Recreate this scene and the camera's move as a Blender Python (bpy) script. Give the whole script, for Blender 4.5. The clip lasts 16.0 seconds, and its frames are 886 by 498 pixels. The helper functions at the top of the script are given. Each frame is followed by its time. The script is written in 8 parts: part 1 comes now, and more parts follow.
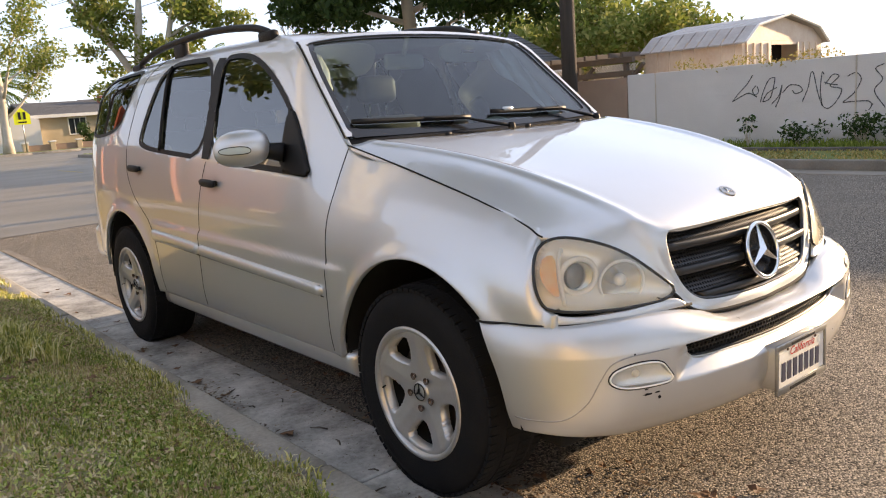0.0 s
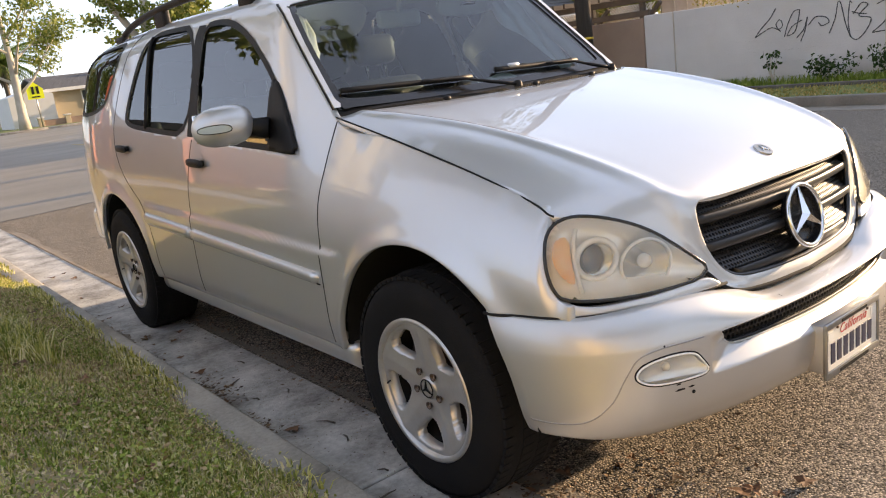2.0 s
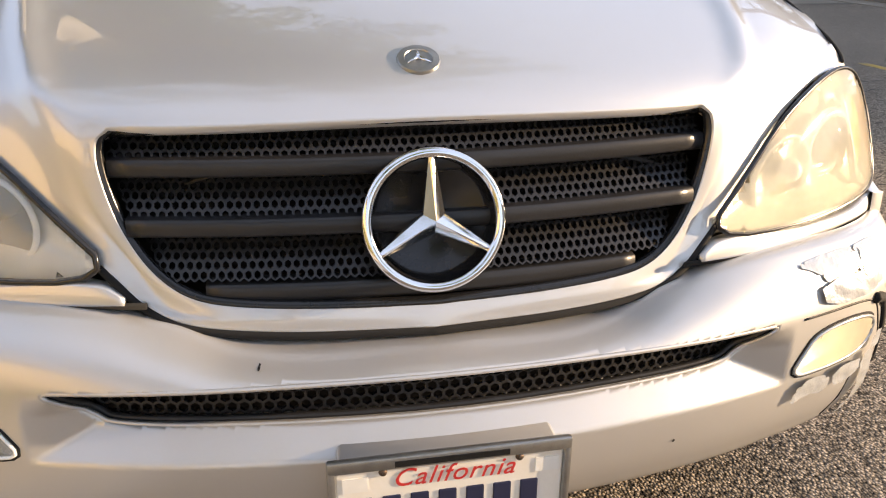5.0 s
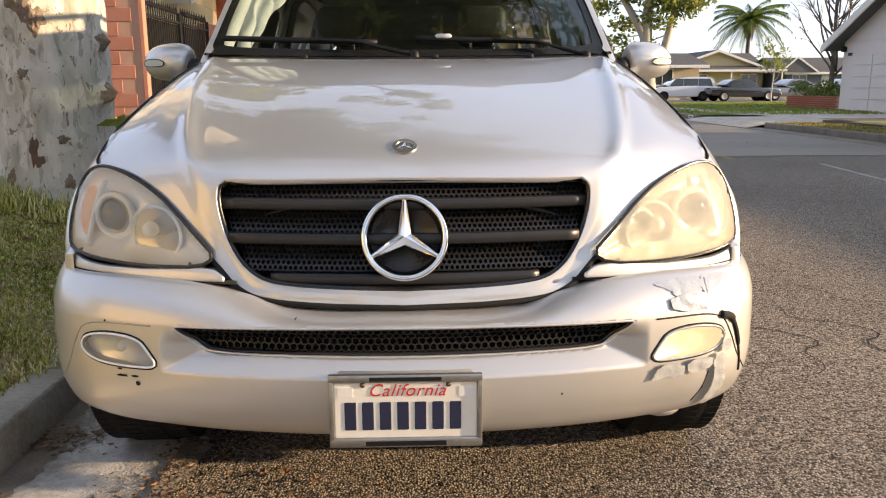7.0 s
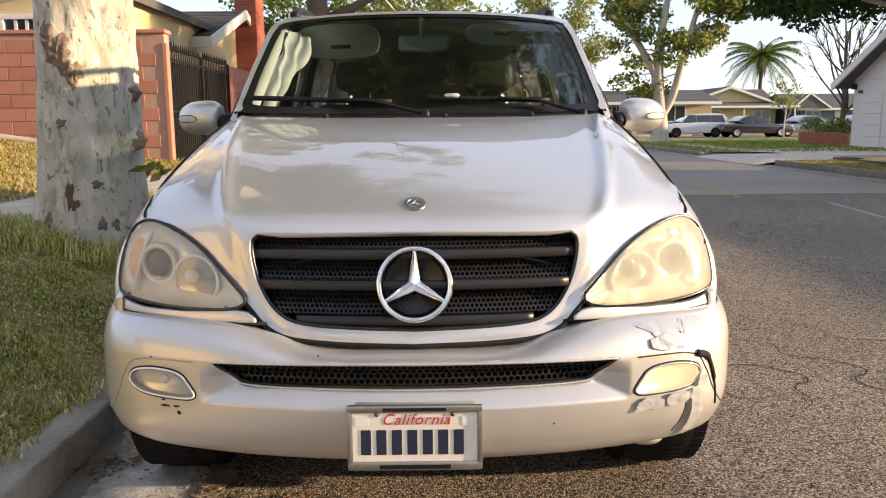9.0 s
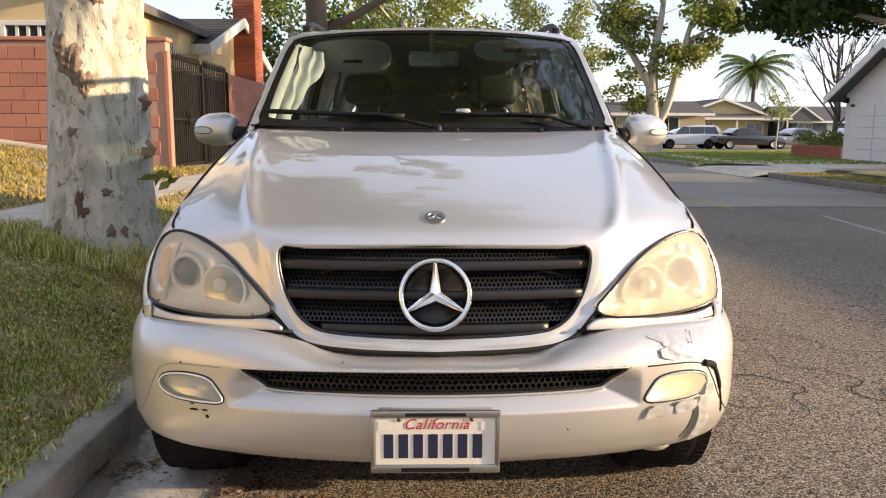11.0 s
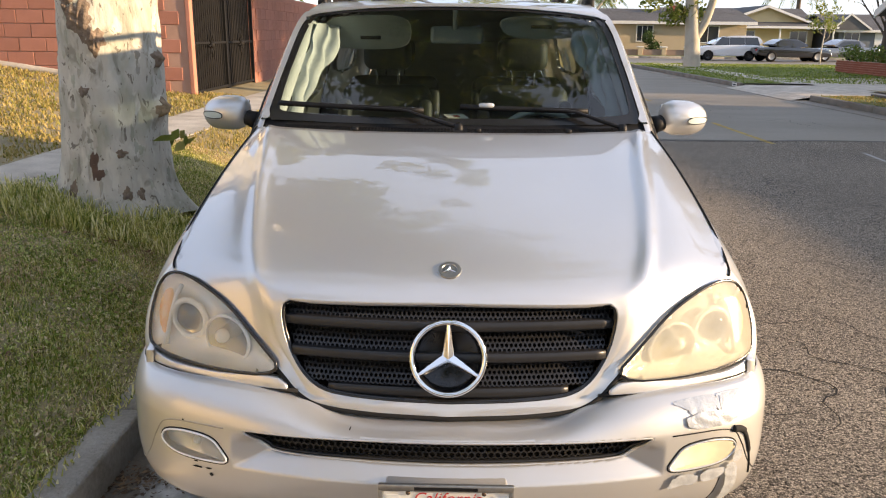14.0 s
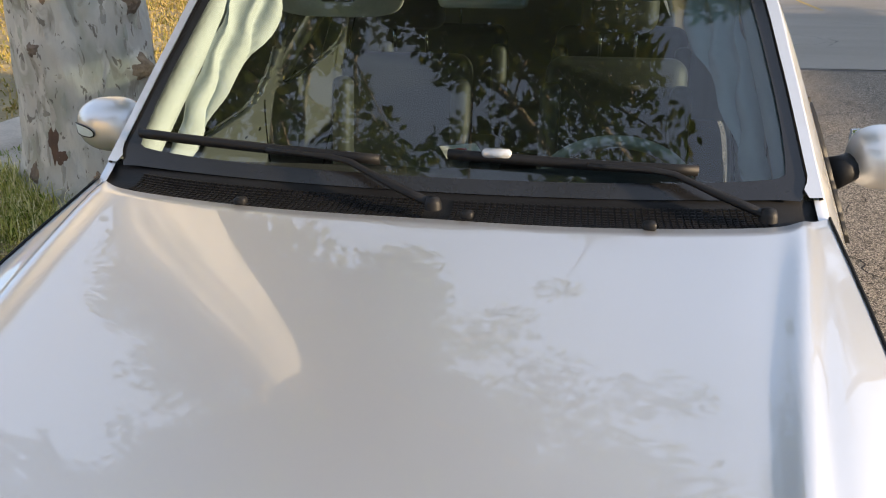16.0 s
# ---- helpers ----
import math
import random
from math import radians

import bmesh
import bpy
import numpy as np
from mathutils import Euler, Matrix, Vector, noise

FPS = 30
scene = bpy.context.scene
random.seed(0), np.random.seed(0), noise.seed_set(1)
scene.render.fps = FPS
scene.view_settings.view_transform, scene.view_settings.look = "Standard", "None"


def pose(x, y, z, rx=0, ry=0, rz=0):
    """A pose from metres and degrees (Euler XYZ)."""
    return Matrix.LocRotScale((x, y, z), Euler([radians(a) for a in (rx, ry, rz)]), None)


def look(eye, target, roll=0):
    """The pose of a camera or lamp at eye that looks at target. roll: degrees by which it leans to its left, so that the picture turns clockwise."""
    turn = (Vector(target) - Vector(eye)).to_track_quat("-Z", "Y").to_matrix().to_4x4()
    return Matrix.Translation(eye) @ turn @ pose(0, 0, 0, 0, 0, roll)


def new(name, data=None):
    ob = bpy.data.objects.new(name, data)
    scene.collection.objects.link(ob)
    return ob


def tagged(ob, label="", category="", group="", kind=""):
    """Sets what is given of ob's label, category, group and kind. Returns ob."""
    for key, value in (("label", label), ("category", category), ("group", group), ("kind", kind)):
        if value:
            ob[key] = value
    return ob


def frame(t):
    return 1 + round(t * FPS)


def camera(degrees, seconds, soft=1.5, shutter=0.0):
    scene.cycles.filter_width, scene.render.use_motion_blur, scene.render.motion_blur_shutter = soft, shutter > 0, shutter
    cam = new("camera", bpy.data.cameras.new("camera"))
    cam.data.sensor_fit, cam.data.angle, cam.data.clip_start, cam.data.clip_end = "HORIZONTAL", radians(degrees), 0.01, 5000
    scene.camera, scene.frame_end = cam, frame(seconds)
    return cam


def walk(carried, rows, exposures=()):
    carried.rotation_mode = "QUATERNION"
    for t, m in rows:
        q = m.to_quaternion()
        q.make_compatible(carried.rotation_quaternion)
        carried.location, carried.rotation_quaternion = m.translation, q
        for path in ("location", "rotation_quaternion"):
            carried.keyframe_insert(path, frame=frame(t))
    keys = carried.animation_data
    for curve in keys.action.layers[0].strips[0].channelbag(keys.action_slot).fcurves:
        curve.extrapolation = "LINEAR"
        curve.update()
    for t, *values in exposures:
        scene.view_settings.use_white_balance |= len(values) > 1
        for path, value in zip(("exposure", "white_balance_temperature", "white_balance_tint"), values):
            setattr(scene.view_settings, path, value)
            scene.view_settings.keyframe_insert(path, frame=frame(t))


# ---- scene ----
cam = camera(59.1, 16.0, soft=1.1)
PATH = [
    (0, (-2.368, -1.172, 1.303), (-1.129, 0.356, 0.94), -4.2),
    (0.5, (-2.172, -0.994, 1.312), (-0.939, 0.53, 0.917), -5.5),
    (1, (-2.136, -0.997, 1.337), (-0.909, 0.528, 0.926), -6.7),
    (1.5, (-2.149, -1.001, 1.33), (-0.939, 0.533, 0.901), -7.5),
    (2, (-2.141, -0.999, 1.332), (-0.97, 0.552, 0.858), -7.4),
    (2.5, (-2.036, -1.04, 1.398), (-0.934, 0.536, 0.85), -6.2),
    (3, (-1.721, -1.164, 1.393), (-0.7, 0.427, 0.742), -4.1),
    (3.5, (-1.469, -1.096, 1.425), (-0.548, 0.515, 0.678), -1.8),
    (4, (-1.122, -0.911, 1.353), (-0.312, 0.726, 0.536), 0.5),
    (4.5, (-0.653, -0.911, 1.228), (-0.054, 0.797, 0.378), 0.7),
    (5, (-0.165, -0.835, 1.124), (0.176, 0.979, 0.353), 0.2),
    (5.2, (-0.106, -0.858, 1.108), (0.232, 0.986, 0.412), 0.3),
    (7.3, (0.037, -1.628, 1.088), (0.072, 0.334, 0.702), -0.4),
    (7.5, (0.036, -1.643, 1.101), (0.071, 0.322, 0.734), -0.5),
    (8, (0.042, -1.657, 1.077), (0.068, 0.314, 0.74), -0.6),
    (8.5, (0.047, -1.691, 1.105), (0.066, 0.282, 0.778), -0.6),
    (9, (0.052, -1.791, 1.162), (0.072, 0.183, 0.841), -0.4),
    (9.2, (0.03, -1.825, 1.173), (0.056, 0.15, 0.857), -0.1),
    (11.5, (-0.023, -1.884, 1.186), (0.017, 0.093, 0.886), 0.2),
    (12, (-0.034, -1.898, 1.193), (0.01, 0.073, 0.855), 0.2),
    (12.5, (-0.054, -1.901, 1.293), (-0.008, 0.06, 0.905), 0.3),
    (13, (-0.058, -1.914, 1.394), (-0.024, 0.036, 0.951), 0.4),
    (13.5, (-0.061, -1.844, 1.503), (-0.053, 0.095, 1.013), 0.5),
    (14, (0.013, -1.656, 1.527), (-0.018, 0.272, 0.996), 0.6),
    (14.5, (0.124, -1.401, 1.528), (0.028, 0.514, 0.958), 0.8),
    (15, (0.153, -1.0, 1.549), (-0.032, 0.896, 0.937), 0.9),
    (15.5, (0.263, -0.531, 1.592), (-0.023, 1.332, 0.923), 0.9),
    (16, (0.313, -0.13, 1.687), (-0.048, 1.681, 0.919), -0.4),
]
WHITE = (1.65, 7800, 16)      # stops, kelvin, tint
walk(cam, [(t, look(eye, target, roll)) for t, eye, target, roll in PATH], [(0, WHITE[0] + 0.18, *WHITE[1:]), (3.8, WHITE[0] + 0.26, *WHITE[1:]), (4.5, WHITE[0] + 0.32, *WHITE[1:]), (5, WHITE[0] + 0.12, *WHITE[1:]), (7, *WHITE), (13, *WHITE), (16, WHITE[0] + 0.10, 7150, 12)])

# ---- light ----
SUN_AZ, SUN_EL = 98.0, 10.5      # degrees: azimuth clockwise from +y, height over the horizon
world = bpy.data.worlds.new("world")
scene.world = world
world.use_nodes = True
wn = world.node_tree
sky = wn.nodes.new("ShaderNodeTexSky")
sky.sky_type = "NISHITA"
sky.sun_disc = False
sky.sun_elevation, sky.sun_rotation = radians(SUN_EL + 12), radians(SUN_AZ)
sky.air_density, sky.dust_density, sky.ozone_density = 1.0, 0.3, 3.0
# a veil of thin high cloud over the clear sky evens it out
veil = wn.nodes.new("ShaderNodeMix")
veil.data_type = "RGBA"
veil.inputs[7].default_value = (1.68, 2.12, 3.0, 1)
streak = wn.nodes.new("ShaderNodeTexNoise")
streak.inputs["Scale"].default_value, streak.inputs["Detail"].default_value = 2.2, 5
span = wn.nodes.new("ShaderNodeMapRange")
span.inputs["From Min"].default_value, span.inputs["From Max"].default_value = 0.3, 0.7
span.inputs["To Min"].default_value, span.inputs["To Max"].default_value = 0.66, 0.92
wn.links.new(wn.nodes.new("ShaderNodeTexCoord").outputs["Generated"], streak.inputs["Vector"])
wn.links.new(streak.outputs["Fac"], span.inputs[0])
wn.links.new(span.outputs[0], veil.inputs[0])
wn.links.new(sky.outputs[0], veil.inputs[6])
wn.links.new(veil.outputs[2], wn.nodes["Background"].inputs[0])
wn.nodes["Background"].inputs[1].default_value = 0.138
sun_data = bpy.data.lights.new("sun", "SUN")
sun_data.energy, sun_data.angle, sun_data.color = 3.2, radians(1.0), (1.0, 0.80, 0.56)
sun = new("sun", sun_data)
_e, _a = radians(SUN_EL), radians(SUN_AZ)
sun.matrix_world = look((0, 0, 0), (-math.sin(_a) * math.cos(_e), -math.cos(_a) * math.cos(_e), -math.sin(_e)))

# ---- materials ----
def material(name, base, rough=0.5, metal=0.0, other=None, scale=8.0, amount=0.5, fine=None, bump=0.0, bump_scale=60.0,
             coat=0.0, spec=0.5, per_object=0.0, stretch=(1, 1, 1), rough_var=0.0):
    """A surface with colour variation at two scales, fine relief and, if asked, a random tone for each object."""
    m = bpy.data.materials.new(name)
    m.use_nodes = True
    t = m.node_tree
    p = t.nodes["Principled BSDF"]
    p.inputs["Roughness"].default_value = rough
    p.inputs["Metallic"].default_value = metal
    p.inputs["Specular IOR Level"].default_value = spec
    p.inputs["Coat Weight"].default_value = coat
    p.inputs["Coat Roughness"].default_value = 0.03
    p.inputs["Coat IOR"].default_value = 1.75
    co = t.nodes.new("ShaderNodeTexCoord")
    mp = t.nodes.new("ShaderNodeMapping")
    mp.inputs["Scale"].default_value = stretch
    t.links.new(co.outputs["Object"], mp.inputs["Vector"])
    other = other or tuple(c * 0.75 for c in base)
    n1 = t.nodes.new("ShaderNodeTexNoise")
    n1.inputs["Scale"].default_value, n1.inputs["Detail"].default_value = scale, 6
    n2 = t.nodes.new("ShaderNodeTexNoise")
    n2.inputs["Scale"].default_value, n2.inputs["Detail"].default_value = (fine or scale * 9), 3
    for n in (n1, n2):
        t.links.new(mp.outputs[0], n.inputs["Vector"])
    add = t.nodes.new("ShaderNodeMath")
    add.operation = "MULTIPLY_ADD"
    t.links.new(n2.outputs["Fac"], add.inputs[0])
    add.inputs[1].default_value = 0.4
    t.links.new(n1.outputs["Fac"], add.inputs[2])
    ramp = t.nodes.new("ShaderNodeMapRange")
    ramp.inputs["From Min"].default_value, ramp.inputs["From Max"].default_value = 0.45, 0.95
    ramp.inputs["To Max"].default_value = amount
    t.links.new(add.outputs[0], ramp.inputs["Value"])
    mix = t.nodes.new("ShaderNodeMix")
    mix.data_type = "RGBA"
    mix.inputs[6].default_value, mix.inputs[7].default_value = (*base, 1), (*other, 1)
    t.links.new(ramp.outputs[0], mix.inputs[0])
    last = mix.outputs[2]
    if per_object:
        info = t.nodes.new("ShaderNodeObjectInfo")
        hsv = t.nodes.new("ShaderNodeHueSaturation")
        mr = t.nodes.new("ShaderNodeMapRange")
        mr.inputs["To Min"].default_value, mr.inputs["To Max"].default_value = 1 - per_object, 1 + per_object
        t.links.new(info.outputs["Random"], mr.inputs["Value"])
        t.links.new(mr.outputs[0], hsv.inputs["Value"])
        t.links.new(last, hsv.inputs["Color"])
        last = hsv.outputs[0]
    t.links.new(last, p.inputs["Base Color"])
    if rough_var:
        rr = t.nodes.new("ShaderNodeMapRange")
        rr.inputs["To Min"].default_value, rr.inputs["To Max"].default_value = max(0.02, rough - rough_var), min(1, rough + rough_var)
        t.links.new(n1.outputs["Fac"], rr.inputs["Value"])
        t.links.new(rr.outputs[0], p.inputs["Roughness"])
    if bump:
        b = t.nodes.new("ShaderNodeBump")
        b.inputs["Strength"].default_value, b.inputs["Distance"].default_value = bump, 0.01
        nb = t.nodes.new("ShaderNodeTexNoise")
        nb.inputs["Scale"].default_value, nb.inputs["Detail"].default_value = bump_scale, 4
        t.links.new(mp.outputs[0], nb.inputs["Vector"])
        t.links.new(nb.outputs["Fac"], b.inputs["Height"])
        t.links.new(b.outputs[0], p.inputs["Normal"])
    return m


def pane_material(name, tint, haze=0.0, haze_colour=(0.8, 0.8, 0.75), ior=1.5, rough=0.0):
    """A thin pane: it lets tinted light through and mirrors by Fresnel; haze is a milky layer on it."""
    m = bpy.data.materials.new(name)
    m.use_nodes = True
    t = m.node_tree
    t.nodes.clear()
    out = t.nodes.new("ShaderNodeOutputMaterial")
    tr = t.nodes.new("ShaderNodeBsdfTransparent")
    tr.inputs[0].default_value = (*tint, 1)
    gl = t.nodes.new("ShaderNodeBsdfGlossy")
    gl.inputs["Roughness"].default_value = rough
    fr = t.nodes.new("ShaderNodeFresnel")
    fr.inputs[0].default_value = ior
    body = tr.outputs[0]
    if haze:
        df = t.nodes.new("ShaderNodeBsdfDiffuse")
        df.inputs[0].default_value = (*haze_colour, 1)
        tl = t.nodes.new("ShaderNodeBsdfTranslucent")
        tl.inputs[0].default_value = (*haze_colour, 1)
        h1 = t.nodes.new("ShaderNodeMixShader")
        h1.inputs[0].default_value = 0.35
        t.links.new(df.outputs[0], h1.inputs[1])
        t.links.new(tl.outputs[0], h1.inputs[2])
        nz = t.nodes.new("ShaderNodeTexNoise")
        nz.inputs["Scale"].default_value, nz.inputs["Detail"].default_value = 9, 5
        co = t.nodes.new("ShaderNodeTexCoord")
        t.links.new(co.outputs["Object"], nz.inputs["Vector"])
        mr = t.nodes.new("ShaderNodeMapRange")
        mr.inputs["From Min"].default_value, mr.inputs["From Max"].default_value = 0.3, 0.7
        mr.inputs["To Min"].default_value, mr.inputs["To Max"].default_value = haze * 0.82, min(1, haze * 1.15)
        t.links.new(nz.outputs["Fac"], mr.inputs["Value"])
        h2 = t.nodes.new("ShaderNodeMixShader")
        t.links.new(mr.outputs[0], h2.inputs[0])
        t.links.new(tr.outputs[0], h2.inputs[1])
        t.links.new(h1.outputs[0], h2.inputs[2])
        body = h2.outputs[0]
    mx = t.nodes.new("ShaderNodeMixShader")
    t.links.new(fr.outputs[0], mx.inputs[0])
    t.links.new(body, mx.inputs[1])
    t.links.new(gl.outputs[0], mx.inputs[2])
    t.links.new(mx.outputs[0], out.inputs[0])
    return m


M = {}
M["paint"] = material("silver_paint", (0.61, 0.613, 0.612), 0.46, 0.72, (0.575, 0.578, 0.577), 3, 0.6, 900, coat=1.0, rough_var=0.03)
M["bumper_paint"] = material("bumper_silver", (0.60, 0.596, 0.582), 0.45, 0.70, (0.55, 0.545, 0.53), 4, 0.7, 900, coat=0.8, rough_var=0.04)
for _k, _ior in (("paint", 1.8), ("bumper_paint", 1.6)):
    _p = M[_k].node_tree.nodes["Principled BSDF"]
    _p.inputs["Coat IOR"].default_value, _p.inputs["Coat Roughness"].default_value = _ior, 0.02
M["black_plastic"] = material("black_plastic", (0.009, 0.009, 0.010), 0.5, 0, (0.016, 0.016, 0.016), 12, 0.6, spec=0.22, bump=0.15, bump_scale=400)
M["gloss_black"] = material("gloss_black", (0.012, 0.012, 0.013), 0.22, 0, (0.02, 0.02, 0.02), 12, 0.5)
M["grille_grey"] = material("grille_grey", (0.018, 0.018, 0.019), 0.36, 0.0, (0.026, 0.026, 0.028), 14, 0.6, spec=0.45, bump=0.05, bump_scale=300)
M["dark"] = material("dark_void", (0.006, 0.006, 0.006), 0.9, 0, (0.01, 0.01, 0.01), 10, 0.5)
M["rubber"] = material("tyre_rubber", (0.010, 0.010, 0.011), 0.8, 0, (0.017, 0.016, 0.015), 9, 0.7, spec=0.12, bump=0.3, bump_scale=200)
M["chrome"] = material("chrome", (0.85, 0.85, 0.85), 0.08, 1.0, (0.75, 0.75, 0.75), 20, 0.3)
M["alloy"] = material("alloy_wheel", (0.56, 0.56, 0.56), 0.33, 0.6, (0.46, 0.44, 0.41), 14, 0.7, rough_var=0.08)
M["brake"] = material("brake_iron", (0.10, 0.09, 0.085), 0.5, 0.8, (0.16, 0.09, 0.05), 20, 0.7)
M["plate_white"] = material("plate_white", (0.78, 0.76, 0.70), 0.4, 0, (0.68, 0.65, 0.58), 30, 0.5)
M["plate_blue"] = material("plate_blue", (0.015, 0.02, 0.06), 0.5)
M["plate_red"] = material("plate_red", (0.55, 0.03, 0.03), 0.5)
M["pewter"] = material("pewter", (0.40, 0.40, 0.39), 0.35, 0.9, (0.28, 0.28, 0.27), 60, 0.7)
M["tape"] = material("duct_tape", (0.56, 0.58, 0.59), 0.24, 0.35, (0.42, 0.44, 0.45), 12, 0.7, bump=0.25, bump_scale=50)
M["amber"] = material("amber_reflector", (0.86, 0.36, 0.08), 0.25, 0.2, (0.88, 0.66, 0.36), 34, 0.9)
M["reflector"] = material("lamp_reflector", (0.95, 0.94, 0.90), 0.22, 0.25, (0.88, 0.84, 0.72), 18, 0.6)
M["house_lens"] = material("projector_glass", (0.085, 0.09, 0.105), 0.15, 0, (0.06, 0.065, 0.075), 20, 0.6, coat=1)
M["fog_bowl"] = material("fog_bowl", (0.90, 0.90, 0.88), 0.22, 0.55, (0.70, 0.70, 0.68), 30, 0.6)
M["lamp_grey"] = material("lamp_bowl_grey", (0.62, 0.61, 0.57), 0.18, 0.8, (0.45, 0.44, 0.40), 26, 0.8)
M["lamp_white"] = material("lamp_white_ring", (0.93, 0.93, 0.90), 0.25, 0, (0.86, 0.85, 0.80), 20, 0.4)
M["lens_right"] = pane_material("hazed_lens", (0.99, 0.98, 0.95), 0.17, (0.97, 0.96, 0.89), rough=0.015)
M["lens_left"] = pane_material("oxidised_lens", (0.93, 0.93, 0.88), 0.72, (0.50, 0.49, 0.42), rough=0.07)
M["clear_lens"] = pane_material("clear_lens", (0.98, 0.98, 0.97), 0.17, (0.95, 0.95, 0.90), rough=0.02)
M["fog_yellow"] = pane_material("fog_lens_yellowed", (0.95, 0.90, 0.72), 0.75, (0.86, 0.79, 0.60), rough=0.1)
M["windscreen"] = pane_material("windscreen_glass", (0.66, 0.76, 0.73), 0.008, (0.6, 0.7, 0.67), ior=1.78)
M["side_glass"] = pane_material("tinted_glass", (0.34, 0.40, 0.42), 0.0, ior=2.5)
M["privacy_glass"] = pane_material("privacy_glass", (0.04, 0.05, 0.05), 0.0, ior=1.7)
M["int_grey"] = material("interior_grey", (0.36, 0.40, 0.38), 0.7, 0, (0.30, 0.34, 0.32), 6, 0.5, bump=0.2, bump_scale=300)
M["int_dark"] = material("interior_dark", (0.035, 0.038, 0.040), 0.65, 0, (0.05, 0.052, 0.055), 10, 0.5, bump=0.2, bump_scale=250)
M["seat"] = material("seat_leather", (0.11, 0.115, 0.11), 0.5, 0, (0.08, 0.083, 0.08), 7, 0.6, bump=0.2, bump_scale=180)
M["visor"] = material("visor_cloth", (0.50, 0.58, 0.56), 0.8, 0, (0.38, 0.45, 0.43), 8, 0.6)
M["drape"] = material("pale_drape", (0.40, 0.46, 0.50), 0.85, 0, (0.30, 0.36, 0.39), 9, 0.7, bump=0.4, bump_scale=25)
M["paper"] = material("paper", (0.80, 0.80, 0.76), 0.6)


# ---- geometry tools ----
WORLD = {}


def smooth_all(me):
    me.polygons.foreach_set("use_smooth", [True] * len(me.polygons))


def thing(name, place=(0, 0, 0), label="", category="", group="", kind=""):
    e = new(name)
    e.empty_display_size = 0.1
    e.matrix_basis = Matrix.Translation(place)
    WORLD[e] = e.matrix_basis.copy()
    return tagged(e, label, category, group, kind)


def part(name, bm, mat, parent=None, label="", smooth=True, local=False, kind="", category="", sharp=None):
    """Links a bmesh as one mesh object. Its vertices are in the world, or in its parent's own space if local."""
    me = bpy.data.meshes.new(name)
    if sharp is not None:
        for e in bm.edges:
            if len(e.link_faces) == 2 and e.calc_face_angle(0) > radians(sharp):
                e.smooth = False
    bm.to_mesh(me)
    bm.free()
    if smooth:
        smooth_all(me)
    for one in (mat if isinstance(mat, (list, tuple)) else [mat]):
        me.materials.append(one)
    ob = new(name, me)
    WORLD[ob] = Matrix.Identity(4)
    if parent is not None:
        ob.parent = parent
        if not local:
            ob.matrix_parent_inverse = WORLD.get(parent, Matrix.Identity(4)).inverted()
        else:
            WORLD[ob] = WORLD.get(parent, Matrix.Identity(4))
    return tagged(ob, label, category, "", kind)


def curve(keys):
    """A smooth curve through (t, a, b, ...) rows; returns f(t) -> array of values."""
    k = np.array(keys, float)
    t, v = k[:, 0], k[:, 1:]
    d = np.diff(v, axis=0) / np.diff(t)[:, None]
    m = np.empty_like(v)
    m[0], m[-1] = d[0], d[-1]
    if len(t) > 2:
        h = np.diff(t)[:, None]
        w1, w2 = h[1:], h[:-1]
        same = d[1:] * d[:-1] > 0
        with np.errstate(divide="ignore", invalid="ignore"):
            har = (w1 + w2) / (w2 / d[1:] + w1 / d[:-1])
        cat = (d[:-1] * w1 + d[1:] * w2) / (w1 + w2)
        m[1:-1] = np.where(same, np.where(np.isfinite(har), har, 0) * 0.4 + cat * 0.6, cat * 0.35)

    def f(s):
        s = np.clip(np.asarray(s, float), t[0], t[-1])
        i = np.clip(np.searchsorted(t, s) - 1, 0, len(t) - 2)
        h = (t[i + 1] - t[i])
        u = ((s - t[i]) / h)[..., None]
        h = h[..., None]
        r = ((2 * u**3 - 3 * u**2 + 1) * v[i] + (u**3 - 2 * u**2 + u) * h * m[i]
             + (-2 * u**3 + 3 * u**2) * v[i + 1] + (u**3 - u**2) * h * m[i + 1])
        return r[..., 0] if v.shape[1] == 1 else r
    return f


def rounded(pts, times=2):
    """Corner cutting of a closed outline."""
    p = np.array(pts, float)
    for _ in range(times):
        q = np.roll(p, -1, axis=0)
        p = np.stack([p * 0.75 + q * 0.25, p * 0.25 + q * 0.75], 1).reshape(-1, p.shape[1])
    return p


def inside_distance(A, B, poly):
    """Signed distance to a closed outline, negative inside."""
    P = np.stack([A, B], -1)[..., None, :]
    a, b = poly, np.roll(poly, -1, axis=0)
    e = b - a
    w = P - a
    u = np.clip((w * e).sum(-1) / (e * e).sum(-1), 0, 1)
    d = np.sqrt((((w - u[..., None] * e)) ** 2).sum(-1)).min(-1)
    c1 = a[:, 1] <= P[..., 1]
    c2 = b[:, 1] > P[..., 1]
    cr = e[:, 0] * w[..., 1] - e[:, 1] * w[..., 0]
    wind = ((c1 & c2 & (cr > 0)).astype(int) - (~c1 & ~c2 & (cr < 0)).astype(int)).sum(-1)
    return np.where(wind != 0, -d, d)


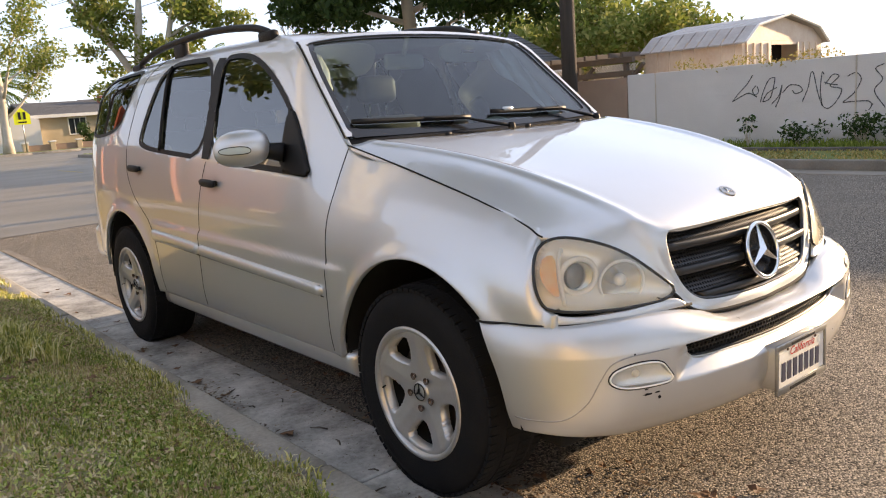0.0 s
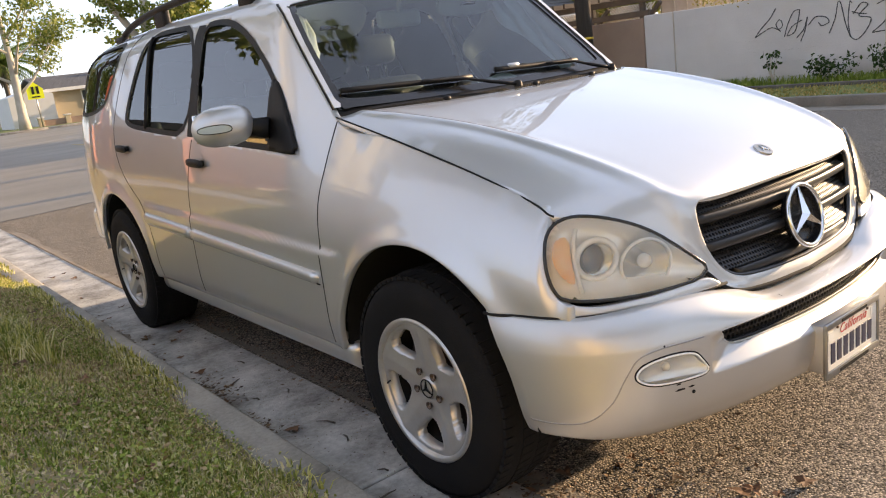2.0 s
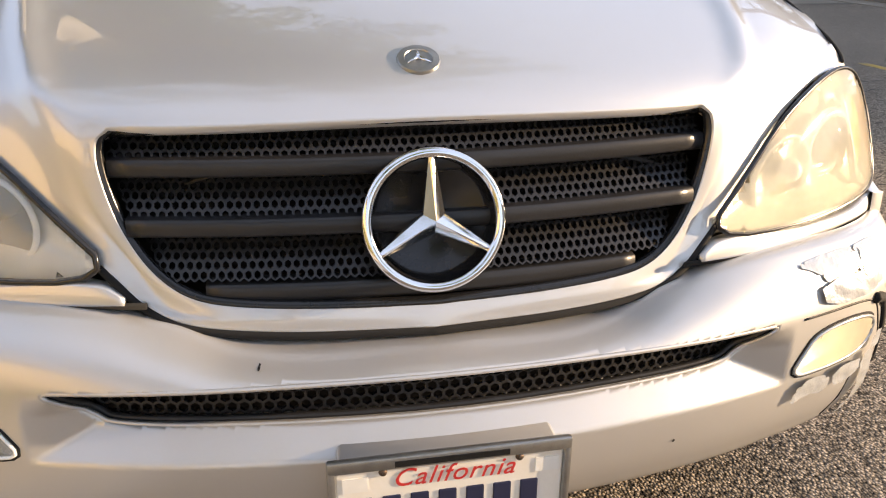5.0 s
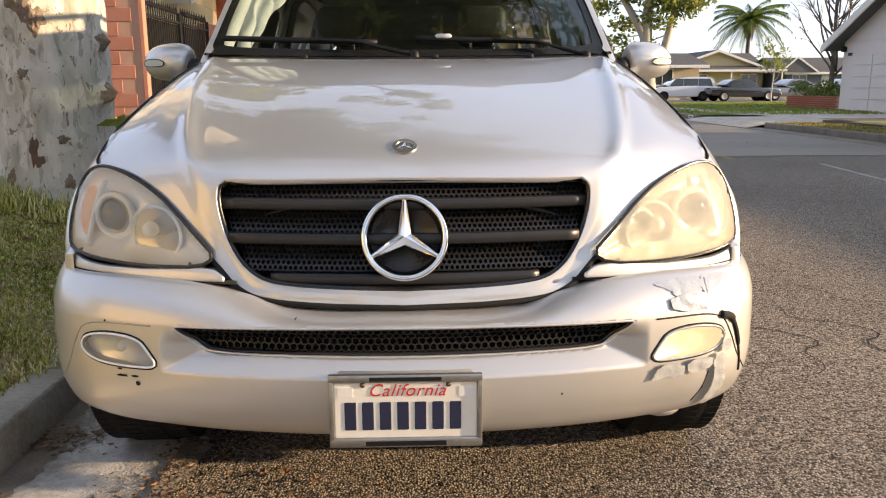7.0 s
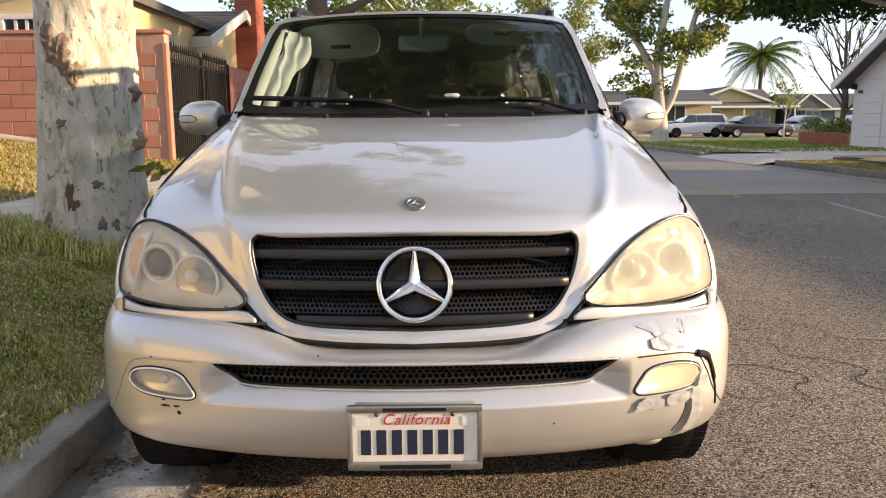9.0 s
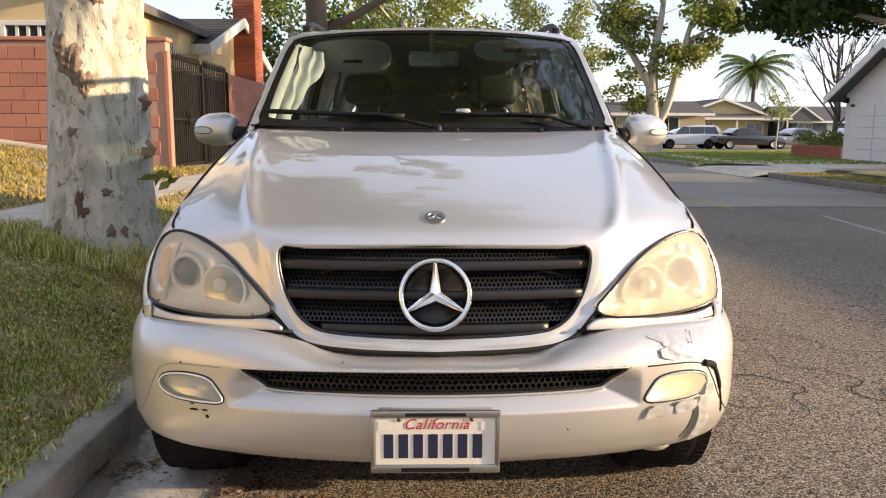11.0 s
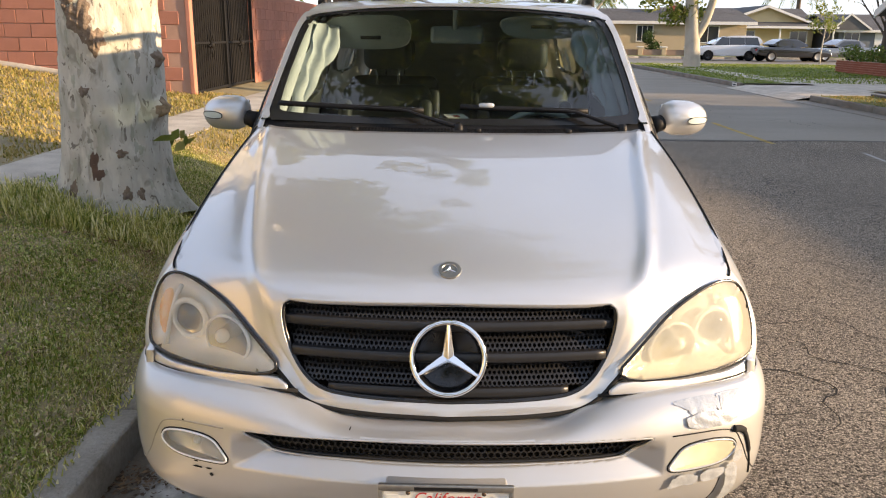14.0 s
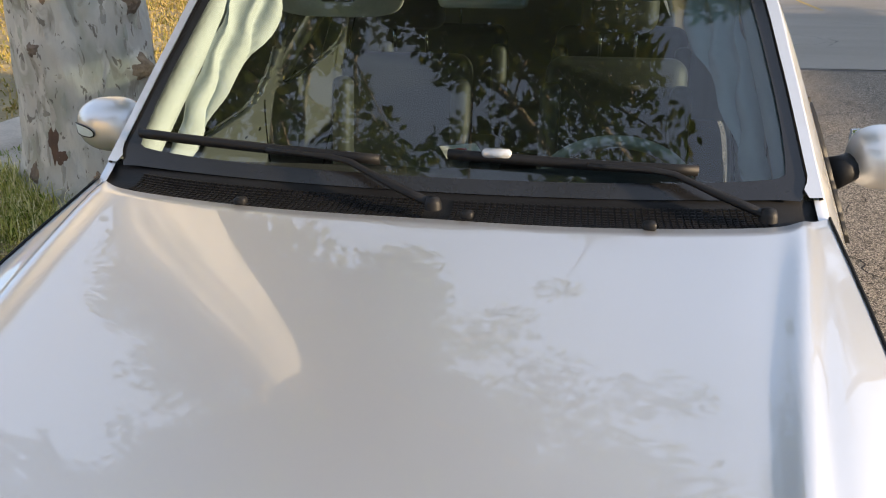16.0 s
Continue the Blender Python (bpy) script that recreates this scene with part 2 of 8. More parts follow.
def sheet(fn, A, B, holes=(), only=None, cell=0.01, lip=None, out=None):
    """A curved skin over the grid A, B of its own two measures, with clean-edged holes (or cut to the outline `only`).
    lip: a vector by which its free edges turn inwards. out: a direction towards which it faces."""
    A, B = A.copy(), B.copy()
    fi = np.ones((A.shape[0] - 1, A.shape[1] - 1), bool)
    for poly, sign in [(h, 1) for h in holes] + ([(only, -1)] if only is not None else []):
        e = 1e-4
        for _ in range(2):
            d = inside_distance(A, B, poly)
            near = np.abs(d) < cell * 0.55
            gx = (inside_distance(A[near] + e, B[near], poly) - d[near]) / e
            gy = (inside_distance(A[near], B[near] + e, poly) - d[near]) / e
            g = np.maximum(gx * gx + gy * gy, 0.25)
            A[near] -= d[near] * gx / g
            B[near] -= d[near] * gy / g
        ca = (A[1:, 1:] + A[:-1, 1:] + A[1:, :-1] + A[:-1, :-1]) / 4
        cb = (B[1:, 1:] + B[:-1, 1:] + B[1:, :-1] + B[:-1, :-1]) / 4
        fi &= inside_distance(ca, cb, poly) * sign > 0.10 * cell
    X, Y, Z = np.broadcast_arrays(*fn(A, B))
    bm = bmesh.new()
    n, m = A.shape
    V = {}

    def vert(i, j):
        if (i, j) not in V:
            V[i, j] = bm.verts.new((X[i, j], Y[i, j], Z[i, j]))
        return V[i, j]
    for i, j in zip(*np.nonzero(fi)):
        bm.faces.new((vert(i, j), vert(i + 1, j), vert(i + 1, j + 1), vert(i, j + 1)))
    return finish(bm, lip, out)


def finish(bm, lip=None, out=None):
    bmesh.ops.remove_doubles(bm, verts=bm.verts, dist=1e-5)
    bmesh.ops.recalc_face_normals(bm, faces=bm.faces)
    if out is not None:
        bm.normal_update()
        s = sum((f.normal * f.calc_area() for f in bm.faces), Vector())
        if s.dot(Vector(out)) < 0:
            bmesh.ops.reverse_faces(bm, faces=bm.faces)
    if lip is not None:
        edge = [e for e in bm.edges if len(e.link_faces) == 1]
        r = bmesh.ops.extrude_edge_only(bm, edges=edge)
        vs = [g for g in r["geom"] if isinstance(g, bmesh.types.BMVert)]
        bmesh.ops.translate(bm, verts=vs, vec=lip)
    return bm


def grid(fn, us, vs, lip=None, out=None):
    U, Vv = np.meshgrid(us, vs, indexing="ij")
    return sheet(fn, U, Vv, lip=lip, out=out)


def tube(points, r, n=8, closed=False, bm=None, flat=1.0):
    """A round bar along points; r is a number or one for each point."""
    bm = bm or bmesh.new()
    P = [Vector(p) for p in points]
    rs = [float(q) for q in r] if hasattr(r, "__len__") else [float(r)] * len(P)
    rings = []
    up = None
    for i, p in enumerate(P):
        a = P[i - 1] if (i or closed) else P[i]
        b = P[(i + 1) % len(P)] if (i < len(P) - 1 or closed) else P[i]
        d = (b - a).normalized()
        if up is None:
            up = Vector((0, 0, 1)) if abs(d.z) < 0.9 else Vector((1, 0, 0))
        side = d.cross(up).normalized()
        up = side.cross(d).normalized()
        rings.append([bm.verts.new(p + rs[i] * (math.cos(k) * side + flat * math.sin(k) * up)) for k in [2 * math.pi * q / n for q in range(n)]])
    pairs = list(zip(rings, rings[1:])) + ([(rings[-1], rings[0])] if closed else [])
    for a, b in pairs:
        for q in range(n):
            bm.faces.new((a[q], a[(q + 1) % n], b[(q + 1) % n], b[q]))
    if not closed:
        bm.faces.new(rings[0][::-1])
        bm.faces.new(rings[-1])
    return bm


def lathe(profile, n=48, axis="x", centre=(0, 0, 0), bm=None):
    """Turns (r, along) rows round an axis."""
    bm = bm or bmesh.new()
    rings = []
    for r, h in profile:
        ring = []
        for k in range(n):
            a = 2 * math.pi * k / n
            c, s = r * math.cos(a), r * math.sin(a)
            v = {"x": (h, c, s), "y": (c, h, s), "z": (c, s, h)}[axis]
            ring.append(bm.verts.new(Vector(v) + Vector(centre)))
        rings.append(ring)
    for a, b in zip(rings, rings[1:]):
        for k in range(n):
            bm.faces.new((a[k], a[(k + 1) % n], b[(k + 1) % n], b[k]))
    bmesh.ops.recalc_face_normals(bm, faces=bm.faces)
    return bm


def box(lo, hi, bevel=0.0, bm=None, seg=1, m=None):
    """A box between two corners, with bevelled edges; added to bm if given."""
    b = bmesh.new()
    bmesh.ops.create_cube(b, size=1)
    lo, hi = Vector(lo), Vector(hi)
    bmesh.ops.scale(b, vec=hi - lo, verts=b.verts)
    bmesh.ops.translate(b, vec=(hi + lo) / 2, verts=b.verts)
    if bevel:
        bmesh.ops.bevel(b, geom=list(b.edges), offset=bevel, segments=seg, profile=0.5, affect="EDGES")
    if m is not None:
        bmesh.ops.transform(b, matrix=m, verts=b.verts)
    if bm is None:
        return b
    join(bm, b)
    return bm


def join(bm, b):
    me = bpy.data.meshes.new("tmp")
    b.to_mesh(me)
    b.free()
    bm.from_mesh(me)
    bpy.data.meshes.remove(me)
    return bm


def prism(outline, depth, axis=1, at=0.0, bevel=0.0):
    """A solid whose flat outline (two measures) is pushed along axis from `at` by depth."""
    bm = bmesh.new()
    vs = []
    for a, b in outline:
        c = [a, b]
        c.insert(axis, at)
        vs.append(bm.verts.new(c))
    f = bm.faces.new(vs)
    r = bmesh.ops.extrude_face_region(bm, geom=[f])
    d = [0, 0, 0]
    d[axis] = depth
    bmesh.ops.translate(bm, vec=d, verts=[g for g in r["geom"] if isinstance(g, bmesh.types.BMVert)])
    bmesh.ops.recalc_face_normals(bm, faces=bm.faces)
    if bevel:
        bmesh.ops.bevel(bm, geom=list(bm.edges), offset=bevel, segments=2, profile=0.5, affect="EDGES")
    return bm


def band(fn, outer, inner):
    """A skin between two outlines of the same number of corners, both laid on the surface fn."""
    bm = bmesh.new()
    o = [bm.verts.new(fn(*p)) for p in outer]
    i = [bm.verts.new(fn(*p)) for p in inner]
    n = len(o)
    for k in range(n):
        bm.faces.new((o[k], o[(k + 1) % n], i[(k + 1) % n], i[k]))
    return bm


def grown(poly, d):
    """An outline moved outwards by d."""
    p = np.asarray(poly, float)
    t = np.roll(p, -1, axis=0) - np.roll(p, 1, axis=0)
    t /= np.linalg.norm(t, axis=1)[:, None] + 1e-12
    nrm = np.stack([t[:, 1], -t[:, 0]], 1)
    area = 0.5 * (p[:, 0] * np.roll(p[:, 1], -1) - np.roll(p[:, 0], -1) * p[:, 1]).sum()
    return p + nrm * d * (1 if area > 0 else -1)

# ---- materials of the street ----
def asphalt_material():
    """Worn chip-seal: single stones of many tones in dark binder, over broad stains."""
    m = material("asphalt", (0.265, 0.225, 0.18), 0.9, 0, (0.37, 0.315, 0.25), 0.6, 0.7, 7, spec=0.2)
    t = m.node_tree
    p = t.nodes["Principled BSDF"]
    base = p.inputs["Base Color"].links[0].from_socket
    co = t.nodes.new("ShaderNodeTexCoord")
    v = t.nodes.new("ShaderNodeTexVoronoi")
    v.inputs["Scale"].default_value = 138
    t.links.new(co.outputs["Object"], v.inputs["Vector"])
    sep = t.nodes.new("ShaderNodeSeparateColor")
    t.links.new(v.outputs["Color"], sep.inputs[0])
    mr = t.nodes.new("ShaderNodeMapRange")
    mr.inputs["To Min"].default_value, mr.inputs["To Max"].default_value = 0.12, 1.9
    t.links.new(sep.outputs[0], mr.inputs[0])
    edge = t.nodes.new("ShaderNodeMapRange")
    edge.inputs["From Min"].default_value, edge.inputs["From Max"].default_value = 0.25, 0.75
    edge.inputs["To Min"].default_value, edge.inputs["To Max"].default_value = 1.0, 0.35
    t.links.new(v.outputs["Distance"], edge.inputs[0])
    mul = t.nodes.new("ShaderNodeMath")
    mul.operation = "MULTIPLY"
    t.links.new(mr.outputs[0], mul.inputs[0])
    t.links.new(edge.outputs[0], mul.inputs[1])
    hsv = t.nodes.new("ShaderNodeHueSaturation")
    t.links.new(base, hsv.inputs["Color"])
    t.links.new(mul.outputs[0], hsv.inputs["Value"])
    t.links.new(hsv.outputs[0], p.inputs["Base Color"])
    b = t.nodes.new("ShaderNodeBump")
    b.inputs["Strength"].default_value, b.inputs["Distance"].default_value, b.invert = 1.0, 0.0048, True
    t.links.new(v.outputs["Distance"], b.inputs["Height"])
    t.links.new(b.outputs[0], p.inputs["Normal"])
    return m


M["asphalt"] = asphalt_material()
M["smooth_road"] = material("smooth_worn_road", (0.27, 0.235, 0.19), 0.6, 0, (0.17, 0.15, 0.12), 0.7, 0.9, 22, bump=0.25, bump_scale=90, spec=0.25, stretch=(0.35, 1, 1))
M["asphalt_dark"] = material("tar_seam", (0.06, 0.055, 0.05), 0.8, 0, (0.16, 0.14, 0.12), 3, 0.9, 60)
M["concrete"] = material("concrete", (0.62, 0.55, 0.46), 0.85, 0, (0.32, 0.28, 0.225), 3.2, 0.9, 70, bump=0.35, bump_scale=120)
M["kerb"] = material("kerb_concrete", (0.46, 0.42, 0.365), 0.88, 0, (0.20, 0.18, 0.15), 3.6, 0.95, 60, bump=0.5, bump_scale=100)
M["kerb_old"] = material("kerb_dark_concrete", (0.25, 0.225, 0.19), 0.9, 0, (0.12, 0.108, 0.09), 2.4, 0.9, 40, bump=0.4, bump_scale=80)
M["gutter"] = material("gutter_concrete", (0.64, 0.615, 0.57), 0.85, 0, (0.16, 0.148, 0.132), 4.0, 1.0, 45, bump=0.4, bump_scale=110)
M["soil"] = material("lawn_soil", (0.17, 0.135, 0.075), 0.95, 0, (0.42, 0.34, 0.19), 1.3, 0.9, 40, bump=0.8, bump_scale=60)
M["far_lawn"] = material("far_lawn", (0.09, 0.14, 0.025), 0.95, 0, (0.19, 0.17, 0.05), 0.8, 0.9, 30, bump=0.8, bump_scale=40)
M["ground"] = material("far_ground", (0.12, 0.11, 0.07), 0.95, 0, (0.16, 0.14, 0.09), 0.3, 0.8, 12)
M["block"] = material("pink_block", (0.46, 0.20, 0.14), 0.9, 0, (0.36, 0.15, 0.105), 4, 0.7, 70, bump=0.4, bump_scale=90, per_object=0.10)
M["mortar"] = material("mortar", (0.47, 0.29, 0.22), 0.95, 0, (0.38, 0.22, 0.17), 8, 0.7)
M["white_block"] = material("white_painted_block", (0.62, 0.60, 0.58), 0.85, 0, (0.50, 0.48, 0.46), 1.2, 0.7, 40, bump=0.25, bump_scale=40)
M["brown_block"] = material("brown_block", (0.33, 0.23, 0.17), 0.9, 0, (0.24, 0.16, 0.12), 2, 0.7, 40, bump=0.3)
M["stucco_cream"] = material("cream_stucco", (0.66, 0.53, 0.30), 0.9, 0, (0.58, 0.45, 0.25), 1.5, 0.6, 80, bump=0.3, bump_scale=90)
M["stucco_tan"] = material("tan_stucco", (0.50, 0.40, 0.27), 0.9, 0, (0.44, 0.35, 0.23), 1.0, 0.6, 60, bump=0.3)
M["stucco_grey"] = material("grey_stucco", (0.16, 0.175, 0.19), 0.9, 0, (0.13, 0.14, 0.15), 1.0, 0.6, 60, bump=0.3)
M["stucco_white"] = material("white_stucco", (0.66, 0.64, 0.62), 0.9, 0, (0.58, 0.56, 0.54), 1.0, 0.6, 60, bump=0.3)
M["shingle"] = material("grey_shingle", (0.085, 0.085, 0.09), 0.9, 0, (0.13, 0.125, 0.12), 3, 0.7, 40, bump=0.6, bump_scale=30)
M["white_trim"] = material("white_trim", (0.74, 0.72, 0.68), 0.6, 0, (0.64, 0.62, 0.58), 5, 0.5)
M["house_glass"] = material("house_glass", (0.03, 0.035, 0.04), 0.05, 0, (0.05, 0.055, 0.06), 2, 0.5, spec=0.8)
M["iron"] = material("black_iron", (0.008, 0.008, 0.009), 0.7, 0, (0.016, 0.014, 0.012), 20, 0.6, spec=0.2)
M["brick"] = material("red_brick", (0.34, 0.10, 0.06), 0.9, 0, (0.24, 0.07, 0.045), 9, 0.7, 60, bump=0.5, per_object=0.12)
M["wood_pole"] = material("creosoted_pole", (0.035, 0.028, 0.023), 0.9, 0, (0.07, 0.055, 0.045), 3, 0.8, 40, bump=0.8, bump_scale=30, stretch=(6, 6, 0.5))
M["old_wood"] = material("weathered_wood", (0.15, 0.12, 0.095), 0.9, 0, (0.08, 0.065, 0.055), 3, 0.8, 30, bump=0.5)
M["shed_metal"] = material("rusty_shed_metal", (0.66, 0.57, 0.48), 0.6, 0.1, (0.46, 0.28, 0.16), 1.6, 0.55, 14, bump=0.2)
M["shed_roof"] = material("shed_roof", (0.50, 0.47, 0.44), 0.6, 0.1, (0.34, 0.29, 0.26), 2.0, 0.8, 14)
M["sign_yellow"] = material("sign_yellow", (0.80, 0.83, 0.02), 0.45, 0, (0.75, 0.78, 0.02), 6, 0.5)
M["line_yellow"] = material("worn_yellow_paint", (0.55, 0.36, 0.06), 0.85, 0, (0.22, 0.17, 0.09), 9, 0.95, 120)
M["band_yellow"] = material("band_yellow", (0.75, 0.50, 0.04), 0.5, 0, (0.60, 0.40, 0.03), 9, 0.6)
M["line_white"] = material("worn_white_paint", (0.45, 0.43, 0.40), 0.85, 0, (0.2, 0.18, 0.16), 9, 0.95, 120)
M["scrawl"] = material("spray_paint", (0.06, 0.06, 0.065), 0.7)
M["car_white"] = material("white_car_paint", (0.72, 0.72, 0.72), 0.25, 0, (0.68, 0.68, 0.68), 3, 0.4, coat=1)
M["car_black"] = material("black_car_paint", (0.012, 0.012, 0.014), 0.2, 0, (0.02, 0.02, 0.022), 3, 0.4, coat=1)
M["car_grey"] = material("grey_car_paint", (0.16, 0.17, 0.18), 0.25, 0.5, (0.2, 0.2, 0.21), 3, 0.4, coat=1)
M["leaf_dry"] = material("dry_leaf", (0.20, 0.10, 0.05), 0.8, 0, (0.12, 0.065, 0.035), 20, 0.8, per_object=0.3)


def island_material(name, a, b, c, rough=0.7, translucent=0.25):
    """Leaves or blades: each island takes its own tone between three colours."""
    m = bpy.data.materials.new(name)
    m.use_nodes = True
    t = m.node_tree
    p = t.nodes["Principled BSDF"]
    p.inputs["Roughness"].default_value = rough
    p.inputs["Specular IOR Level"].default_value = 0.3
    g = t.nodes.new("ShaderNodeNewGeometry")
    r = t.nodes.new("ShaderNodeValToRGB")
    r.color_ramp.elements[0].color, r.color_ramp.elements[1].color = (*a, 1), (*c, 1)
    e = r.color_ramp.elements.new(0.55)
    e.color = (*b, 1)
    t.links.new(g.outputs["Random Per Island"], r.inputs[0])
    t.links.new(r.outputs[0], p.inputs["Base Color"])
    tl = t.nodes.new("ShaderNodeBsdfTranslucent")
    t.links.new(r.outputs[0], tl.inputs[0])
    mx = t.nodes.new("ShaderNodeMixShader")
    mx.inputs[0].default_value = translucent
    out = t.nodes["Material Output"]
    t.links.new(p.outputs[0], mx.inputs[1])
    t.links.new(tl.outputs[0], mx.inputs[2])
    t.links.new(mx.outputs[0], out.inputs[0])
    return m


M["blade"] = island_material("grass_blade", (0.16, 0.19, 0.035), (0.62, 0.57, 0.16), (0.98, 0.88, 0.58), translucent=0.4)
M["blade_dry"] = island_material("dry_grass_blade", (0.20, 0.20, 0.04), (0.36, 0.28, 0.09), (0.48, 0.36, 0.16))
M["blade_green"] = island_material("green_blade", (0.10, 0.16, 0.02), (0.20, 0.27, 0.04), (0.38, 0.40, 0.10), translucent=0.4)
M["turf_leaf"] = island_material("turf_leaf", (0.10, 0.15, 0.02), (0.26, 0.33, 0.05), (0.62, 0.62, 0.22), translucent=0.2)
M["straw"] = island_material("straw", (0.30, 0.20, 0.10), (0.58, 0.43, 0.24), (0.80, 0.66, 0.43), translucent=0.3)
M["litter"] = island_material("leaf_litter", (0.05, 0.035, 0.025), (0.14, 0.085, 0.05), (0.30, 0.20, 0.12), translucent=0.05)
M["leaf"] = island_material("sycamore_leaf", (0.06, 0.11, 0.02), (0.11, 0.17, 0.03), (0.22, 0.24, 0.06), translucent=0.4)
M["leaf_bright"] = island_material("bright_leaf", (0.11, 0.16, 0.025), (0.19, 0.225, 0.05), (0.34, 0.33, 0.11), translucent=0.4)
M["leaf_dark"] = island_material("dark_leaf", (0.02, 0.045, 0.010), (0.035, 0.07, 0.014), (0.06, 0.10, 0.025), translucent=0.3)


def bark_material():
    """Mottled bark: pale grey and olive plates with rusty scars."""
    m = material("sycamore_bark", (0.57, 0.54, 0.47), 0.9, 0, (0.41, 0.385, 0.325), 3.0, 0.9, 30, bump=1.0, bump_scale=26, stretch=(1, 1, 0.45))
    t = m.node_tree
    p = t.nodes["Principled BSDF"]
    base = p.inputs["Base Color"].links[0].from_socket
    co = t.nodes.new("ShaderNodeTexCoord")
    mp = t.nodes.new("ShaderNodeMapping")
    mp.inputs["Scale"].default_value = (1, 1, 0.5)
    t.links.new(co.outputs["Object"], mp.inputs[0])
    wob = t.nodes.new("ShaderNodeTexNoise")
    wob.inputs["Scale"].default_value = 9
    t.links.new(mp.outputs[0], wob.inputs["Vector"])
    mixv = t.nodes.new("ShaderNodeMix")
    mixv.data_type = "VECTOR"
    mixv.inputs[0].default_value = 0.12
    t.links.new(mp.outputs[0], mixv.inputs[4])
    t.links.new(wob.outputs["Color"], mixv.inputs[5])
    for sc, lo, hi, col, fac in ((6.0, 0.48, 0.62, (0.29, 0.29, 0.22), 0.7), (11.0, 0.55, 0.63, (0.62, 0.59, 0.51), 0.7), (17.0, 0.58, 0.68, (0.22, 0.195, 0.15), 0.65), (4.0, 0.70, 0.73, (0.27, 0.19, 0.14), 0.6), (40.0, 0.63, 0.66, (0.10, 0.08, 0.06), 0.75)):
        n = t.nodes.new("ShaderNodeTexNoise")
        n.inputs["Scale"].default_value, n.inputs["Detail"].default_value = sc, 3
        t.links.new(mixv.outputs[1], n.inputs["Vector"])
        r = t.nodes.new("ShaderNodeMapRange")
        r.inputs["From Min"].default_value, r.inputs["From Max"].default_value, r.inputs["To Max"].default_value = lo, hi, fac
        t.links.new(n.outputs["Fac"], r.inputs[0])
        mx = t.nodes.new("ShaderNodeMix")
        mx.data_type = "RGBA"
        t.links.new(r.outputs[0], mx.inputs[0])
        t.links.new(base, mx.inputs[6])
        mx.inputs[7].default_value = (*col, 1)
        base = mx.outputs[2]
    t.links.new(base, p.inputs["Base Color"])
    return m


M["bark"] = bark_material()
M["burl"] = material("burl_crust", (0.28, 0.21, 0.155), 0.95, 0, (0.11, 0.08, 0.06), 22, 0.9, 90, bump=1.0, bump_scale=60)
M["scar"] = material("rusty_scar", (0.15, 0.085, 0.055), 0.9, 0, (0.09, 0.055, 0.038), 14, 0.8, bump=0.5, bump_scale=40)
M["flake_dark"] = material("dark_flake", (0.42, 0.39, 0.325), 0.9, 0, (0.32, 0.29, 0.24), 20, 0.7, per_object=0.25)
M["flake_olive"] = material("olive_flake", (0.42, 0.415, 0.34), 0.9, 0, (0.33, 0.33, 0.26), 20, 0.7, per_object=0.2)
M["bark_far"] = material("pale_bark", (0.56, 0.51, 0.42), 0.9, 0, (0.38, 0.34, 0.27), 2, 0.8, 20, bump=0.5)


# ---- ground ----
def lawn_z(x, y):
    """Height of the planted strip, the walk and the slope on the kerb side."""
    x, y = np.asarray(x, float), np.asarray(y, float)
    z = np.interp(-x, [1.29, 1.42, 1.7, 2.1, 2.6, 3.4, 4.2, 7.0, 12.0], [0.135, 0.20, 0.31, 0.43, 0.53, 0.55, 0.64, 1.06, 1.6])
    fade = np.interp(y, [-6, -1, 6, 14, 30], [0.6, 0.92, 1.0, 0.9, 0.55])
    return 0.135 + (z - 0.135) * fade


def structure(ob, label, category):
    return tagged(ob, label, category, "", "structure")


def flat(name, x0, x1, y0, y1, z, mat, label, category, n=1):
    b = grid(lambda u, v: (u, v, z + 0 * u), np.linspace(x0, x1, n + 1), np.linspace(y0, y1, n + 1), out=(0, 0, 1))
    return structure(part(name, b, mat, None, smooth=False), label, category)


flat("ground", -1500, 1500, -1500, 1500, -0.06, M["ground"], "dry earth and grass out to the horizon", "ground")
road_end = 41.5
road_bm = grid(lambda u, v: (u, v, 0.0 * u), np.array([-0.72, 1, 3, 5, 7, 8.72]), np.linspace(-90, 10.4, 30), out=(0, 0, 1))
structure(part("road", road_bm, M["asphalt"], None, smooth=False), "grey worn asphalt street with cracks", "road")
far_bm = grid(lambda u, v: (u, v + 0.10 * np.sin(u * 1.3) * (v < 10.5), 0.0 * u), np.linspace(-0.72, 8.72, 12), np.linspace(10.4, road_end, 14), out=(0, 0, 1))
join(far_bm, grid(lambda u, v: (u, v, 0.0 * u), np.linspace(-90, 120, 30), np.linspace(road_end, 55.8, 4), out=(0, 0, 1)))
structure(part("road_far", far_bm, M["smooth_road"], None, smooth=False), "smoother pale pavement towards the crossing", "road")
seam_bm = grid(lambda u, v: (u, 10.36 + 0.10 * np.sin(u * 1.3) + v * 0.05, 0.004 + 0 * u), np.linspace(-0.70, 8.3, 60), np.array([-1.0, 1.0]), out=(0, 0, 1))
structure(part("road_seam", seam_bm, M["asphalt_dark"], None, smooth=False), "dark tarred seam between two pavements", "road")


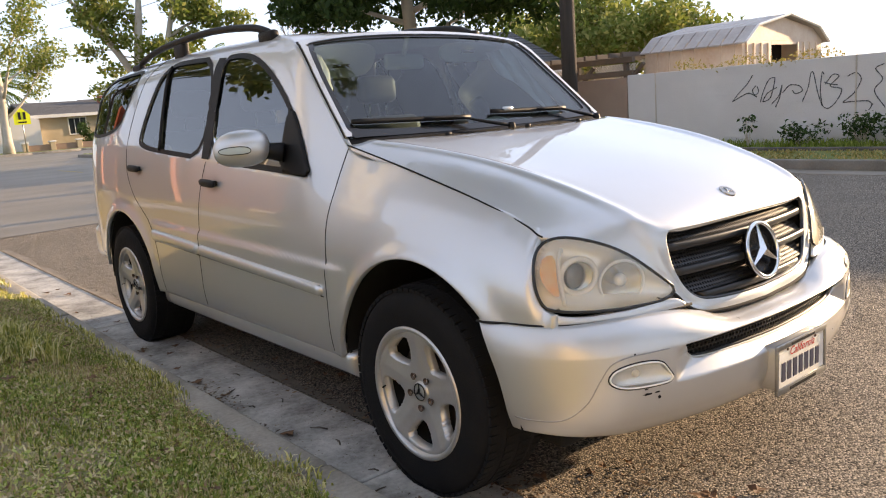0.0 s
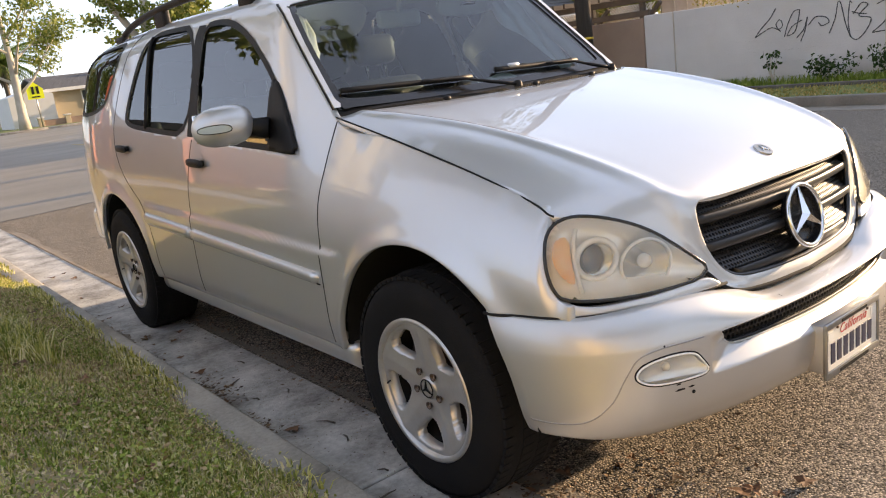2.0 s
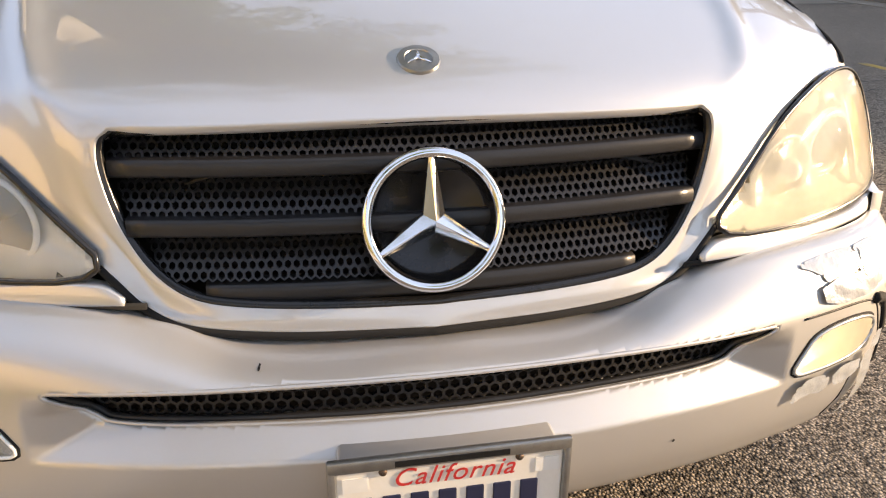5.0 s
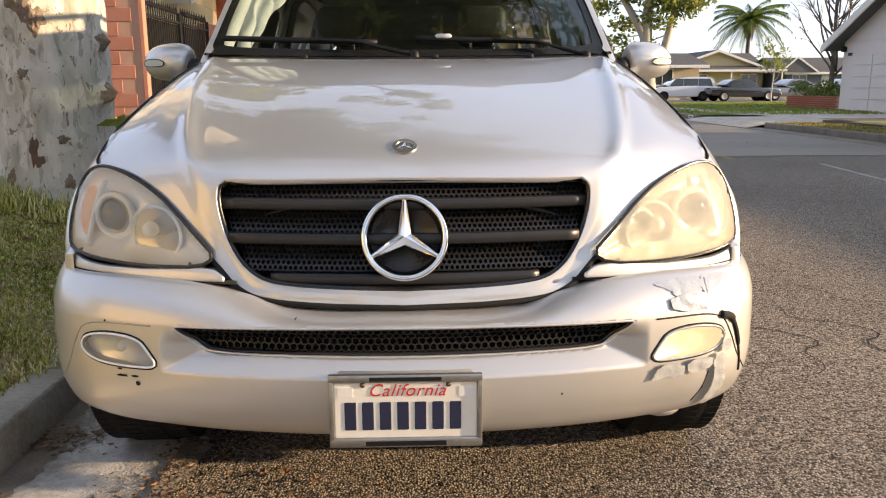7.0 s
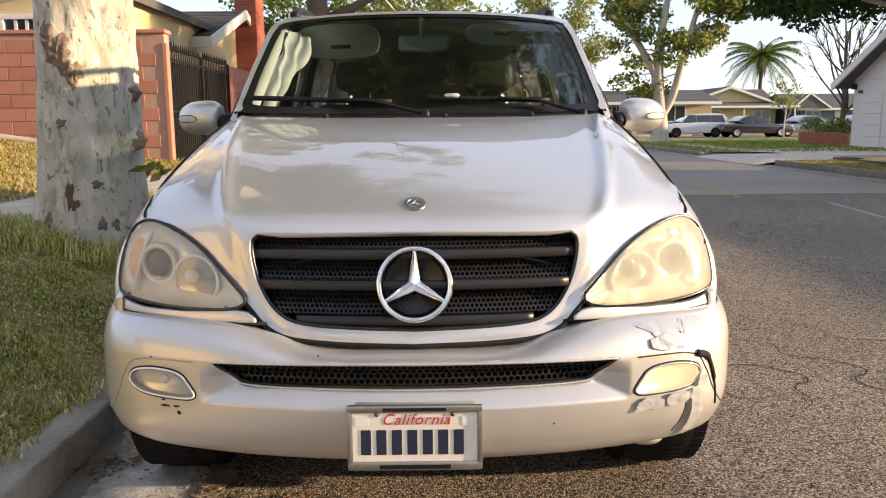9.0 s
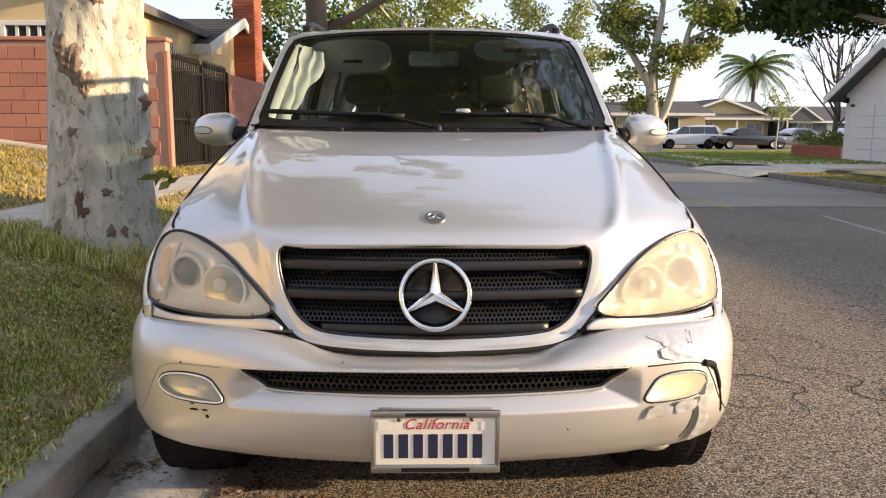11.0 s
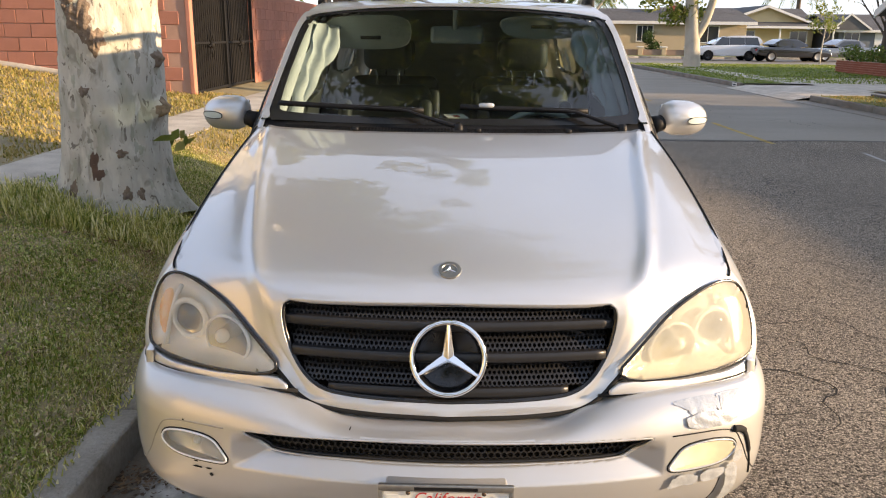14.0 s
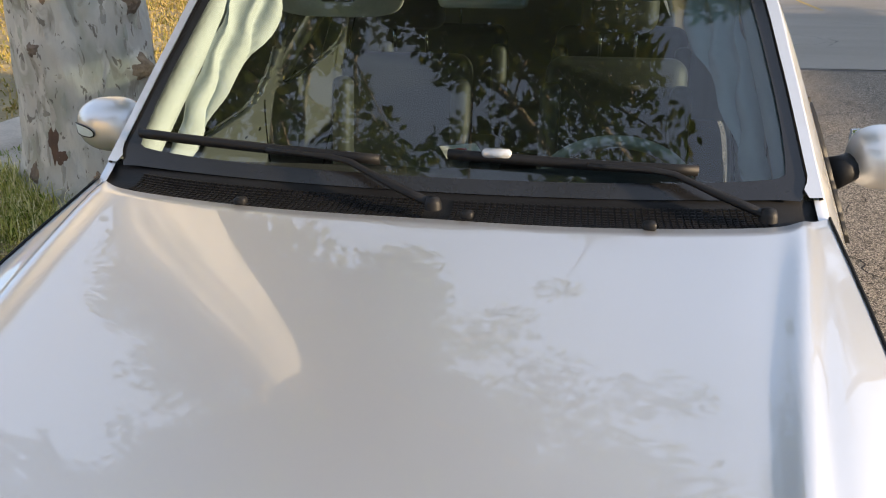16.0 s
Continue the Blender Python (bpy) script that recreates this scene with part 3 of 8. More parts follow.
def kerb_run(name, x, face, y0, y1, along="y", h=0.15, w=0.14, step=3.05, mat="kerb"):
    """A row of kerb stones with joints; face: +1 where the street lies towards +x (or +y)."""
    b = bmesh.new()
    n = max(1, round((y1 - y0) / step))
    for i in range(n):
        a, c = y0 + (y1 - y0) * i / n + 0.004, y0 + (y1 - y0) * (i + 1) / n - 0.004
        lo, hi = (x - w, x) if face > 0 else (x, x + w)
        if along == "y":
            box((lo, a, -0.05), (hi, c, h), 0.014, b, 2)
        else:
            box((a, lo, -0.05), (c, hi, h), 0.014, b, 2)
    return structure(part(name, b, M[mat], None, smooth=True, sharp=50), "grey concrete kerb with worn, stained edges", "kerb")


kerb_run("kerb_near", -1.155, 1, -40, 4.17)
kerb_run("kerb_near_rear", -1.155, 1, 4.19, 34.7)
kerb_run("kerb_far", 8.75, -1, -40, 18.2, mat="kerb_old")
kerb_run("kerb_far_rear", 8.75, -1, 23.2, 41.2, mat="kerb_old")
kerb_run("kerb_cross", 55.8, -1, -60, 110, "x")
kerb_run("kerb_cross_near", 41.5, 1, 9.2, 60, "x")
gutter = structure(part("gutter", box((-1.16, -40, -0.10), (-0.70, 34, -0.02), 0), M["gutter"], None, smooth=False), "stained concrete gutter pan", "gutter")
edges_y = [-40, -20, -8, -2.0, 1.05, 4.18, 7.2, 10.3, 16, 22, 34]
for a, c in zip(edges_y, edges_y[1:]):
    part("gutter_slab", box((-1.16, a + 0.005, -0.06), (-0.70, c - 0.005, 0.012), 0.006), M["gutter"], gutter, smooth=False)
    part("gutter_slab", box((8.30, a + 0.005, -0.06), (8.755, c - 0.005, 0.012), 0.006), M["smooth_road"], gutter, smooth=False)

strip_bm = grid(lambda u, v: (u, v, lawn_z(u, v) + 0.012 * np.sin(u * 9 + v * 5) * np.sin(v * 7.3 - u * 3)), np.linspace(-2.62, -1.285, 24), np.linspace(-12, 34, 190), out=(0, 0, 1))
structure(part("verge_soil", strip_bm, M["soil"], None), "sloping verge of worn grass over soil", "lawn")
slope_bm = grid(lambda u, v: (u, v, lawn_z(u, v) + 0.01 * np.sin(u * 5 + v * 3)), np.linspace(-14, -3.38, 40), np.linspace(-12, 34, 80), out=(0, 0, 1))
structure(part("slope_lawn", slope_bm, M["soil"], None), "sunlit sloping front lawn, patchy and dry", "lawn")
walk_root = structure(part("walkway_bed", grid(lambda u, v: (u, v, lawn_z(u, v) - 0.03), np.linspace(-3.42, -2.6, 5), np.linspace(-12, 34, 60), out=(0, 0, 1)), M["concrete"], None), "concrete walk along the verge", "walkway")
for i in range(30):
    y0 = -12 + i * 1.52
    b = grid(lambda u, v: (u, v, lawn_z(u, v) + 0.006), np.linspace(-3.38, -2.63, 4), np.linspace(y0 + 0.006, y0 + 1.514, 5), lip=(0, 0, -0.04), out=(0, 0, 1))
    part("walk_slab", b, M["concrete"], walk_root, smooth=False)


def blades(name, n, x0, x1, y0, y1, zf, lo, hi, mat, seed, label, wide=0.0035, avoid=None, thr=(-1.3, 0.8), ph=0.0):
    """Many single blades of grass, each a bent narrow strip."""
    r = np.random.default_rng(seed)
    x, y = r.uniform(x0, x1, n), r.uniform(y0, y1, n)
    keep = np.sin(x * 4.1 + ph + 1.3 * np.sin(y * 2.3)) * np.sin(y * 3.1 + x + ph) + 0.35 * np.sin(x * 17 + y * 3 + ph) * np.sin(y * 14 - x * 5) > r.uniform(*thr, n)
    if avoid:
        keep &= np.hypot(x - avoid[0], y - avoid[1]) > avoid[2]
    x, y = x[keep], y[keep]
    n = len(x)
    z = zf(x, y) - 0.005
    a, l, t = r.uniform(0, 6.283, n), r.uniform(lo, hi, n), r.uniform(0.2, 1.1, n)
    dx, dy = np.cos(a), np.sin(a)
    w = wide * r.uniform(0.6, 1.3, n)
    px, py = -dy * w, dx * w
    v = np.stack([np.stack([x - px, y - py, z], 1), np.stack([x + px, y + py, z], 1),
                  np.stack([x + px * 0.7 + dx * l * t * 0.4, y + py * 0.7 + dy * l * t * 0.4, z + l * 0.6], 1), np.stack([x - px * 0.7 + dx * l * t * 0.4, y - py * 0.7 + dy * l * t * 0.4, z + l * 0.6], 1),
                  np.stack([x + dx * l * t, y + dy * l * t, z + l * (1 - 0.35 * t)], 1)], 1).reshape(-1, 3)
    k = np.arange(n)[:, None] * 5
    f4, f3 = (k + [[0, 1, 2, 3]]).tolist(), (k + [[3, 2, 4]]).tolist()
    me = bpy.data.meshes.new(name)
    me.from_pydata(v.tolist(), [], f4 + f3)
    me.materials.append(mat)
    return tagged(new(name, me), label, "grass", "", "stuff")


TREE = (-2.245, 3.42)
blades("verge_grass", 170000, -2.62, -1.27, -1.6, 5.5, lawn_z, 0.014, 0.036, M["blade"], 1, "short green and straw grass of the verge", 0.0028, thr=(-1.5, 0.6))
blades("green_tufts", 75000, -2.9, -1.27, -1.6, 5.5, lawn_z, 0.018, 0.048, M["blade_green"], 5, "tufts of fresh green among the short grass", 0.003, thr=(-0.4, 1.0), ph=0.7)
blades("verge_grass", 26000, -2.62, -1.27, 5.5, 16, lawn_z, 0.02, 0.06, M["blade_dry"], 2, "dry grass of the verge", 0.006)
blades("verge_grass", 20000, -2.62, -1.27, -6, -1.2, lawn_z, 0.02, 0.05, M["blade"], 8, "short green and straw grass of the verge", 0.006)


def turf_leaves(name, n, x0, x1, y0, y1, size, mat, seed, label):
    """Small broad leaves that lie in the short turf, each tilted a little."""
    r = np.random.default_rng(seed)
    x, y = r.uniform(x0, x1, n), r.uniform(y0, y1, n)
    keep = np.sin(x * 5.3 + 1.1 * np.sin(y * 3.7)) * np.sin(y * 4.6 - x * 2) > r.uniform(-1.0, 0.9, n)
    x, y = x[keep], y[keep]
    n = len(x)
    z = lawn_z(x, y) + r.uniform(0.008, 0.036, n)
    a, s = r.uniform(0, 6.283, n), size * r.uniform(0.5, 1.4, n)
    tilt = r.normal(0, 0.45, (2, n))
    d = np.stack([np.cos(a), np.sin(a), tilt[0]], 1) * s[:, None]
    e = np.stack([-np.sin(a), np.cos(a), tilt[1]], 1) * (s * r.uniform(0.35, 0.7, n))[:, None]
    p = np.stack([x, y, z], 1)
    v = np.stack([p - d, p - 0.2 * d + e, p + d, p - 0.2 * d - e], 1).reshape(-1, 3)
    me = bpy.data.meshes.new(name)
    me.from_pydata(v.tolist(), [], (np.arange(n)[:, None] * 4 + [[0, 1, 2, 3]]).tolist())
    me.materials.append(mat)
    return tagged(new(name, me), label, "grass", "", "stuff")


turf_leaves("turf_leaves", 60000, -2.62, -1.27, -1.6, 4.5, 0.007, M["turf_leaf"], 41, "small broad weed leaves among the grass")
turf_leaves("turf_scraps", 26000, -2.62, -1.27, -1.6, 4.5, 0.008, M["straw"], 42, "pale dry scraps lying in the turf")
blades("kerb_grass", 9000, -1.34, -1.225, -1.2, 8, lambda x, y: 0.155 + 0 * x, 0.015, 0.05, M["blade"], 31, "grass creeping over the kerb", 0.004, thr=(-0.5, 0.9), ph=1.1)
blades("straw_patches", 90000, -2.6, -1.26, -1.6, 5.5, lambda x, y: lawn_z(x, y) + 0.012, 0.010, 0.030, M["straw"], 32, "dry straw lying in patches on the verge", 0.0026, thr=(-0.2, 1.0), ph=2.0)
blades("tall_grass", 3600, -2.85, -1.55, 2.55, 3.25, lawn_z, 0.05, 0.17, M["blade"], 3, "tufts of longer grass round the tree foot", 0.0035, thr=(-1.2, -0.2))
blades("tall_grass", 1800, -2.85, -1.55, 2.6, 3.2, lawn_z, 0.05, 0.15, M["blade_green"], 6, "green tufts of longer grass round the tree foot", 0.0035, thr=(-0.8, 0.6))
blades("slope_grass", 60000, -9, -3.4, 2, 11, lawn_z, 0.025, 0.07, M["blade_dry"], 4, "sunlit yellow-green grass on the slope", 0.009)


# ---- trees ----
def leaf_cloud(name, centres, n, spread, size, mat, parent, seed, flat_z=0.75, kind="stuff"):
    """Small pointed leaves scattered round the given places, with gaps between clumps."""
    r = np.random.default_rng(seed)
    c = np.array(centres, float)
    i = r.integers(0, len(c), n)
    d = r.normal(0, 1, (n, 3))
    d /= np.linalg.norm(d, axis=1)[:, None]
    p = c[i] + d * (spread * r.uniform(0.15, 1, n) ** 0.6)[:, None] * (1, 1, flat_z)
    a, b = r.normal(0, 1, (n, 3)), r.normal(0, 1, (n, 3))
    a /= np.linalg.norm(a, axis=1)[:, None]
    b = b - (b * a).sum(1)[:, None] * a
    b /= np.linalg.norm(b, axis=1)[:, None]
    s = (size * r.uniform(0.6, 1.35, n))[:, None]
    v = np.stack([p - a * s, p + b * s * 0.55 - a * s * 0.1, p + a * s, p - b * s * 0.55 - a * s * 0.1], 1).reshape(-1, 3)
    me = bpy.data.meshes.new(name)
    me.from_pydata(v.tolist(), [], (np.arange(n)[:, None] * 4 + [[0, 1, 2, 3]]).tolist())
    me.materials.append(mat)
    ob = new(name, me)
    if parent is not None:
        ob.parent = parent
        ob.matrix_parent_inverse = WORLD[parent].inverted()
    return tagged(ob, kind=kind)


def grow(base, top_z, r0, seed, limbs=6, reach=3.0, fork=0.45, lean=(0, 0), up=0.7, twigs=3, sides=10):
    """A tapered trunk with curved limbs and twigs: returns the wood and the twig ends."""
    r = random.Random(seed)
    bm = bmesh.new()
    b = Vector(base)
    h = top_z - b.z
    trunk = [b + Vector((lean[0] * q**1.5 + 0.05 * math.sin(q * 5 + seed), lean[1] * q**1.5 + 0.05 * math.cos(q * 4 + seed), h * q)) for q in np.linspace(0, 1, 9)]
    tube(trunk, [r0 * (1.25 if i == 0 else 1) * (1 - 0.55 * i / 8) for i in range(9)], sides, bm=bm)
    ends = []
    for k in range(limbs):
        q = fork + (1 - fork) * (k + 0.5) / limbs
        i = min(7, int(q * 8))
        start = trunk[i].lerp(trunk[i + 1], q * 8 - i)
        a = k * 2.4 + r.uniform(-0.5, 0.5)
        L = reach * r.uniform(0.65, 1.1)
        d = Vector((math.cos(a), math.sin(a), up * r.uniform(0.7, 1.4)))
        pts = [start + d * (L * t) + Vector((0.12 * math.sin(t * 6 + k), 0.12 * math.cos(t * 5 + k), 0.25 * L * t * t)) for t in np.linspace(0, 1, 7)]
        rr = r0 * 0.42 * (1.1 - 0.5 * q)
        tube(pts, [rr * (1 - 0.8 * t) for t in np.linspace(0, 1, 7)], max(5, sides - 4), bm=bm)
        for w in range(twigs):
            t = 0.45 + 0.55 * (w + 1) / twigs
            s0 = pts[min(6, int(t * 6))]
            d2 = (d + Vector((r.uniform(-1, 1), r.uniform(-1, 1), r.uniform(-0.5, 0.8)))).normalized()
            e = s0 + d2 * L * r.uniform(0.25, 0.5)
            tube([s0, s0.lerp(e, 0.5) + Vector((0, 0, 0.06)), e], [rr * 0.3, rr * 0.2, rr * 0.07], 5, bm=bm)
            ends.append(e)
        ends.append(pts[-1])
        ends.append(pts[4])
    ends.append(trunk[-1])
    return bm, ends


def tree(base, top_z, r0, seed, leaf, n_leaves, size, spread, label, bark=None, cat="tree", **kw):
    t = thing("tree", base, label, cat)
    wood, ends = grow(base, top_z, r0, seed, **kw)
    part("trunk", wood, bark or M["bark_far"], t)
    if n_leaves:
        leaf_cloud("crown", ends, n_leaves, spread, size, leaf, t, seed + 50)
    return t


def big_tree():
    """The old street tree beside the car: flared foot, burls and scars."""
    x0, y0 = TREE
    z0 = float(lawn_z(x0, y0)) - 0.08
    t = thing("street_tree", (x0, y0, z0), "old sycamore with mottled pale bark and rough burls, on the verge", "tree")
    rad = curve([(0, 0.46), (0.12, 0.385), (0.35, 0.335), (0.8, 0.315), (1.4, 0.295), (2.2, 0.295), (3.2, 0.31), (4.2, 0.30), (5.0, 0.26)])
    burls = [(-1.62, 1.22, 0.030, 0.13), (-1.40, 1.10, 0.028, 0.10), (-1.85, 1.33, 0.026, 0.11), (-0.15, 0.99, 0.050, 0.055), (-0.1, 0.68, 0.060, 0.06), (-1.65, 0.80, 0.018, 0.06), (-1.05, 0.42, 0.016, 0.07), (-1.15, 1.62, 0.022, 0.08), (-0.3, 1.45, 0.025, 0.1)]

    def skin(a, h):
        r = rad(h) * (1 + 0.035 * np.sin(3 * a + h * 0.8) + 0.02 * np.sin(7 * a - h * 2.1) + 0.10 * np.exp(-h * 7) * np.sin(5 * a + 1))
        for ba, bh, d, w in burls:
            da = np.angle(np.exp(1j * (a - ba))) * 0.36
            k = np.exp(-(da**2 + (h - bh) ** 2) / w**2)
            r = r + d * k * (1 + 0.18 * np.sin(a * 31 + h * 47) * np.sin(h * 59 - a * 17))
        r = r + 0.006 * np.sin(a * 17 + h * 9) * np.sin(h * 13 + 2)
        return x0 + 0.09 * h / 2 - 0.02 * h * h / 5 + r * np.cos(a), y0 + r * np.sin(a), z0 + h
    b = grid(skin, np.linspace(-math.pi, math.pi, 145), np.concatenate([np.linspace(0, 2.2, 110), np.linspace(2.2, 5, 24)[1:]]))
    trunk_ob = part("trunk", b, M["bark"], t, "mottled bark with burls")
    rs = random.Random(77)

    def patch(a0, h0, w, hh, mat, name, lift, n=26, rag=0.35):
        """A ragged flake on the trunk, a little proud of the bark."""
        ph = [rs.uniform(0, 6.28) for _ in range(4)]
        edge = lambda k: 1 + rag * (0.5 * np.sin(3 * k + ph[0]) + 0.35 * np.sin(5 * k + ph[1]) + 0.3 * np.sin(9 * k + ph[2]))
        fn = lambda q, k: (a0 + q * w * edge(k) * np.cos(k) / 0.36, h0 + q * hh * edge(k) * np.sin(k))

        def on(q, k):
            a, h = fn(q, k)
            x, y, z = skin(a, h)
            lf = lift * (1 - q**4) * (1 + 0.8 * np.sin(a * 70 + h * 51) * np.sin(h * 83 - a * 40)) - 0.002 * q**4 + 0.0015
            return x + lf * np.cos(a), y + lf * np.sin(a), z
        part(name, grid(on, np.linspace(0.02, 1, 9), np.linspace(0, 2 * math.pi, n)), mat, trunk_ob)
    for a0, h0, w, hh in ((-1.64, 1.22, 0.085, 0.11), (-1.39, 1.10, 0.06, 0.08), (-1.87, 1.34, 0.05, 0.07), (-0.15, 0.99, 0.055, 0.055), (-0.1, 0.68, 0.065, 0.06), (-1.65, 0.80, 0.035, 0.03), (-1.05, 0.42, 0.035, 0.026), (-1.15, 1.62, 0.045, 0.05)):
        patch(a0, h0, w, hh, M["burl"], "burl_crust", 0.007, 40)
    for a0, h0, w, hh in ((-1.52, 0.36, 0.026, 0.085), (-1.44, 0.30, 0.036, 0.035)):
        patch(a0, h0, w, hh, M["scar"], "bark_scar", 0.002)
    for a0, h0, w, hh in ((-1.95, 0.20, 0.03, 0.05), (-1.0, 0.17, 0.03, 0.04), (-0.75, 0.16, 0.025, 0.04)):
        patch(a0, h0, w, hh, M["burl"], "root_crust", 0.006, 36)
    for k in range(95):
        patch(rs.uniform(-2.9, 0.1), rs.uniform(0.15, 2.0), rs.uniform(0.006, 0.022), rs.uniform(0.012, 0.055), M["flake_dark"] if k % 3 else M["flake_olive"], "bark_flake", 0.0015, 18)
    top = Vector((x0 + 0.12, y0, z0 + 4.8))
    wood, ends = grow(top - Vector((0, 0, 0.6)), 8.5, 0.24, 11, limbs=16, reach=4.8, fork=0.05, up=0.40, twigs=6)
    part("limbs", wood, M["bark_far"], t)
    low_wood = bmesh.new()
    rr = random.Random(8)
    hang = []
    for ex, ey, ez in ((-0.9, 1.6, 6.2), (-0.3, 2.8, 6.4), (-0.9, 4.3, 5.4), (-1.9, 0.9, 4.9), (-2.9, 1.5, 4.6), (0.4, 4.0, 6.6), (-1.6, 5.3, 4.6), (0.2, 1.2, 6.8), (1.4, 2.2, 7.0), (0.6, 1.9, 6.2), (0.0, 2.6, 6.6), (-0.3, 2.2, 7.2), (0.5, 2.7, 7.0), (-0.6, 3.0, 7.4), (0.8, 3.4, 7.4), (-3.3, 4.7, 4.2), (-2.9, 5.8, 4.6), (-3.9, 5.2, 4.6), (0.3, 3.2, 7.6), (1.0, 0.9, 7.2)):
        s0, e = Vector((x0 + 0.1, y0, z0 + rr.uniform(4.2, 4.9))), Vector((ex, ey, ez))
        mid = s0.lerp(e, 0.5) + Vector((0, 0, 0.55))
        tube([s0, s0.lerp(mid, 0.6) + Vector((0, 0, 0.1)), mid, mid.lerp(e, 0.55) + Vector((0, 0, 0.12)), e], [0.075, 0.06, 0.045, 0.028, 0.010], 7, bm=low_wood)
        for k in range(9):
            q = 0.3 + 0.7 * k / 8
            a = (s0.lerp(mid, q * 2) if q < 0.5 else mid.lerp(e, q * 2 - 1)) + Vector((0, 0, 0.05))
            b2 = a + Vector((rr.uniform(-0.8, 0.8), rr.uniform(-0.8, 0.8), rr.uniform(-0.55, 0.35)))
            tube([a, a.lerp(b2, 0.5) + Vector((0, 0, 0.06)), b2], [0.014, 0.010, 0.004], 5, bm=low_wood)
            hang += [b2, a.lerp(b2, 0.55)]
    part("low_limbs", low_wood, M["bark_far"], t)
    leaf_cloud("sprig", [(x0 + 0.50, y0 - 0.18, z0 + 0.50)], 9, 0.11, 0.055, M["leaf_bright"], t, 15)
    leaf_cloud("low_foliage", hang, 42000, 0.42, 0.062, M["leaf"], t, 14)
    leaf_cloud("crown", ends, 11000, 0.45, 0.085, M["leaf"], t, 12)
    return t


big_tree()

# ---- the silver car: x to its left, y to its tail, z up ----
AXLE_F, AXLE_R, HUB_Z, ARCH = 0.835, 3.655, 0.362, 0.455
car = thing("silver_suv", (0, 2.3, 0), "silver metallic off-road car with taped front bumper, parked at the kerb", "car")
half_width = curve([(0.28, 0.815), (0.36, 0.845), (0.50, 0.872), (0.835, 0.893), (1.2, 0.886), (2.0, 0.885), (3.0, 0.888), (3.655, 0.90), (4.1, 0.885), (4.4, 0.84), (4.6, 0.74)])
belt = curve([(1.3, 1.058), (1.5, 1.068), (2.46, 1.12), (3.37, 1.186), (4.2, 1.215), (4.6, 1.22)])
top_edge = curve([(0.29, 0.813, 0.70), (0.322, 0.814, 0.72), (0.355, 0.812, 0.81), (0.366, 0.795, 0.866), (0.376, 0.752, 0.906), (0.42, 0.757, 0.935), (0.61, 0.762, 1.0),
                  (0.85, 0.762, 1.062), (1.04, 0.76, 1.109), (1.345, 0.752, 1.176), (1.40, 0.742, 1.225), (1.60, 0.705, 1.410), (1.80, 0.66, 1.585), (1.95, 0.615, 1.642),
                  (2.4, 0.612, 1.662), (3.0, 0.612, 1.672), (3.8, 0.605, 1.660), (4.3, 0.58, 1.63), (4.5, 0.55, 1.56), (4.6, 0.52, 1.45)])


def side_x(y, z):
    """Half the width of the body at length y and height z."""
    b, w = belt(y), half_width(y)
    x = w - 0.035 * np.clip((0.52 - z) / 0.2, 0, 1) ** 2
    x = x - 0.04 * np.clip((z - 0.78) / (b - 0.78), 0, 1) ** 2
    x = x - 0.31 * np.clip(z - b, 0, 9) - 0.05 * np.clip(z - b, 0, 9) ** 2
    step = np.clip((0.752 + 0.042 * (y - 1.38) / 1.8 - z) / 0.022, 0, 1)
    doors = np.clip((y - 1.22) / 0.12, 0, 1) * np.clip((3.25 - y) / 0.12, 0, 1)
    x = x + 0.012 * step * step * (3 - 2 * step) * doors
    for c in (AXLE_F, AXLE_R):
        r = np.hypot(y - c, z - HUB_Z)
        x = x + 0.016 * np.exp(-((r - 0.455) / 0.042) ** 2)
    t = top_edge(y)
    xt, zt = t[..., 0], t[..., 1]
    fender = np.clip((1.78 - y) / 0.48, 0, 1)
    fender = fender * fender * (3 - 2 * fender)
    zs = (zt - 0.15) * (1 - fender) + fender * np.minimum(0.70, zt - 0.06)
    q = np.clip((z - zs) / np.maximum(zt - zs, 1e-3), 0, 1)
    at_top = w - 0.04 * np.clip((zt - 0.78) / (b - 0.78), 0, 1) ** 2 - 0.31 * np.clip(zt - b, 0, 9) - 0.05 * np.clip(zt - b, 0, 9) ** 2
    return x - (at_top - xt) * q ** (2.6 - 0.5 * fender)


def low_edge(y):
    z = np.full_like(y, 0.385)
    z = np.where(y < 0.60, 0.664, z)
    z = np.where(y > 4.0, 0.50, z)
    for c in (AXLE_F, AXLE_R):
        d = np.abs(y - c)
        arch = HUB_Z + np.sqrt(np.maximum(ARCH**2 - d**2, 0))
        z = np.where(d < ARCH, np.maximum(arch, np.where((y < 0.6), 0.664, 0.385)), z)
    return z


ys = np.unique(np.concatenate([np.linspace(0.28, 0.40, 12), np.linspace(0.40, 1.40, 74)] + [c + ARCH * np.sin(np.linspace(-math.pi / 2, math.pi / 2, 60)) for c in (AXLE_F, AXLE_R)]
                              + [np.linspace(1.40, 4.6, 150)]))
ys = ys[np.concatenate([[True], np.diff(ys) > 0.0025])]
FRONT_WINDOW = rounded([(2.445, 1.122), (2.50, 1.60), (2.32, 1.603), (2.16, 1.580), (2.0, 1.52), (1.82, 1.41), (1.64, 1.262), (1.52, 1.10), (1.50, 1.072), (2.0, 1.098)], 2)
REAR_WINDOW = rounded([(2.485, 1.128), (2.535, 1.608), (2.92, 1.624), (3.14, 1.622), (3.26, 1.50), (3.36, 1.255), (3.33, 1.188), (2.9, 1.152)], 2)
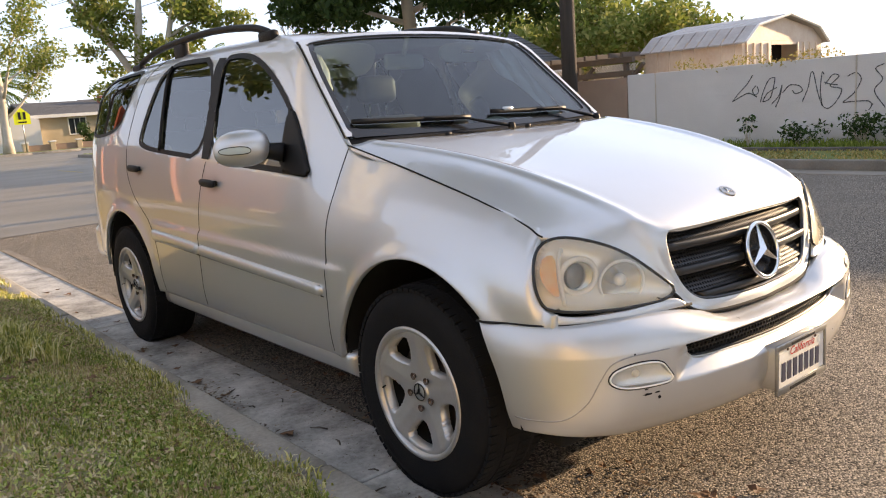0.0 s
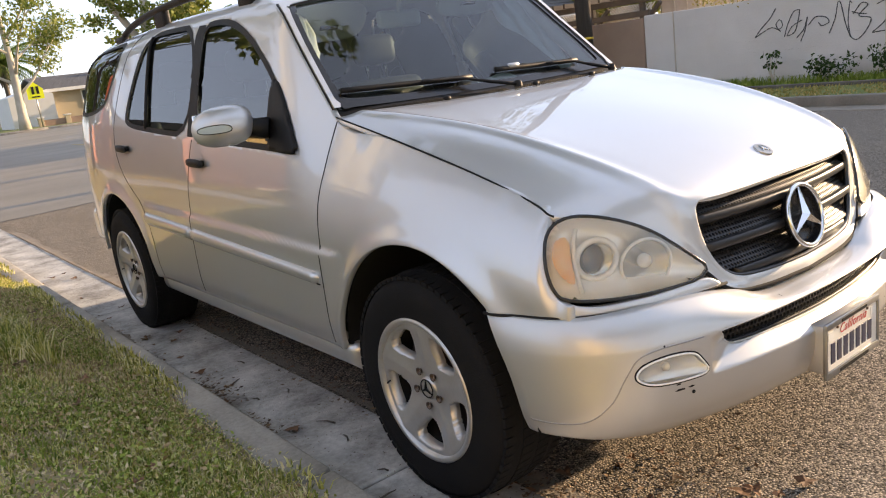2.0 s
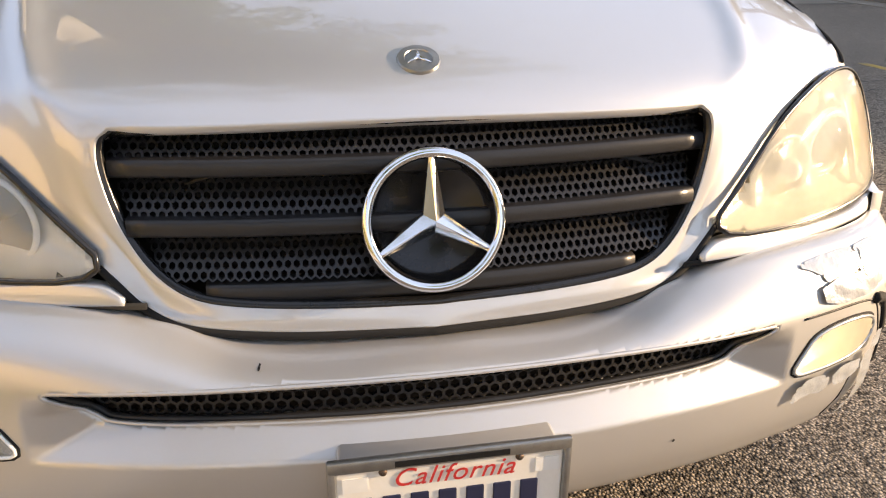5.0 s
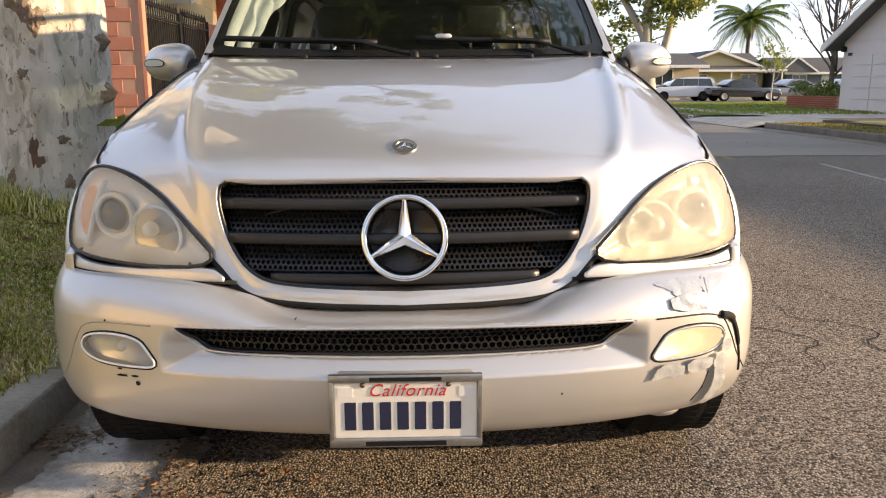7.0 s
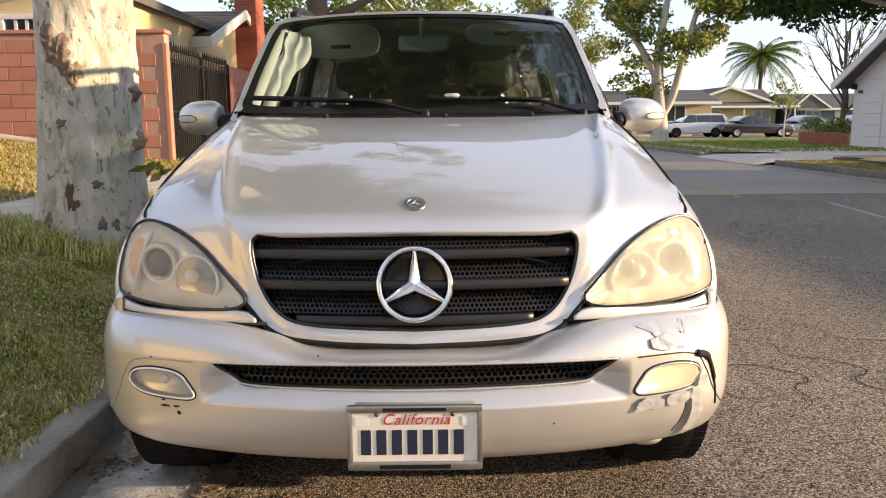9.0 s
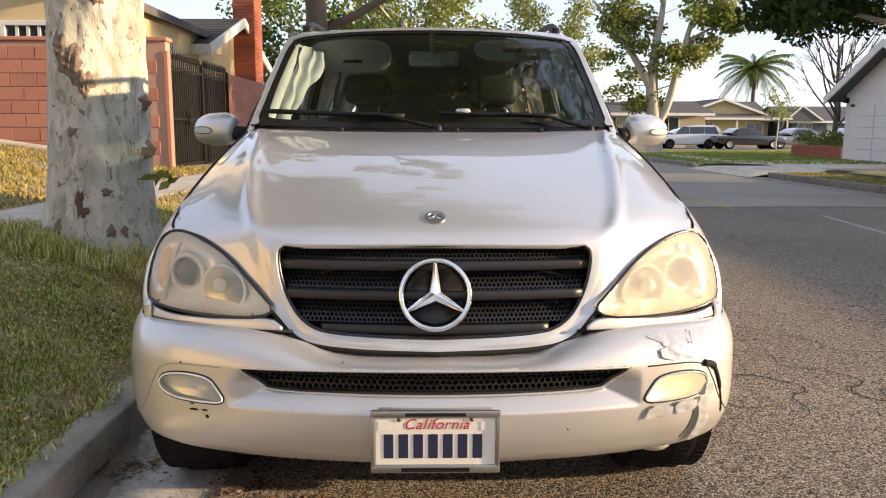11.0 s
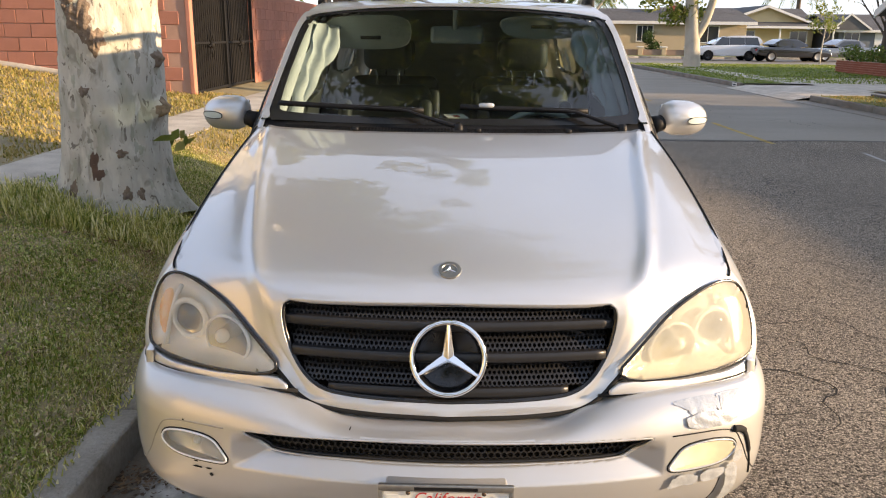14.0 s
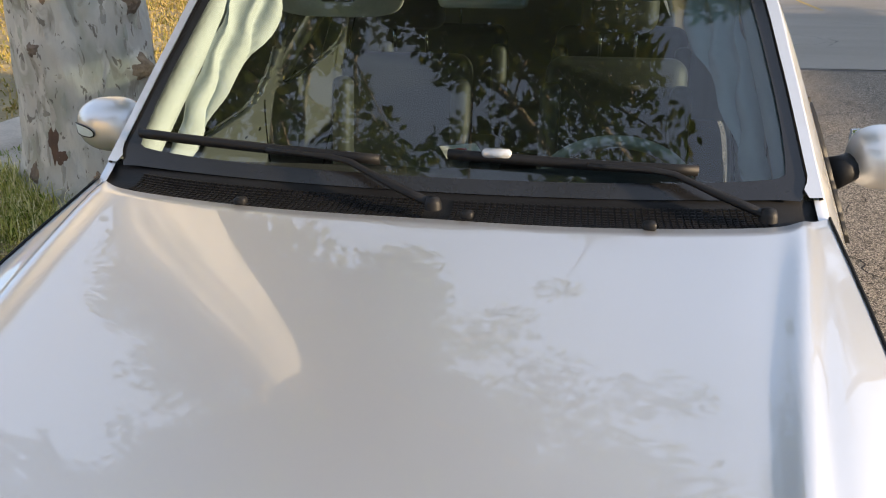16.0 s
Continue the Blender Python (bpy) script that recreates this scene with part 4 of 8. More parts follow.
QUARTER_WINDOW = rounded([(3.50, 1.618), (3.75, 1.622), (4.26, 1.60), (4.36, 1.40), (4.40, 1.25), (3.74, 1.272), (3.62, 1.45)], 2)
Ag = np.repeat(ys[:, None], 92, 1)
zl, zt_ = low_edge(ys), top_edge(ys)[:, 1]
Bg = zl[:, None] + (zt_ - zl)[:, None] * np.linspace(0, 1, 92)[None, :] ** 0.97


def on_side(s, off=0.0):
    return lambda a, b: (s * (side_x(np.asarray(a, float), np.asarray(b, float)) + off), a, b)


def line_on_side(s, pts, n=24, off=0.0):
    f = curve([(i, *p) for i, p in enumerate(pts)])
    q = f(np.linspace(0, len(pts) - 1, n))
    return [(s * float(side_x(a, b) + off), float(a), float(b)) for a, b in q]


def window_parts(s, outline, name, glass, inset=0.016):
    inner = grown(outline, -inset)
    part("window_frame", band(on_side(s, 0.002), grown(outline, 0.008), inner), M["black_plastic"], body_of[s], "black window surround")
    lo, hi = inner.min(0), inner.max(0)
    A, B = np.meshgrid(np.arange(lo[0] - 0.03, hi[0] + 0.05, 0.025), np.arange(lo[1] - 0.03, hi[1] + 0.05, 0.025), indexing="ij")
    g = part(name, sheet(on_side(s, -0.006), A, B, only=grown(inner, 0.006), cell=0.025, out=(s, 0, 0.2)), glass, body_of[s], "dark glass that mirrors the sky")
    return g


body_of = {}
for s in (-1, 1):
    b = part("body_side", sheet(on_side(s), Ag, Bg, [FRONT_WINDOW, REAR_WINDOW, QUARTER_WINDOW], cell=0.016, lip=(-s * 0.02, 0, 0), out=(s, 0, 0.1)), M["paint"], car, "silver wings, doors and pillars")
    body_of[s] = b
    window_parts(s, FRONT_WINDOW, "door_glass", M["side_glass"])
    window_parts(s, REAR_WINDOW, "door_glass", M["side_glass"])
    window_parts(s, QUARTER_WINDOW, "quarter_glass", M["privacy_glass"], 0.012)
    part("window_divider", tube(line_on_side(s, [(3.045, 1.17), (3.09, 1.40), (3.115, 1.61)], 10, 0.002), 0.010, 6), M["black_plastic"], b)
    part("pillar_cover", sheet(on_side(s, 0.004), *np.meshgrid(np.linspace(2.38, 2.56, 9), np.linspace(1.13, 1.60, 14), indexing="ij"),
                               only=np.array([(2.415, 1.125), (2.455, 1.60), (2.545, 1.605), (2.505, 1.13)]), cell=0.02), M["black_plastic"], b)
    for pts in ([(1.335, 1.165), (1.335, 1.04), (1.357, 0.887), (1.362, 0.713), (1.364, 0.40)],
                [(2.46, 1.115), (2.53, 0.90), (2.555, 0.70), (2.562, 0.40)],
                [(3.32, 1.665), (3.45, 1.509), (3.522, 1.29), (3.532, 1.097), (3.44, 0.93), (3.22, 0.765), (3.14, 0.62), (3.115, 0.40)]):
        part("door_gap", tube(line_on_side(s, pts, 36, -0.0015), 0.0032, 6), M["dark"], b)
    # sill under the doors
    sec = [(0.0, 0.405), (0.018, 0.395), (0.022, 0.365), (0.012, 0.325), (-0.03, 0.298), (-0.10, 0.295)]
    sf = curve([(i / 5, *p) for i, p in enumerate(sec)])
    part("sill", grid(lambda u, v: (s * (0.858 + sf(v)[..., 0]), 1.25 + 1.92 * u, sf(v)[..., 1] + 0.0 * u), np.linspace(0, 1, 30), np.linspace(0, 1, 14), lip=(-s * 0.05, 0, 0), out=(s, 0, 0)), M["paint"], car, "silver sill")
    part("sill_gap", tube([(s * 0.862, y, 0.405) for y in (1.28, 3.16)], 0.006, 6), M["dark"], car)
    # side rubbing strips, one on each door
    for y0, y1 in ((1.385, 2.545), (2.558, 3.175)):
        def strip(u, v, y0=y0, y1=y1):
            y = y0 + (y1 - y0) * u
            end = np.clip(np.minimum(u, 1 - u) * (y1 - y0) / 0.02, 0, 1) ** 0.5
            h = 0.022 + 0.010 * (y - 1.38) / 1.8
            zc = 0.636 + 0.076 * (y - 1.38) / 1.8
            z = zc + h * np.cos(v * math.pi) * end
            return s * (side_x(y, zc + 0 * v) + 0.021 * np.sin(v * math.pi) ** 0.6 * end - 0.002), y, z
        part("strip_gap", tube([(s * float(side_x(y, 0.636 + 0.076 * (y - 1.38) / 1.8 - 0.022 - 0.010 * (y - 1.38) / 1.8) + 0.001), y, 0.636 + 0.076 * (y - 1.38) / 1.8 - 0.0225 - 0.010 * (y - 1.38) / 1.8) for y in np.linspace(y0, y1, 14)], 0.0024, 5), M["dark"], b)
        part("rubbing_strip", grid(strip, np.linspace(0, 1, 60), np.linspace(0, 1, 13), out=(s, 0, 0)), M["paint"], b)
    # door handles with their dished recess
    for y, z in ((2.385, 1.018), (3.372, 1.073)):
        hx = float(side_x(y, z))
        h = bmesh.new()
        bmesh.ops.create_uvsphere(h, u_segments=20, v_segments=12, radius=1)
        for v in h.verts:
            v.co = Vector((s * (hx + 0.022 + 0.014 * v.co.x), y + 0.085 * np.sign(v.co.y) * abs(v.co.y) ** 0.6, z + 0.019 * np.sign(v.co.z) * abs(v.co.z) ** 0.7 + 0.004 * v.co.y))
        box((min(s * hx, s * (hx + 0.02)), y - 0.07, z - 0.012), (max(s * hx, s * (hx + 0.02)), y - 0.045, z + 0.012), 0.003, h)
        box((min(s * hx, s * (hx + 0.02)), y + 0.045, z - 0.012), (max(s * hx, s * (hx + 0.02)), y + 0.07, z + 0.012), 0.003, h)
        part("door_handle", h, M["black_plastic"], b, "black door handle")
        cup = grid(lambda u, v: (s * (side_x(y + 0.052 * u * np.cos(v), z + 0.048 * u * np.sin(v)) + 0.0025 - 0.0 * u), y - 0.005 + 0.052 * u * np.cos(v), z + 0.048 * u * np.sin(v)),
                   np.linspace(0.02, 1, 6), np.linspace(0, 2 * math.pi, 25), out=(s, 0, 0))
        part("handle_recess", cup, M["paint"], b)
    # wheel arch liners
    for c in (AXLE_F, AXLE_R):
        liner = grid(lambda a, x: (s * x, c + (ARCH + 0.006) * np.cos(a), HUB_Z + (ARCH + 0.006) * np.sin(a)), np.linspace(-0.02, math.pi + 0.02, 36), np.array([0.50, 0.70, 0.872]))
        bk = grid(lambda a, q: (s * 0.50 + 0 * a, c + ARCH * q * np.cos(a), HUB_Z + ARCH * q * np.sin(a)), np.linspace(0, math.pi, 24), np.linspace(0.02, 1, 4))
        part("arch_liner", join(liner, bk), M["dark"], car)

# bonnet: guide lines from the windscreen to the nose, on the right half; the left half mirrors it
RAIL_C = curve([(0, 0, 1.205, 1.180), (1, 0, 0.92, 1.145), (2, 0, 0.62, 1.085), (3, 0, 0.40, 1.025), (4, 0, 0.26, 0.970), (5, 0, 0.19, 0.930), (6, 0, 0.152, 0.890),
                (7, 0, 0.145, 0.86), (8, 0, 0.13, 0.78), (9, 0, 0.115, 0.71), (10, 0, 0.107, 0.67), (11, 0, 0.103, 0.66), (12, 0, 0.10, 0.652), (13, 0, 0.10, 0.646)])
RAIL_I = curve([(0, 0.40, 1.215, 1.182), (1, 0.405, 0.92, 1.138), (2, 0.41, 0.62, 1.075), (3, 0.413, 0.40, 1.012), (4, 0.413, 0.27, 0.957), (5, 0.408, 0.205, 0.919), (6, 0.399, 0.181, 0.887),
                (6.5, 0.414, 0.181, 0.874), (7, 0.419, 0.178, 0.85), (8, 0.405, 0.166, 0.775), (9, 0.368, 0.147, 0.705), (10, 0.318, 0.129, 0.668), (11, 0.253, 0.116, 0.656), (12, 0.14, 0.104, 0.650), (13, 0, 0.10, 0.646)])
RAIL_M = curve([(0, 0.66, 1.258, 1.188), (1, 0.645, 0.95, 1.140), (2, 0.632, 0.68, 1.084), (3, 0.618, 0.465, 1.012), (4, 0.598, 0.345, 0.966), (5, 0.565, 0.280, 0.932), (6, 0.515, 0.237, 0.903),
                (7, 0.481, 0.206, 0.860), (8, 0.447, 0.179, 0.787), (9, 0.394, 0.153, 0.712), (10, 0.350, 0.132, 0.652), (11, 0.288, 0.115, 0.642), (12, 0.16, 0.100, 0.634), (13, 0, 0.094, 0.631)])
RAIL_E = curve([(0, 0.752, 1.345, 1.176), (1, 0.760, 1.04, 1.109), (2, 0.762, 0.80, 1.050), (3, 0.761, 0.58, 0.990), (4, 0.757, 0.42, 0.935), (5, 0.75, 0.366, 0.906), (6, 0.665, 0.305, 0.897),
                (7, 0.568, 0.242, 0.850), (8, 0.494, 0.191, 0.780), (9, 0.419, 0.150, 0.702), (10, 0.375, 0.134, 0.658), (11, 0.313, 0.117, 0.632), (12, 0.18, 0.10, 0.621), (13, 0, 0.09, 0.617)])


def bonnet_skin():
    bm = bmesh.new()
    us = np.concatenate([np.linspace(0, 1, 15), np.linspace(1, 2, 27)[1:], np.linspace(2, 3, 16)[1:]])
    pos = np.interp(us, [0, 1, 2, 3], [0, 0.41, 0.62, 0.76])
    vs = np.concatenate([np.linspace(0, 4, 40), np.linspace(4, 13, 100)[1:]])
    for s in (-1, 1):
        rows = []
        for v in vs:
            c, i, m, e = (np.array(r(v)) for r in (RAIL_C, RAIL_I, RAIL_M, RAIL_E))
            k = curve([(-0.41, *(i * (-1, 1, 1))), (0, *c), (0.41, *i), (0.62, *m), (0.76, *e)])
            rows.append(np.array(k(pos)))
        P = np.array(rows)
        # even out the skin between its fixed rims, then raise the ridge that runs to the grille's corners
        free = np.ones(P.shape[:2], bool)
        free[[0, -1]] = False
        free[:, -1] = False
        nose_row = int(np.argmax(vs >= 5.99))
        rim = int(np.argmax(us >= 0.999))
        free[nose_row:, :rim + 1] = False
        for _ in range(36):
            left = np.concatenate([P[:, 1:2] * (-1, 1, 1), P[:, :-1]], 1)
            Q = (left + np.roll(P, -1, 1) + np.roll(P, 1, 0) + np.roll(P, -1, 0)) / 4
            P = np.where(free[..., None], 0.5 * P + 0.5 * Q, P)
        ridge_x = np.interp(P[..., 1], [0.13, 0.18, 0.237, 0.33, 0.45, 0.62, 0.85, 1.05, 1.25], [0.40, 0.45, 0.495, 0.523, 0.547, 0.578, 0.612, 0.65, 0.69])
        lift = np.interp(vs, [0, 0.4, 5, 8, 10], [0.006, 0.011, 0.010, 0.005, 0.0])[:, None]
        d = P[..., 0] - ridge_x
        bump = lift * np.where(d < 0, np.exp(-(d / 0.026) ** 2), np.exp(-(d / 0.017) ** 2)) * np.clip((P[:, -1:, 0] - P[..., 0]) / 0.03, 0, 1)
        P[..., 2] += bump * np.interp(vs, [0, 4, 7], [1, 0.9, 0.5])[:, None]
        P[..., 1] -= bump * np.interp(vs, [0, 4, 7], [0.1, 0.4, 0.8])[:, None]
        rows = [[bm.verts.new((s * x, y, z)) for x, y, z in row] for row in P]
        for j in range(len(vs) - 1):
            for q in range(len(us) - 1):
                if vs[j] >= 5.99 and us[q] < 0.999:
                    continue
                bm.faces.new((rows[j][q], rows[j][q + 1], rows[j + 1][q + 1], rows[j + 1][q]))
    bmesh.ops.delete(bm, geom=[v for v in bm.verts if not v.link_faces], context="VERTS")
    bmesh.ops.remove_doubles(bm, verts=bm.verts, dist=5e-4)
    return finish(bm, (0, 0.012, -0.012), (0, -0.3, 1))


bonnet = part("bonnet", bonnet_skin(), M["paint"], car, "silver bonnet that frames the grille")
for s in (-1, 1):
    part("bonnet_gap", tube([(s * p[0], p[1] - 0.001, p[2] + 0.0022) for p in RAIL_E(np.linspace(0, 5, 60))], 0.0028, 6), M["dark"], bonnet)
part("bonnet_gap", tube([(s * p[0], p[1] + 0.001, p[2] - 0.006) for s, vv in ((-1, np.linspace(8.8, 13, 40)), (1, np.linspace(13, 8.8, 40))) for p in RAIL_E(vv)], 0.0065, 6), M["dark"], bonnet)

# roof and windscreen
def roof_fn(u, y):
    t = top_edge(y)
    zc = np.interp(y, [1.83, 2.2, 2.8, 3.6, 4.3, 4.6], [1.650, 1.690, 1.712, 1.705, 1.655, 1.47])
    return t[..., 0] * u, y, t[..., 1] + (zc - t[..., 1]) * (1 - np.abs(u) ** 2.4)


roof = part("roof", grid(roof_fn, np.linspace(-1, 1, 41), np.linspace(1.845, 4.6, 60), out=(0, 0, 1)), M["paint"], car, "silver roof")
part("sunroof_gap", tube([roof_fn(np.float64(u), np.float64(y)) for u, y in ((-0.62, 2.05), (0.62, 2.05), (0.66, 2.75), (-0.66, 2.75))], 0.004, 6, closed=True), M["dark"], roof)


def screen_fn(u, v):
    ye = 1.375 + 0.465 * v
    e = top_edge(ye)
    yc, zc = 1.325 + 0.515 * v, 1.190 + 0.455 * v + 0.035 * v * (1 - v)
    w = np.abs(u) ** 2.2
    return (e[..., 0] - 0.006) * u, yc + (ye - yc) * w, zc + (e[..., 1] - zc) * w


SCREEN_HOLE = rounded([(-0.94, 0.10), (-0.89, 0.055), (0, 0.045), (0.89, 0.055), (0.94, 0.10), (0.925, 0.88), (0.86, 0.938), (0, 0.944), (-0.86, 0.938), (-0.925, 0.88)], 2)
Us, Vs = np.meshgrid(np.linspace(-1, 1, 61), np.linspace(0, 1, 41), indexing="ij")
ws = part("windscreen", sheet(screen_fn, Us, Vs, out=(0, -1, 1)), M["windscreen"], car, "windscreen that mirrors dark trees")
ws.visible_shadow = False
SCREEN_RIM = rounded([(-0.975, -0.2), (0, -0.2), (0.975, -0.2), (0.971, 0.5), (0.963, 0.88), (0.905, 0.963), (0, 0.969), (-0.905, 0.963), (-0.963, 0.88), (-0.971, 0.5)], 2)
part("screen_border", sheet(lambda u, v: tuple(c + d for c, d in zip(screen_fn(u, v), (0, -0.0035, 0.0035))), Us, Vs, [SCREEN_HOLE], only=grown(SCREEN_RIM, 0.004), cell=0.03), M["gloss_black"], ws, "black band round the glass")
part("pillar_skin", sheet(lambda u, v: tuple(c + d for c, d in zip(screen_fn(u, v), (0, -0.008, 0.008))), Us, Vs, [SCREEN_RIM], cell=0.03, out=(0, -1, 1)), M["paint"], car, "silver windscreen pillars and header")
for s in (-1, 1):
    part("screen_seal", tube([screen_fn(np.float64(s * 1.0), np.float64(v)) for v in np.linspace(0.0, 1, 24)], 0.004, 8), M["black_plastic"], ws)
part("screen_seal", tube([screen_fn(np.float64(u), np.float64(1.0)) for u in np.linspace(-1, 1, 24)], 0.003, 8), M["black_plastic"], ws)
# tail, seen only in mirrors
part("tailgate", grid(lambda u, v: ((0.78 - 0.24 * np.clip(v - 0.55, 0, 1) / 0.45 * 1.0) * u, 4.60 - 0.0 * v - 0.05 * u**4, 0.45 + 1.02 * v), np.linspace(-1, 1, 17), np.linspace(0, 1, 17)), M["paint"], car)
part("rear_bumper", box((-0.82, 4.26, 0.42), (0.82, 4.64, 0.66), 0.06, seg=3), M["bumper_paint"], car)
part("underbody", box((-0.60, 0.66, 0.12), (0.60, 4.30, 0.42), 0.03), M["dark"], car)
part("undertray", box((-0.62, 0.44, 0.18), (0.62, 0.70, 0.33), 0.02, seg=2), M["dark"], car, "black undertray below the bumper")

# cowl panel with its grid of slots
def cowl_fn(u, v):
    e = RAIL_C(0), RAIL_E(0)
    w = np.abs(u) ** 2.6
    f = curve([(0, 1.205, 1.172), (0.53, 1.217, 1.172), (0.8, 1.255, 1.172), (1, 1.345, 1.165)])(np.abs(u))
    g = screen_fn(u, 0.03 + 0 * u)
    return 0.752 * u * (1 - v) + g[0] * v, f[..., 0] * (1 - v) + g[1] * v, (f[..., 1]) * (1 - v) + (g[2] - 0.006) * v - 0.012 * np.sin(v * math.pi)


cowl = part("cowl", grid(cowl_fn, np.linspace(-1, 1, 60), np.linspace(0, 1, 10), out=(0, 0, 1)), M["black_plastic"], car, "black cowl panel with fine slots")
slots = bmesh.new()
for i in range(104):
    u = -0.86 + 1.72 * i / 103
    if abs(u - 0.04) < 0.035:
        continue
    for k in range(9):
        x, y, z = (float(q) for q in cowl_fn(np.float64(u), np.float64(0.16 + 0.068 * k)))
        box((x - 0.0042, y - 0.0028, z - 0.001), (x + 0.0042, y + 0.0028, z + 0.0035), 0, slots)
part("cowl_grid", slots, M["black_plastic"], cowl, smooth=False, kind="stuff")
for x0, x1, y0, yp in ((0.02, -0.60, 1.385, 1.245), (0.635, 0.10, 1.36, 1.285)):
    n = 14
    path = []
    for i in range(n):
        q = i / (n - 1)
        u = (x0 + (x1 - x0) * q) / 0.74
        g = [float(c) for c in screen_fn(np.float64(u), np.float64(0.055 + 0.045 * q))]
        k = min(1, q * 3)
        path.append((g[0], yp * (1 - k) + (g[1] - 0.018) * k, 1.195 * (1 - k) + (g[2] + 0.022) * k))
    arm = part("wiper_arm", tube(path[:9], [0.013] * 3 + [0.010] * 3 + [0.008] * 3, 6, flat=0.6), M["black_plastic"], car, "black wiper arm")
    part("wiper_pivot", lathe([(0.001, 0.024), (0.012, 0.022), (0.016, 0.012), (0.017, 0)], 18, "z", (path[0][0], path[0][1], 1.186)), M["black_plastic"], arm)
    bl = [[float(c) for c in screen_fn(np.float64((x0 + (x1 - x0) * (0.22 + 0.92 * i / 11)) / 0.74), np.float64(0.085 + 0.030 * i / 11))] for i in range(12)]
    part("wiper_blade", tube([(p[0], p[1] - 0.010, p[2] + 0.012) for p in bl], 0.0095, 6, flat=1.2), M["black_plastic"], arm)
for x in (-0.36, 0.09, 0.42):
    part("washer_jet", box((x - 0.012, 1.208, 1.180), (x + 0.012, 1.228, 1.196), 0.004), M["black_plastic"], bonnet)


# front bumper: its plan line, and how far it falls back with height
plan = curve([(-0.3, -0.30, 0.022), (0, 0, 0.0), (0.3, 0.30, 0.022), (0.55, 0.545, 0.075), (0.74, 0.735, 0.150), (0.84, 0.822, 0.225), (0.93, 0.876, 0.33), (1.02, 0.897, 0.42), (1.14, 0.903, 0.54)])
fall = curve([(0.29, 0.17), (0.315, 0.085), (0.34, 0.040), (0.38, 0.014), (0.44, 0.001), (0.50, 0.0), (0.56, 0.001), (0.60, 0.004), (0.64, 0.008), (0.68, 0.012)])
shelf = curve([(0, 0.100), (0.30, 0.098), (0.40, 0.080), (0.50, 0.060), (0.75, 0.040), (0.95, 0.022), (1.14, 0.018)])
shelf_z = curve([(0, 0.604), (0.27, 0.613), (0.36, 0.640), (0.45, 0.660), (0.8, 0.666), (1.14, 0.666)])
bottom_z = curve([(0, 0.318), (0.5, 0.318), (0.74, 0.335), (0.9, 0.345), (1.14, 0.35)])


def bumper_fn(a, b, off=0.0):
    """a: along the plan line, negative to the car's right; b: height."""
    s, q = np.where(np.asarray(a) < 0, -1.0, 1.0), np.abs(a)
    p = plan(q)
    d = plan(np.minimum(q + 0.004, 1.14)) - plan(q - 0.004)
    n = np.hypot(d[..., 0], d[..., 1]) + 1e-9
    nx, ny = d[..., 1] / n, -d[..., 0] / n
    k = np.clip((b - 0.585) / (shelf_z(q) - 0.585), 0, 1)
    # the slot lies at the foot of a chamfer, deep below and beside it, with a sharp upper edge
    rim = np.interp(q, [0, 0.30, 0.51], [0.589, 0.587, 0.581])
    deep = np.maximum(np.clip((0.5185 - b) / 0.040, 0, 1), np.clip((q - 0.462) / 0.080, 0, 1))
    o = -fall(b) - shelf(q) * (0.30 * k + 0.70 * k**3.0) - 0.036 * (1 - deep) * np.clip((rim - 0.006 - b) / 0.030, 0, 1) + off
    return s * (p[..., 0] + nx * o), p[..., 1] + ny * o, b


SLOT = rounded([(-0.512, 0.582), (-0.48, 0.5835), (-0.30, 0.587), (0, 0.589), (0.30, 0.587), (0.48, 0.5835), (0.512, 0.582), (0.500, 0.568), (0.462, 0.530), (0.440, 0.5185), (0.3, 0.5165), (0, 0.516), (-0.3, 0.5165), (-0.440, 0.5185), (-0.462, 0.530), (-0.500, 0.568)], 2)
FOG = rounded([(0.742, 0.524), (0.722, 0.550), (0.66, 0.563), (0.592, 0.554), (0.570, 0.520), (0.548, 0.480), (0.62, 0.478), (0.70, 0.484), (0.735, 0.503)], 2)
FOG[:, 1] = 0.520 + (FOG[:, 1] - 0.520) * 0.84
FOG_R = FOG * (-1, 1)
na = 441
an = np.linspace(-1, 1, na)
zz = np.linspace(0, 1, 74)
end_y = AXLE_F - np.sqrt(ARCH**2 - (np.linspace(0.29, 0.69, 60) - HUB_Z) ** 2)
end_of = lambda z: np.interp(np.interp(z, np.linspace(0.29, 0.69, 60), end_y), plan(np.linspace(0.8, 1.14, 40))[:, 1], np.linspace(0.8, 1.14, 40))
q0 = np.repeat(an[:, None], 74, 1)
zb0, zb1 = bottom_z(np.abs(an) * 1.05), shelf_z(np.abs(an) * 1.05)
Bb = zb0[:, None] + (zb1 - zb0)[:, None] * zz[None, :]
Ab = q0 * end_of(Bb)
bumper = part("front_bumper", sheet(bumper_fn, Ab, Bb, [SLOT, FOG, FOG_R], cell=0.0055, lip=(0, 0.03, 0), out=(0, -1, 0)), M["bumper_paint"], car, "silver front bumper, scuffed and cracked at one corner")


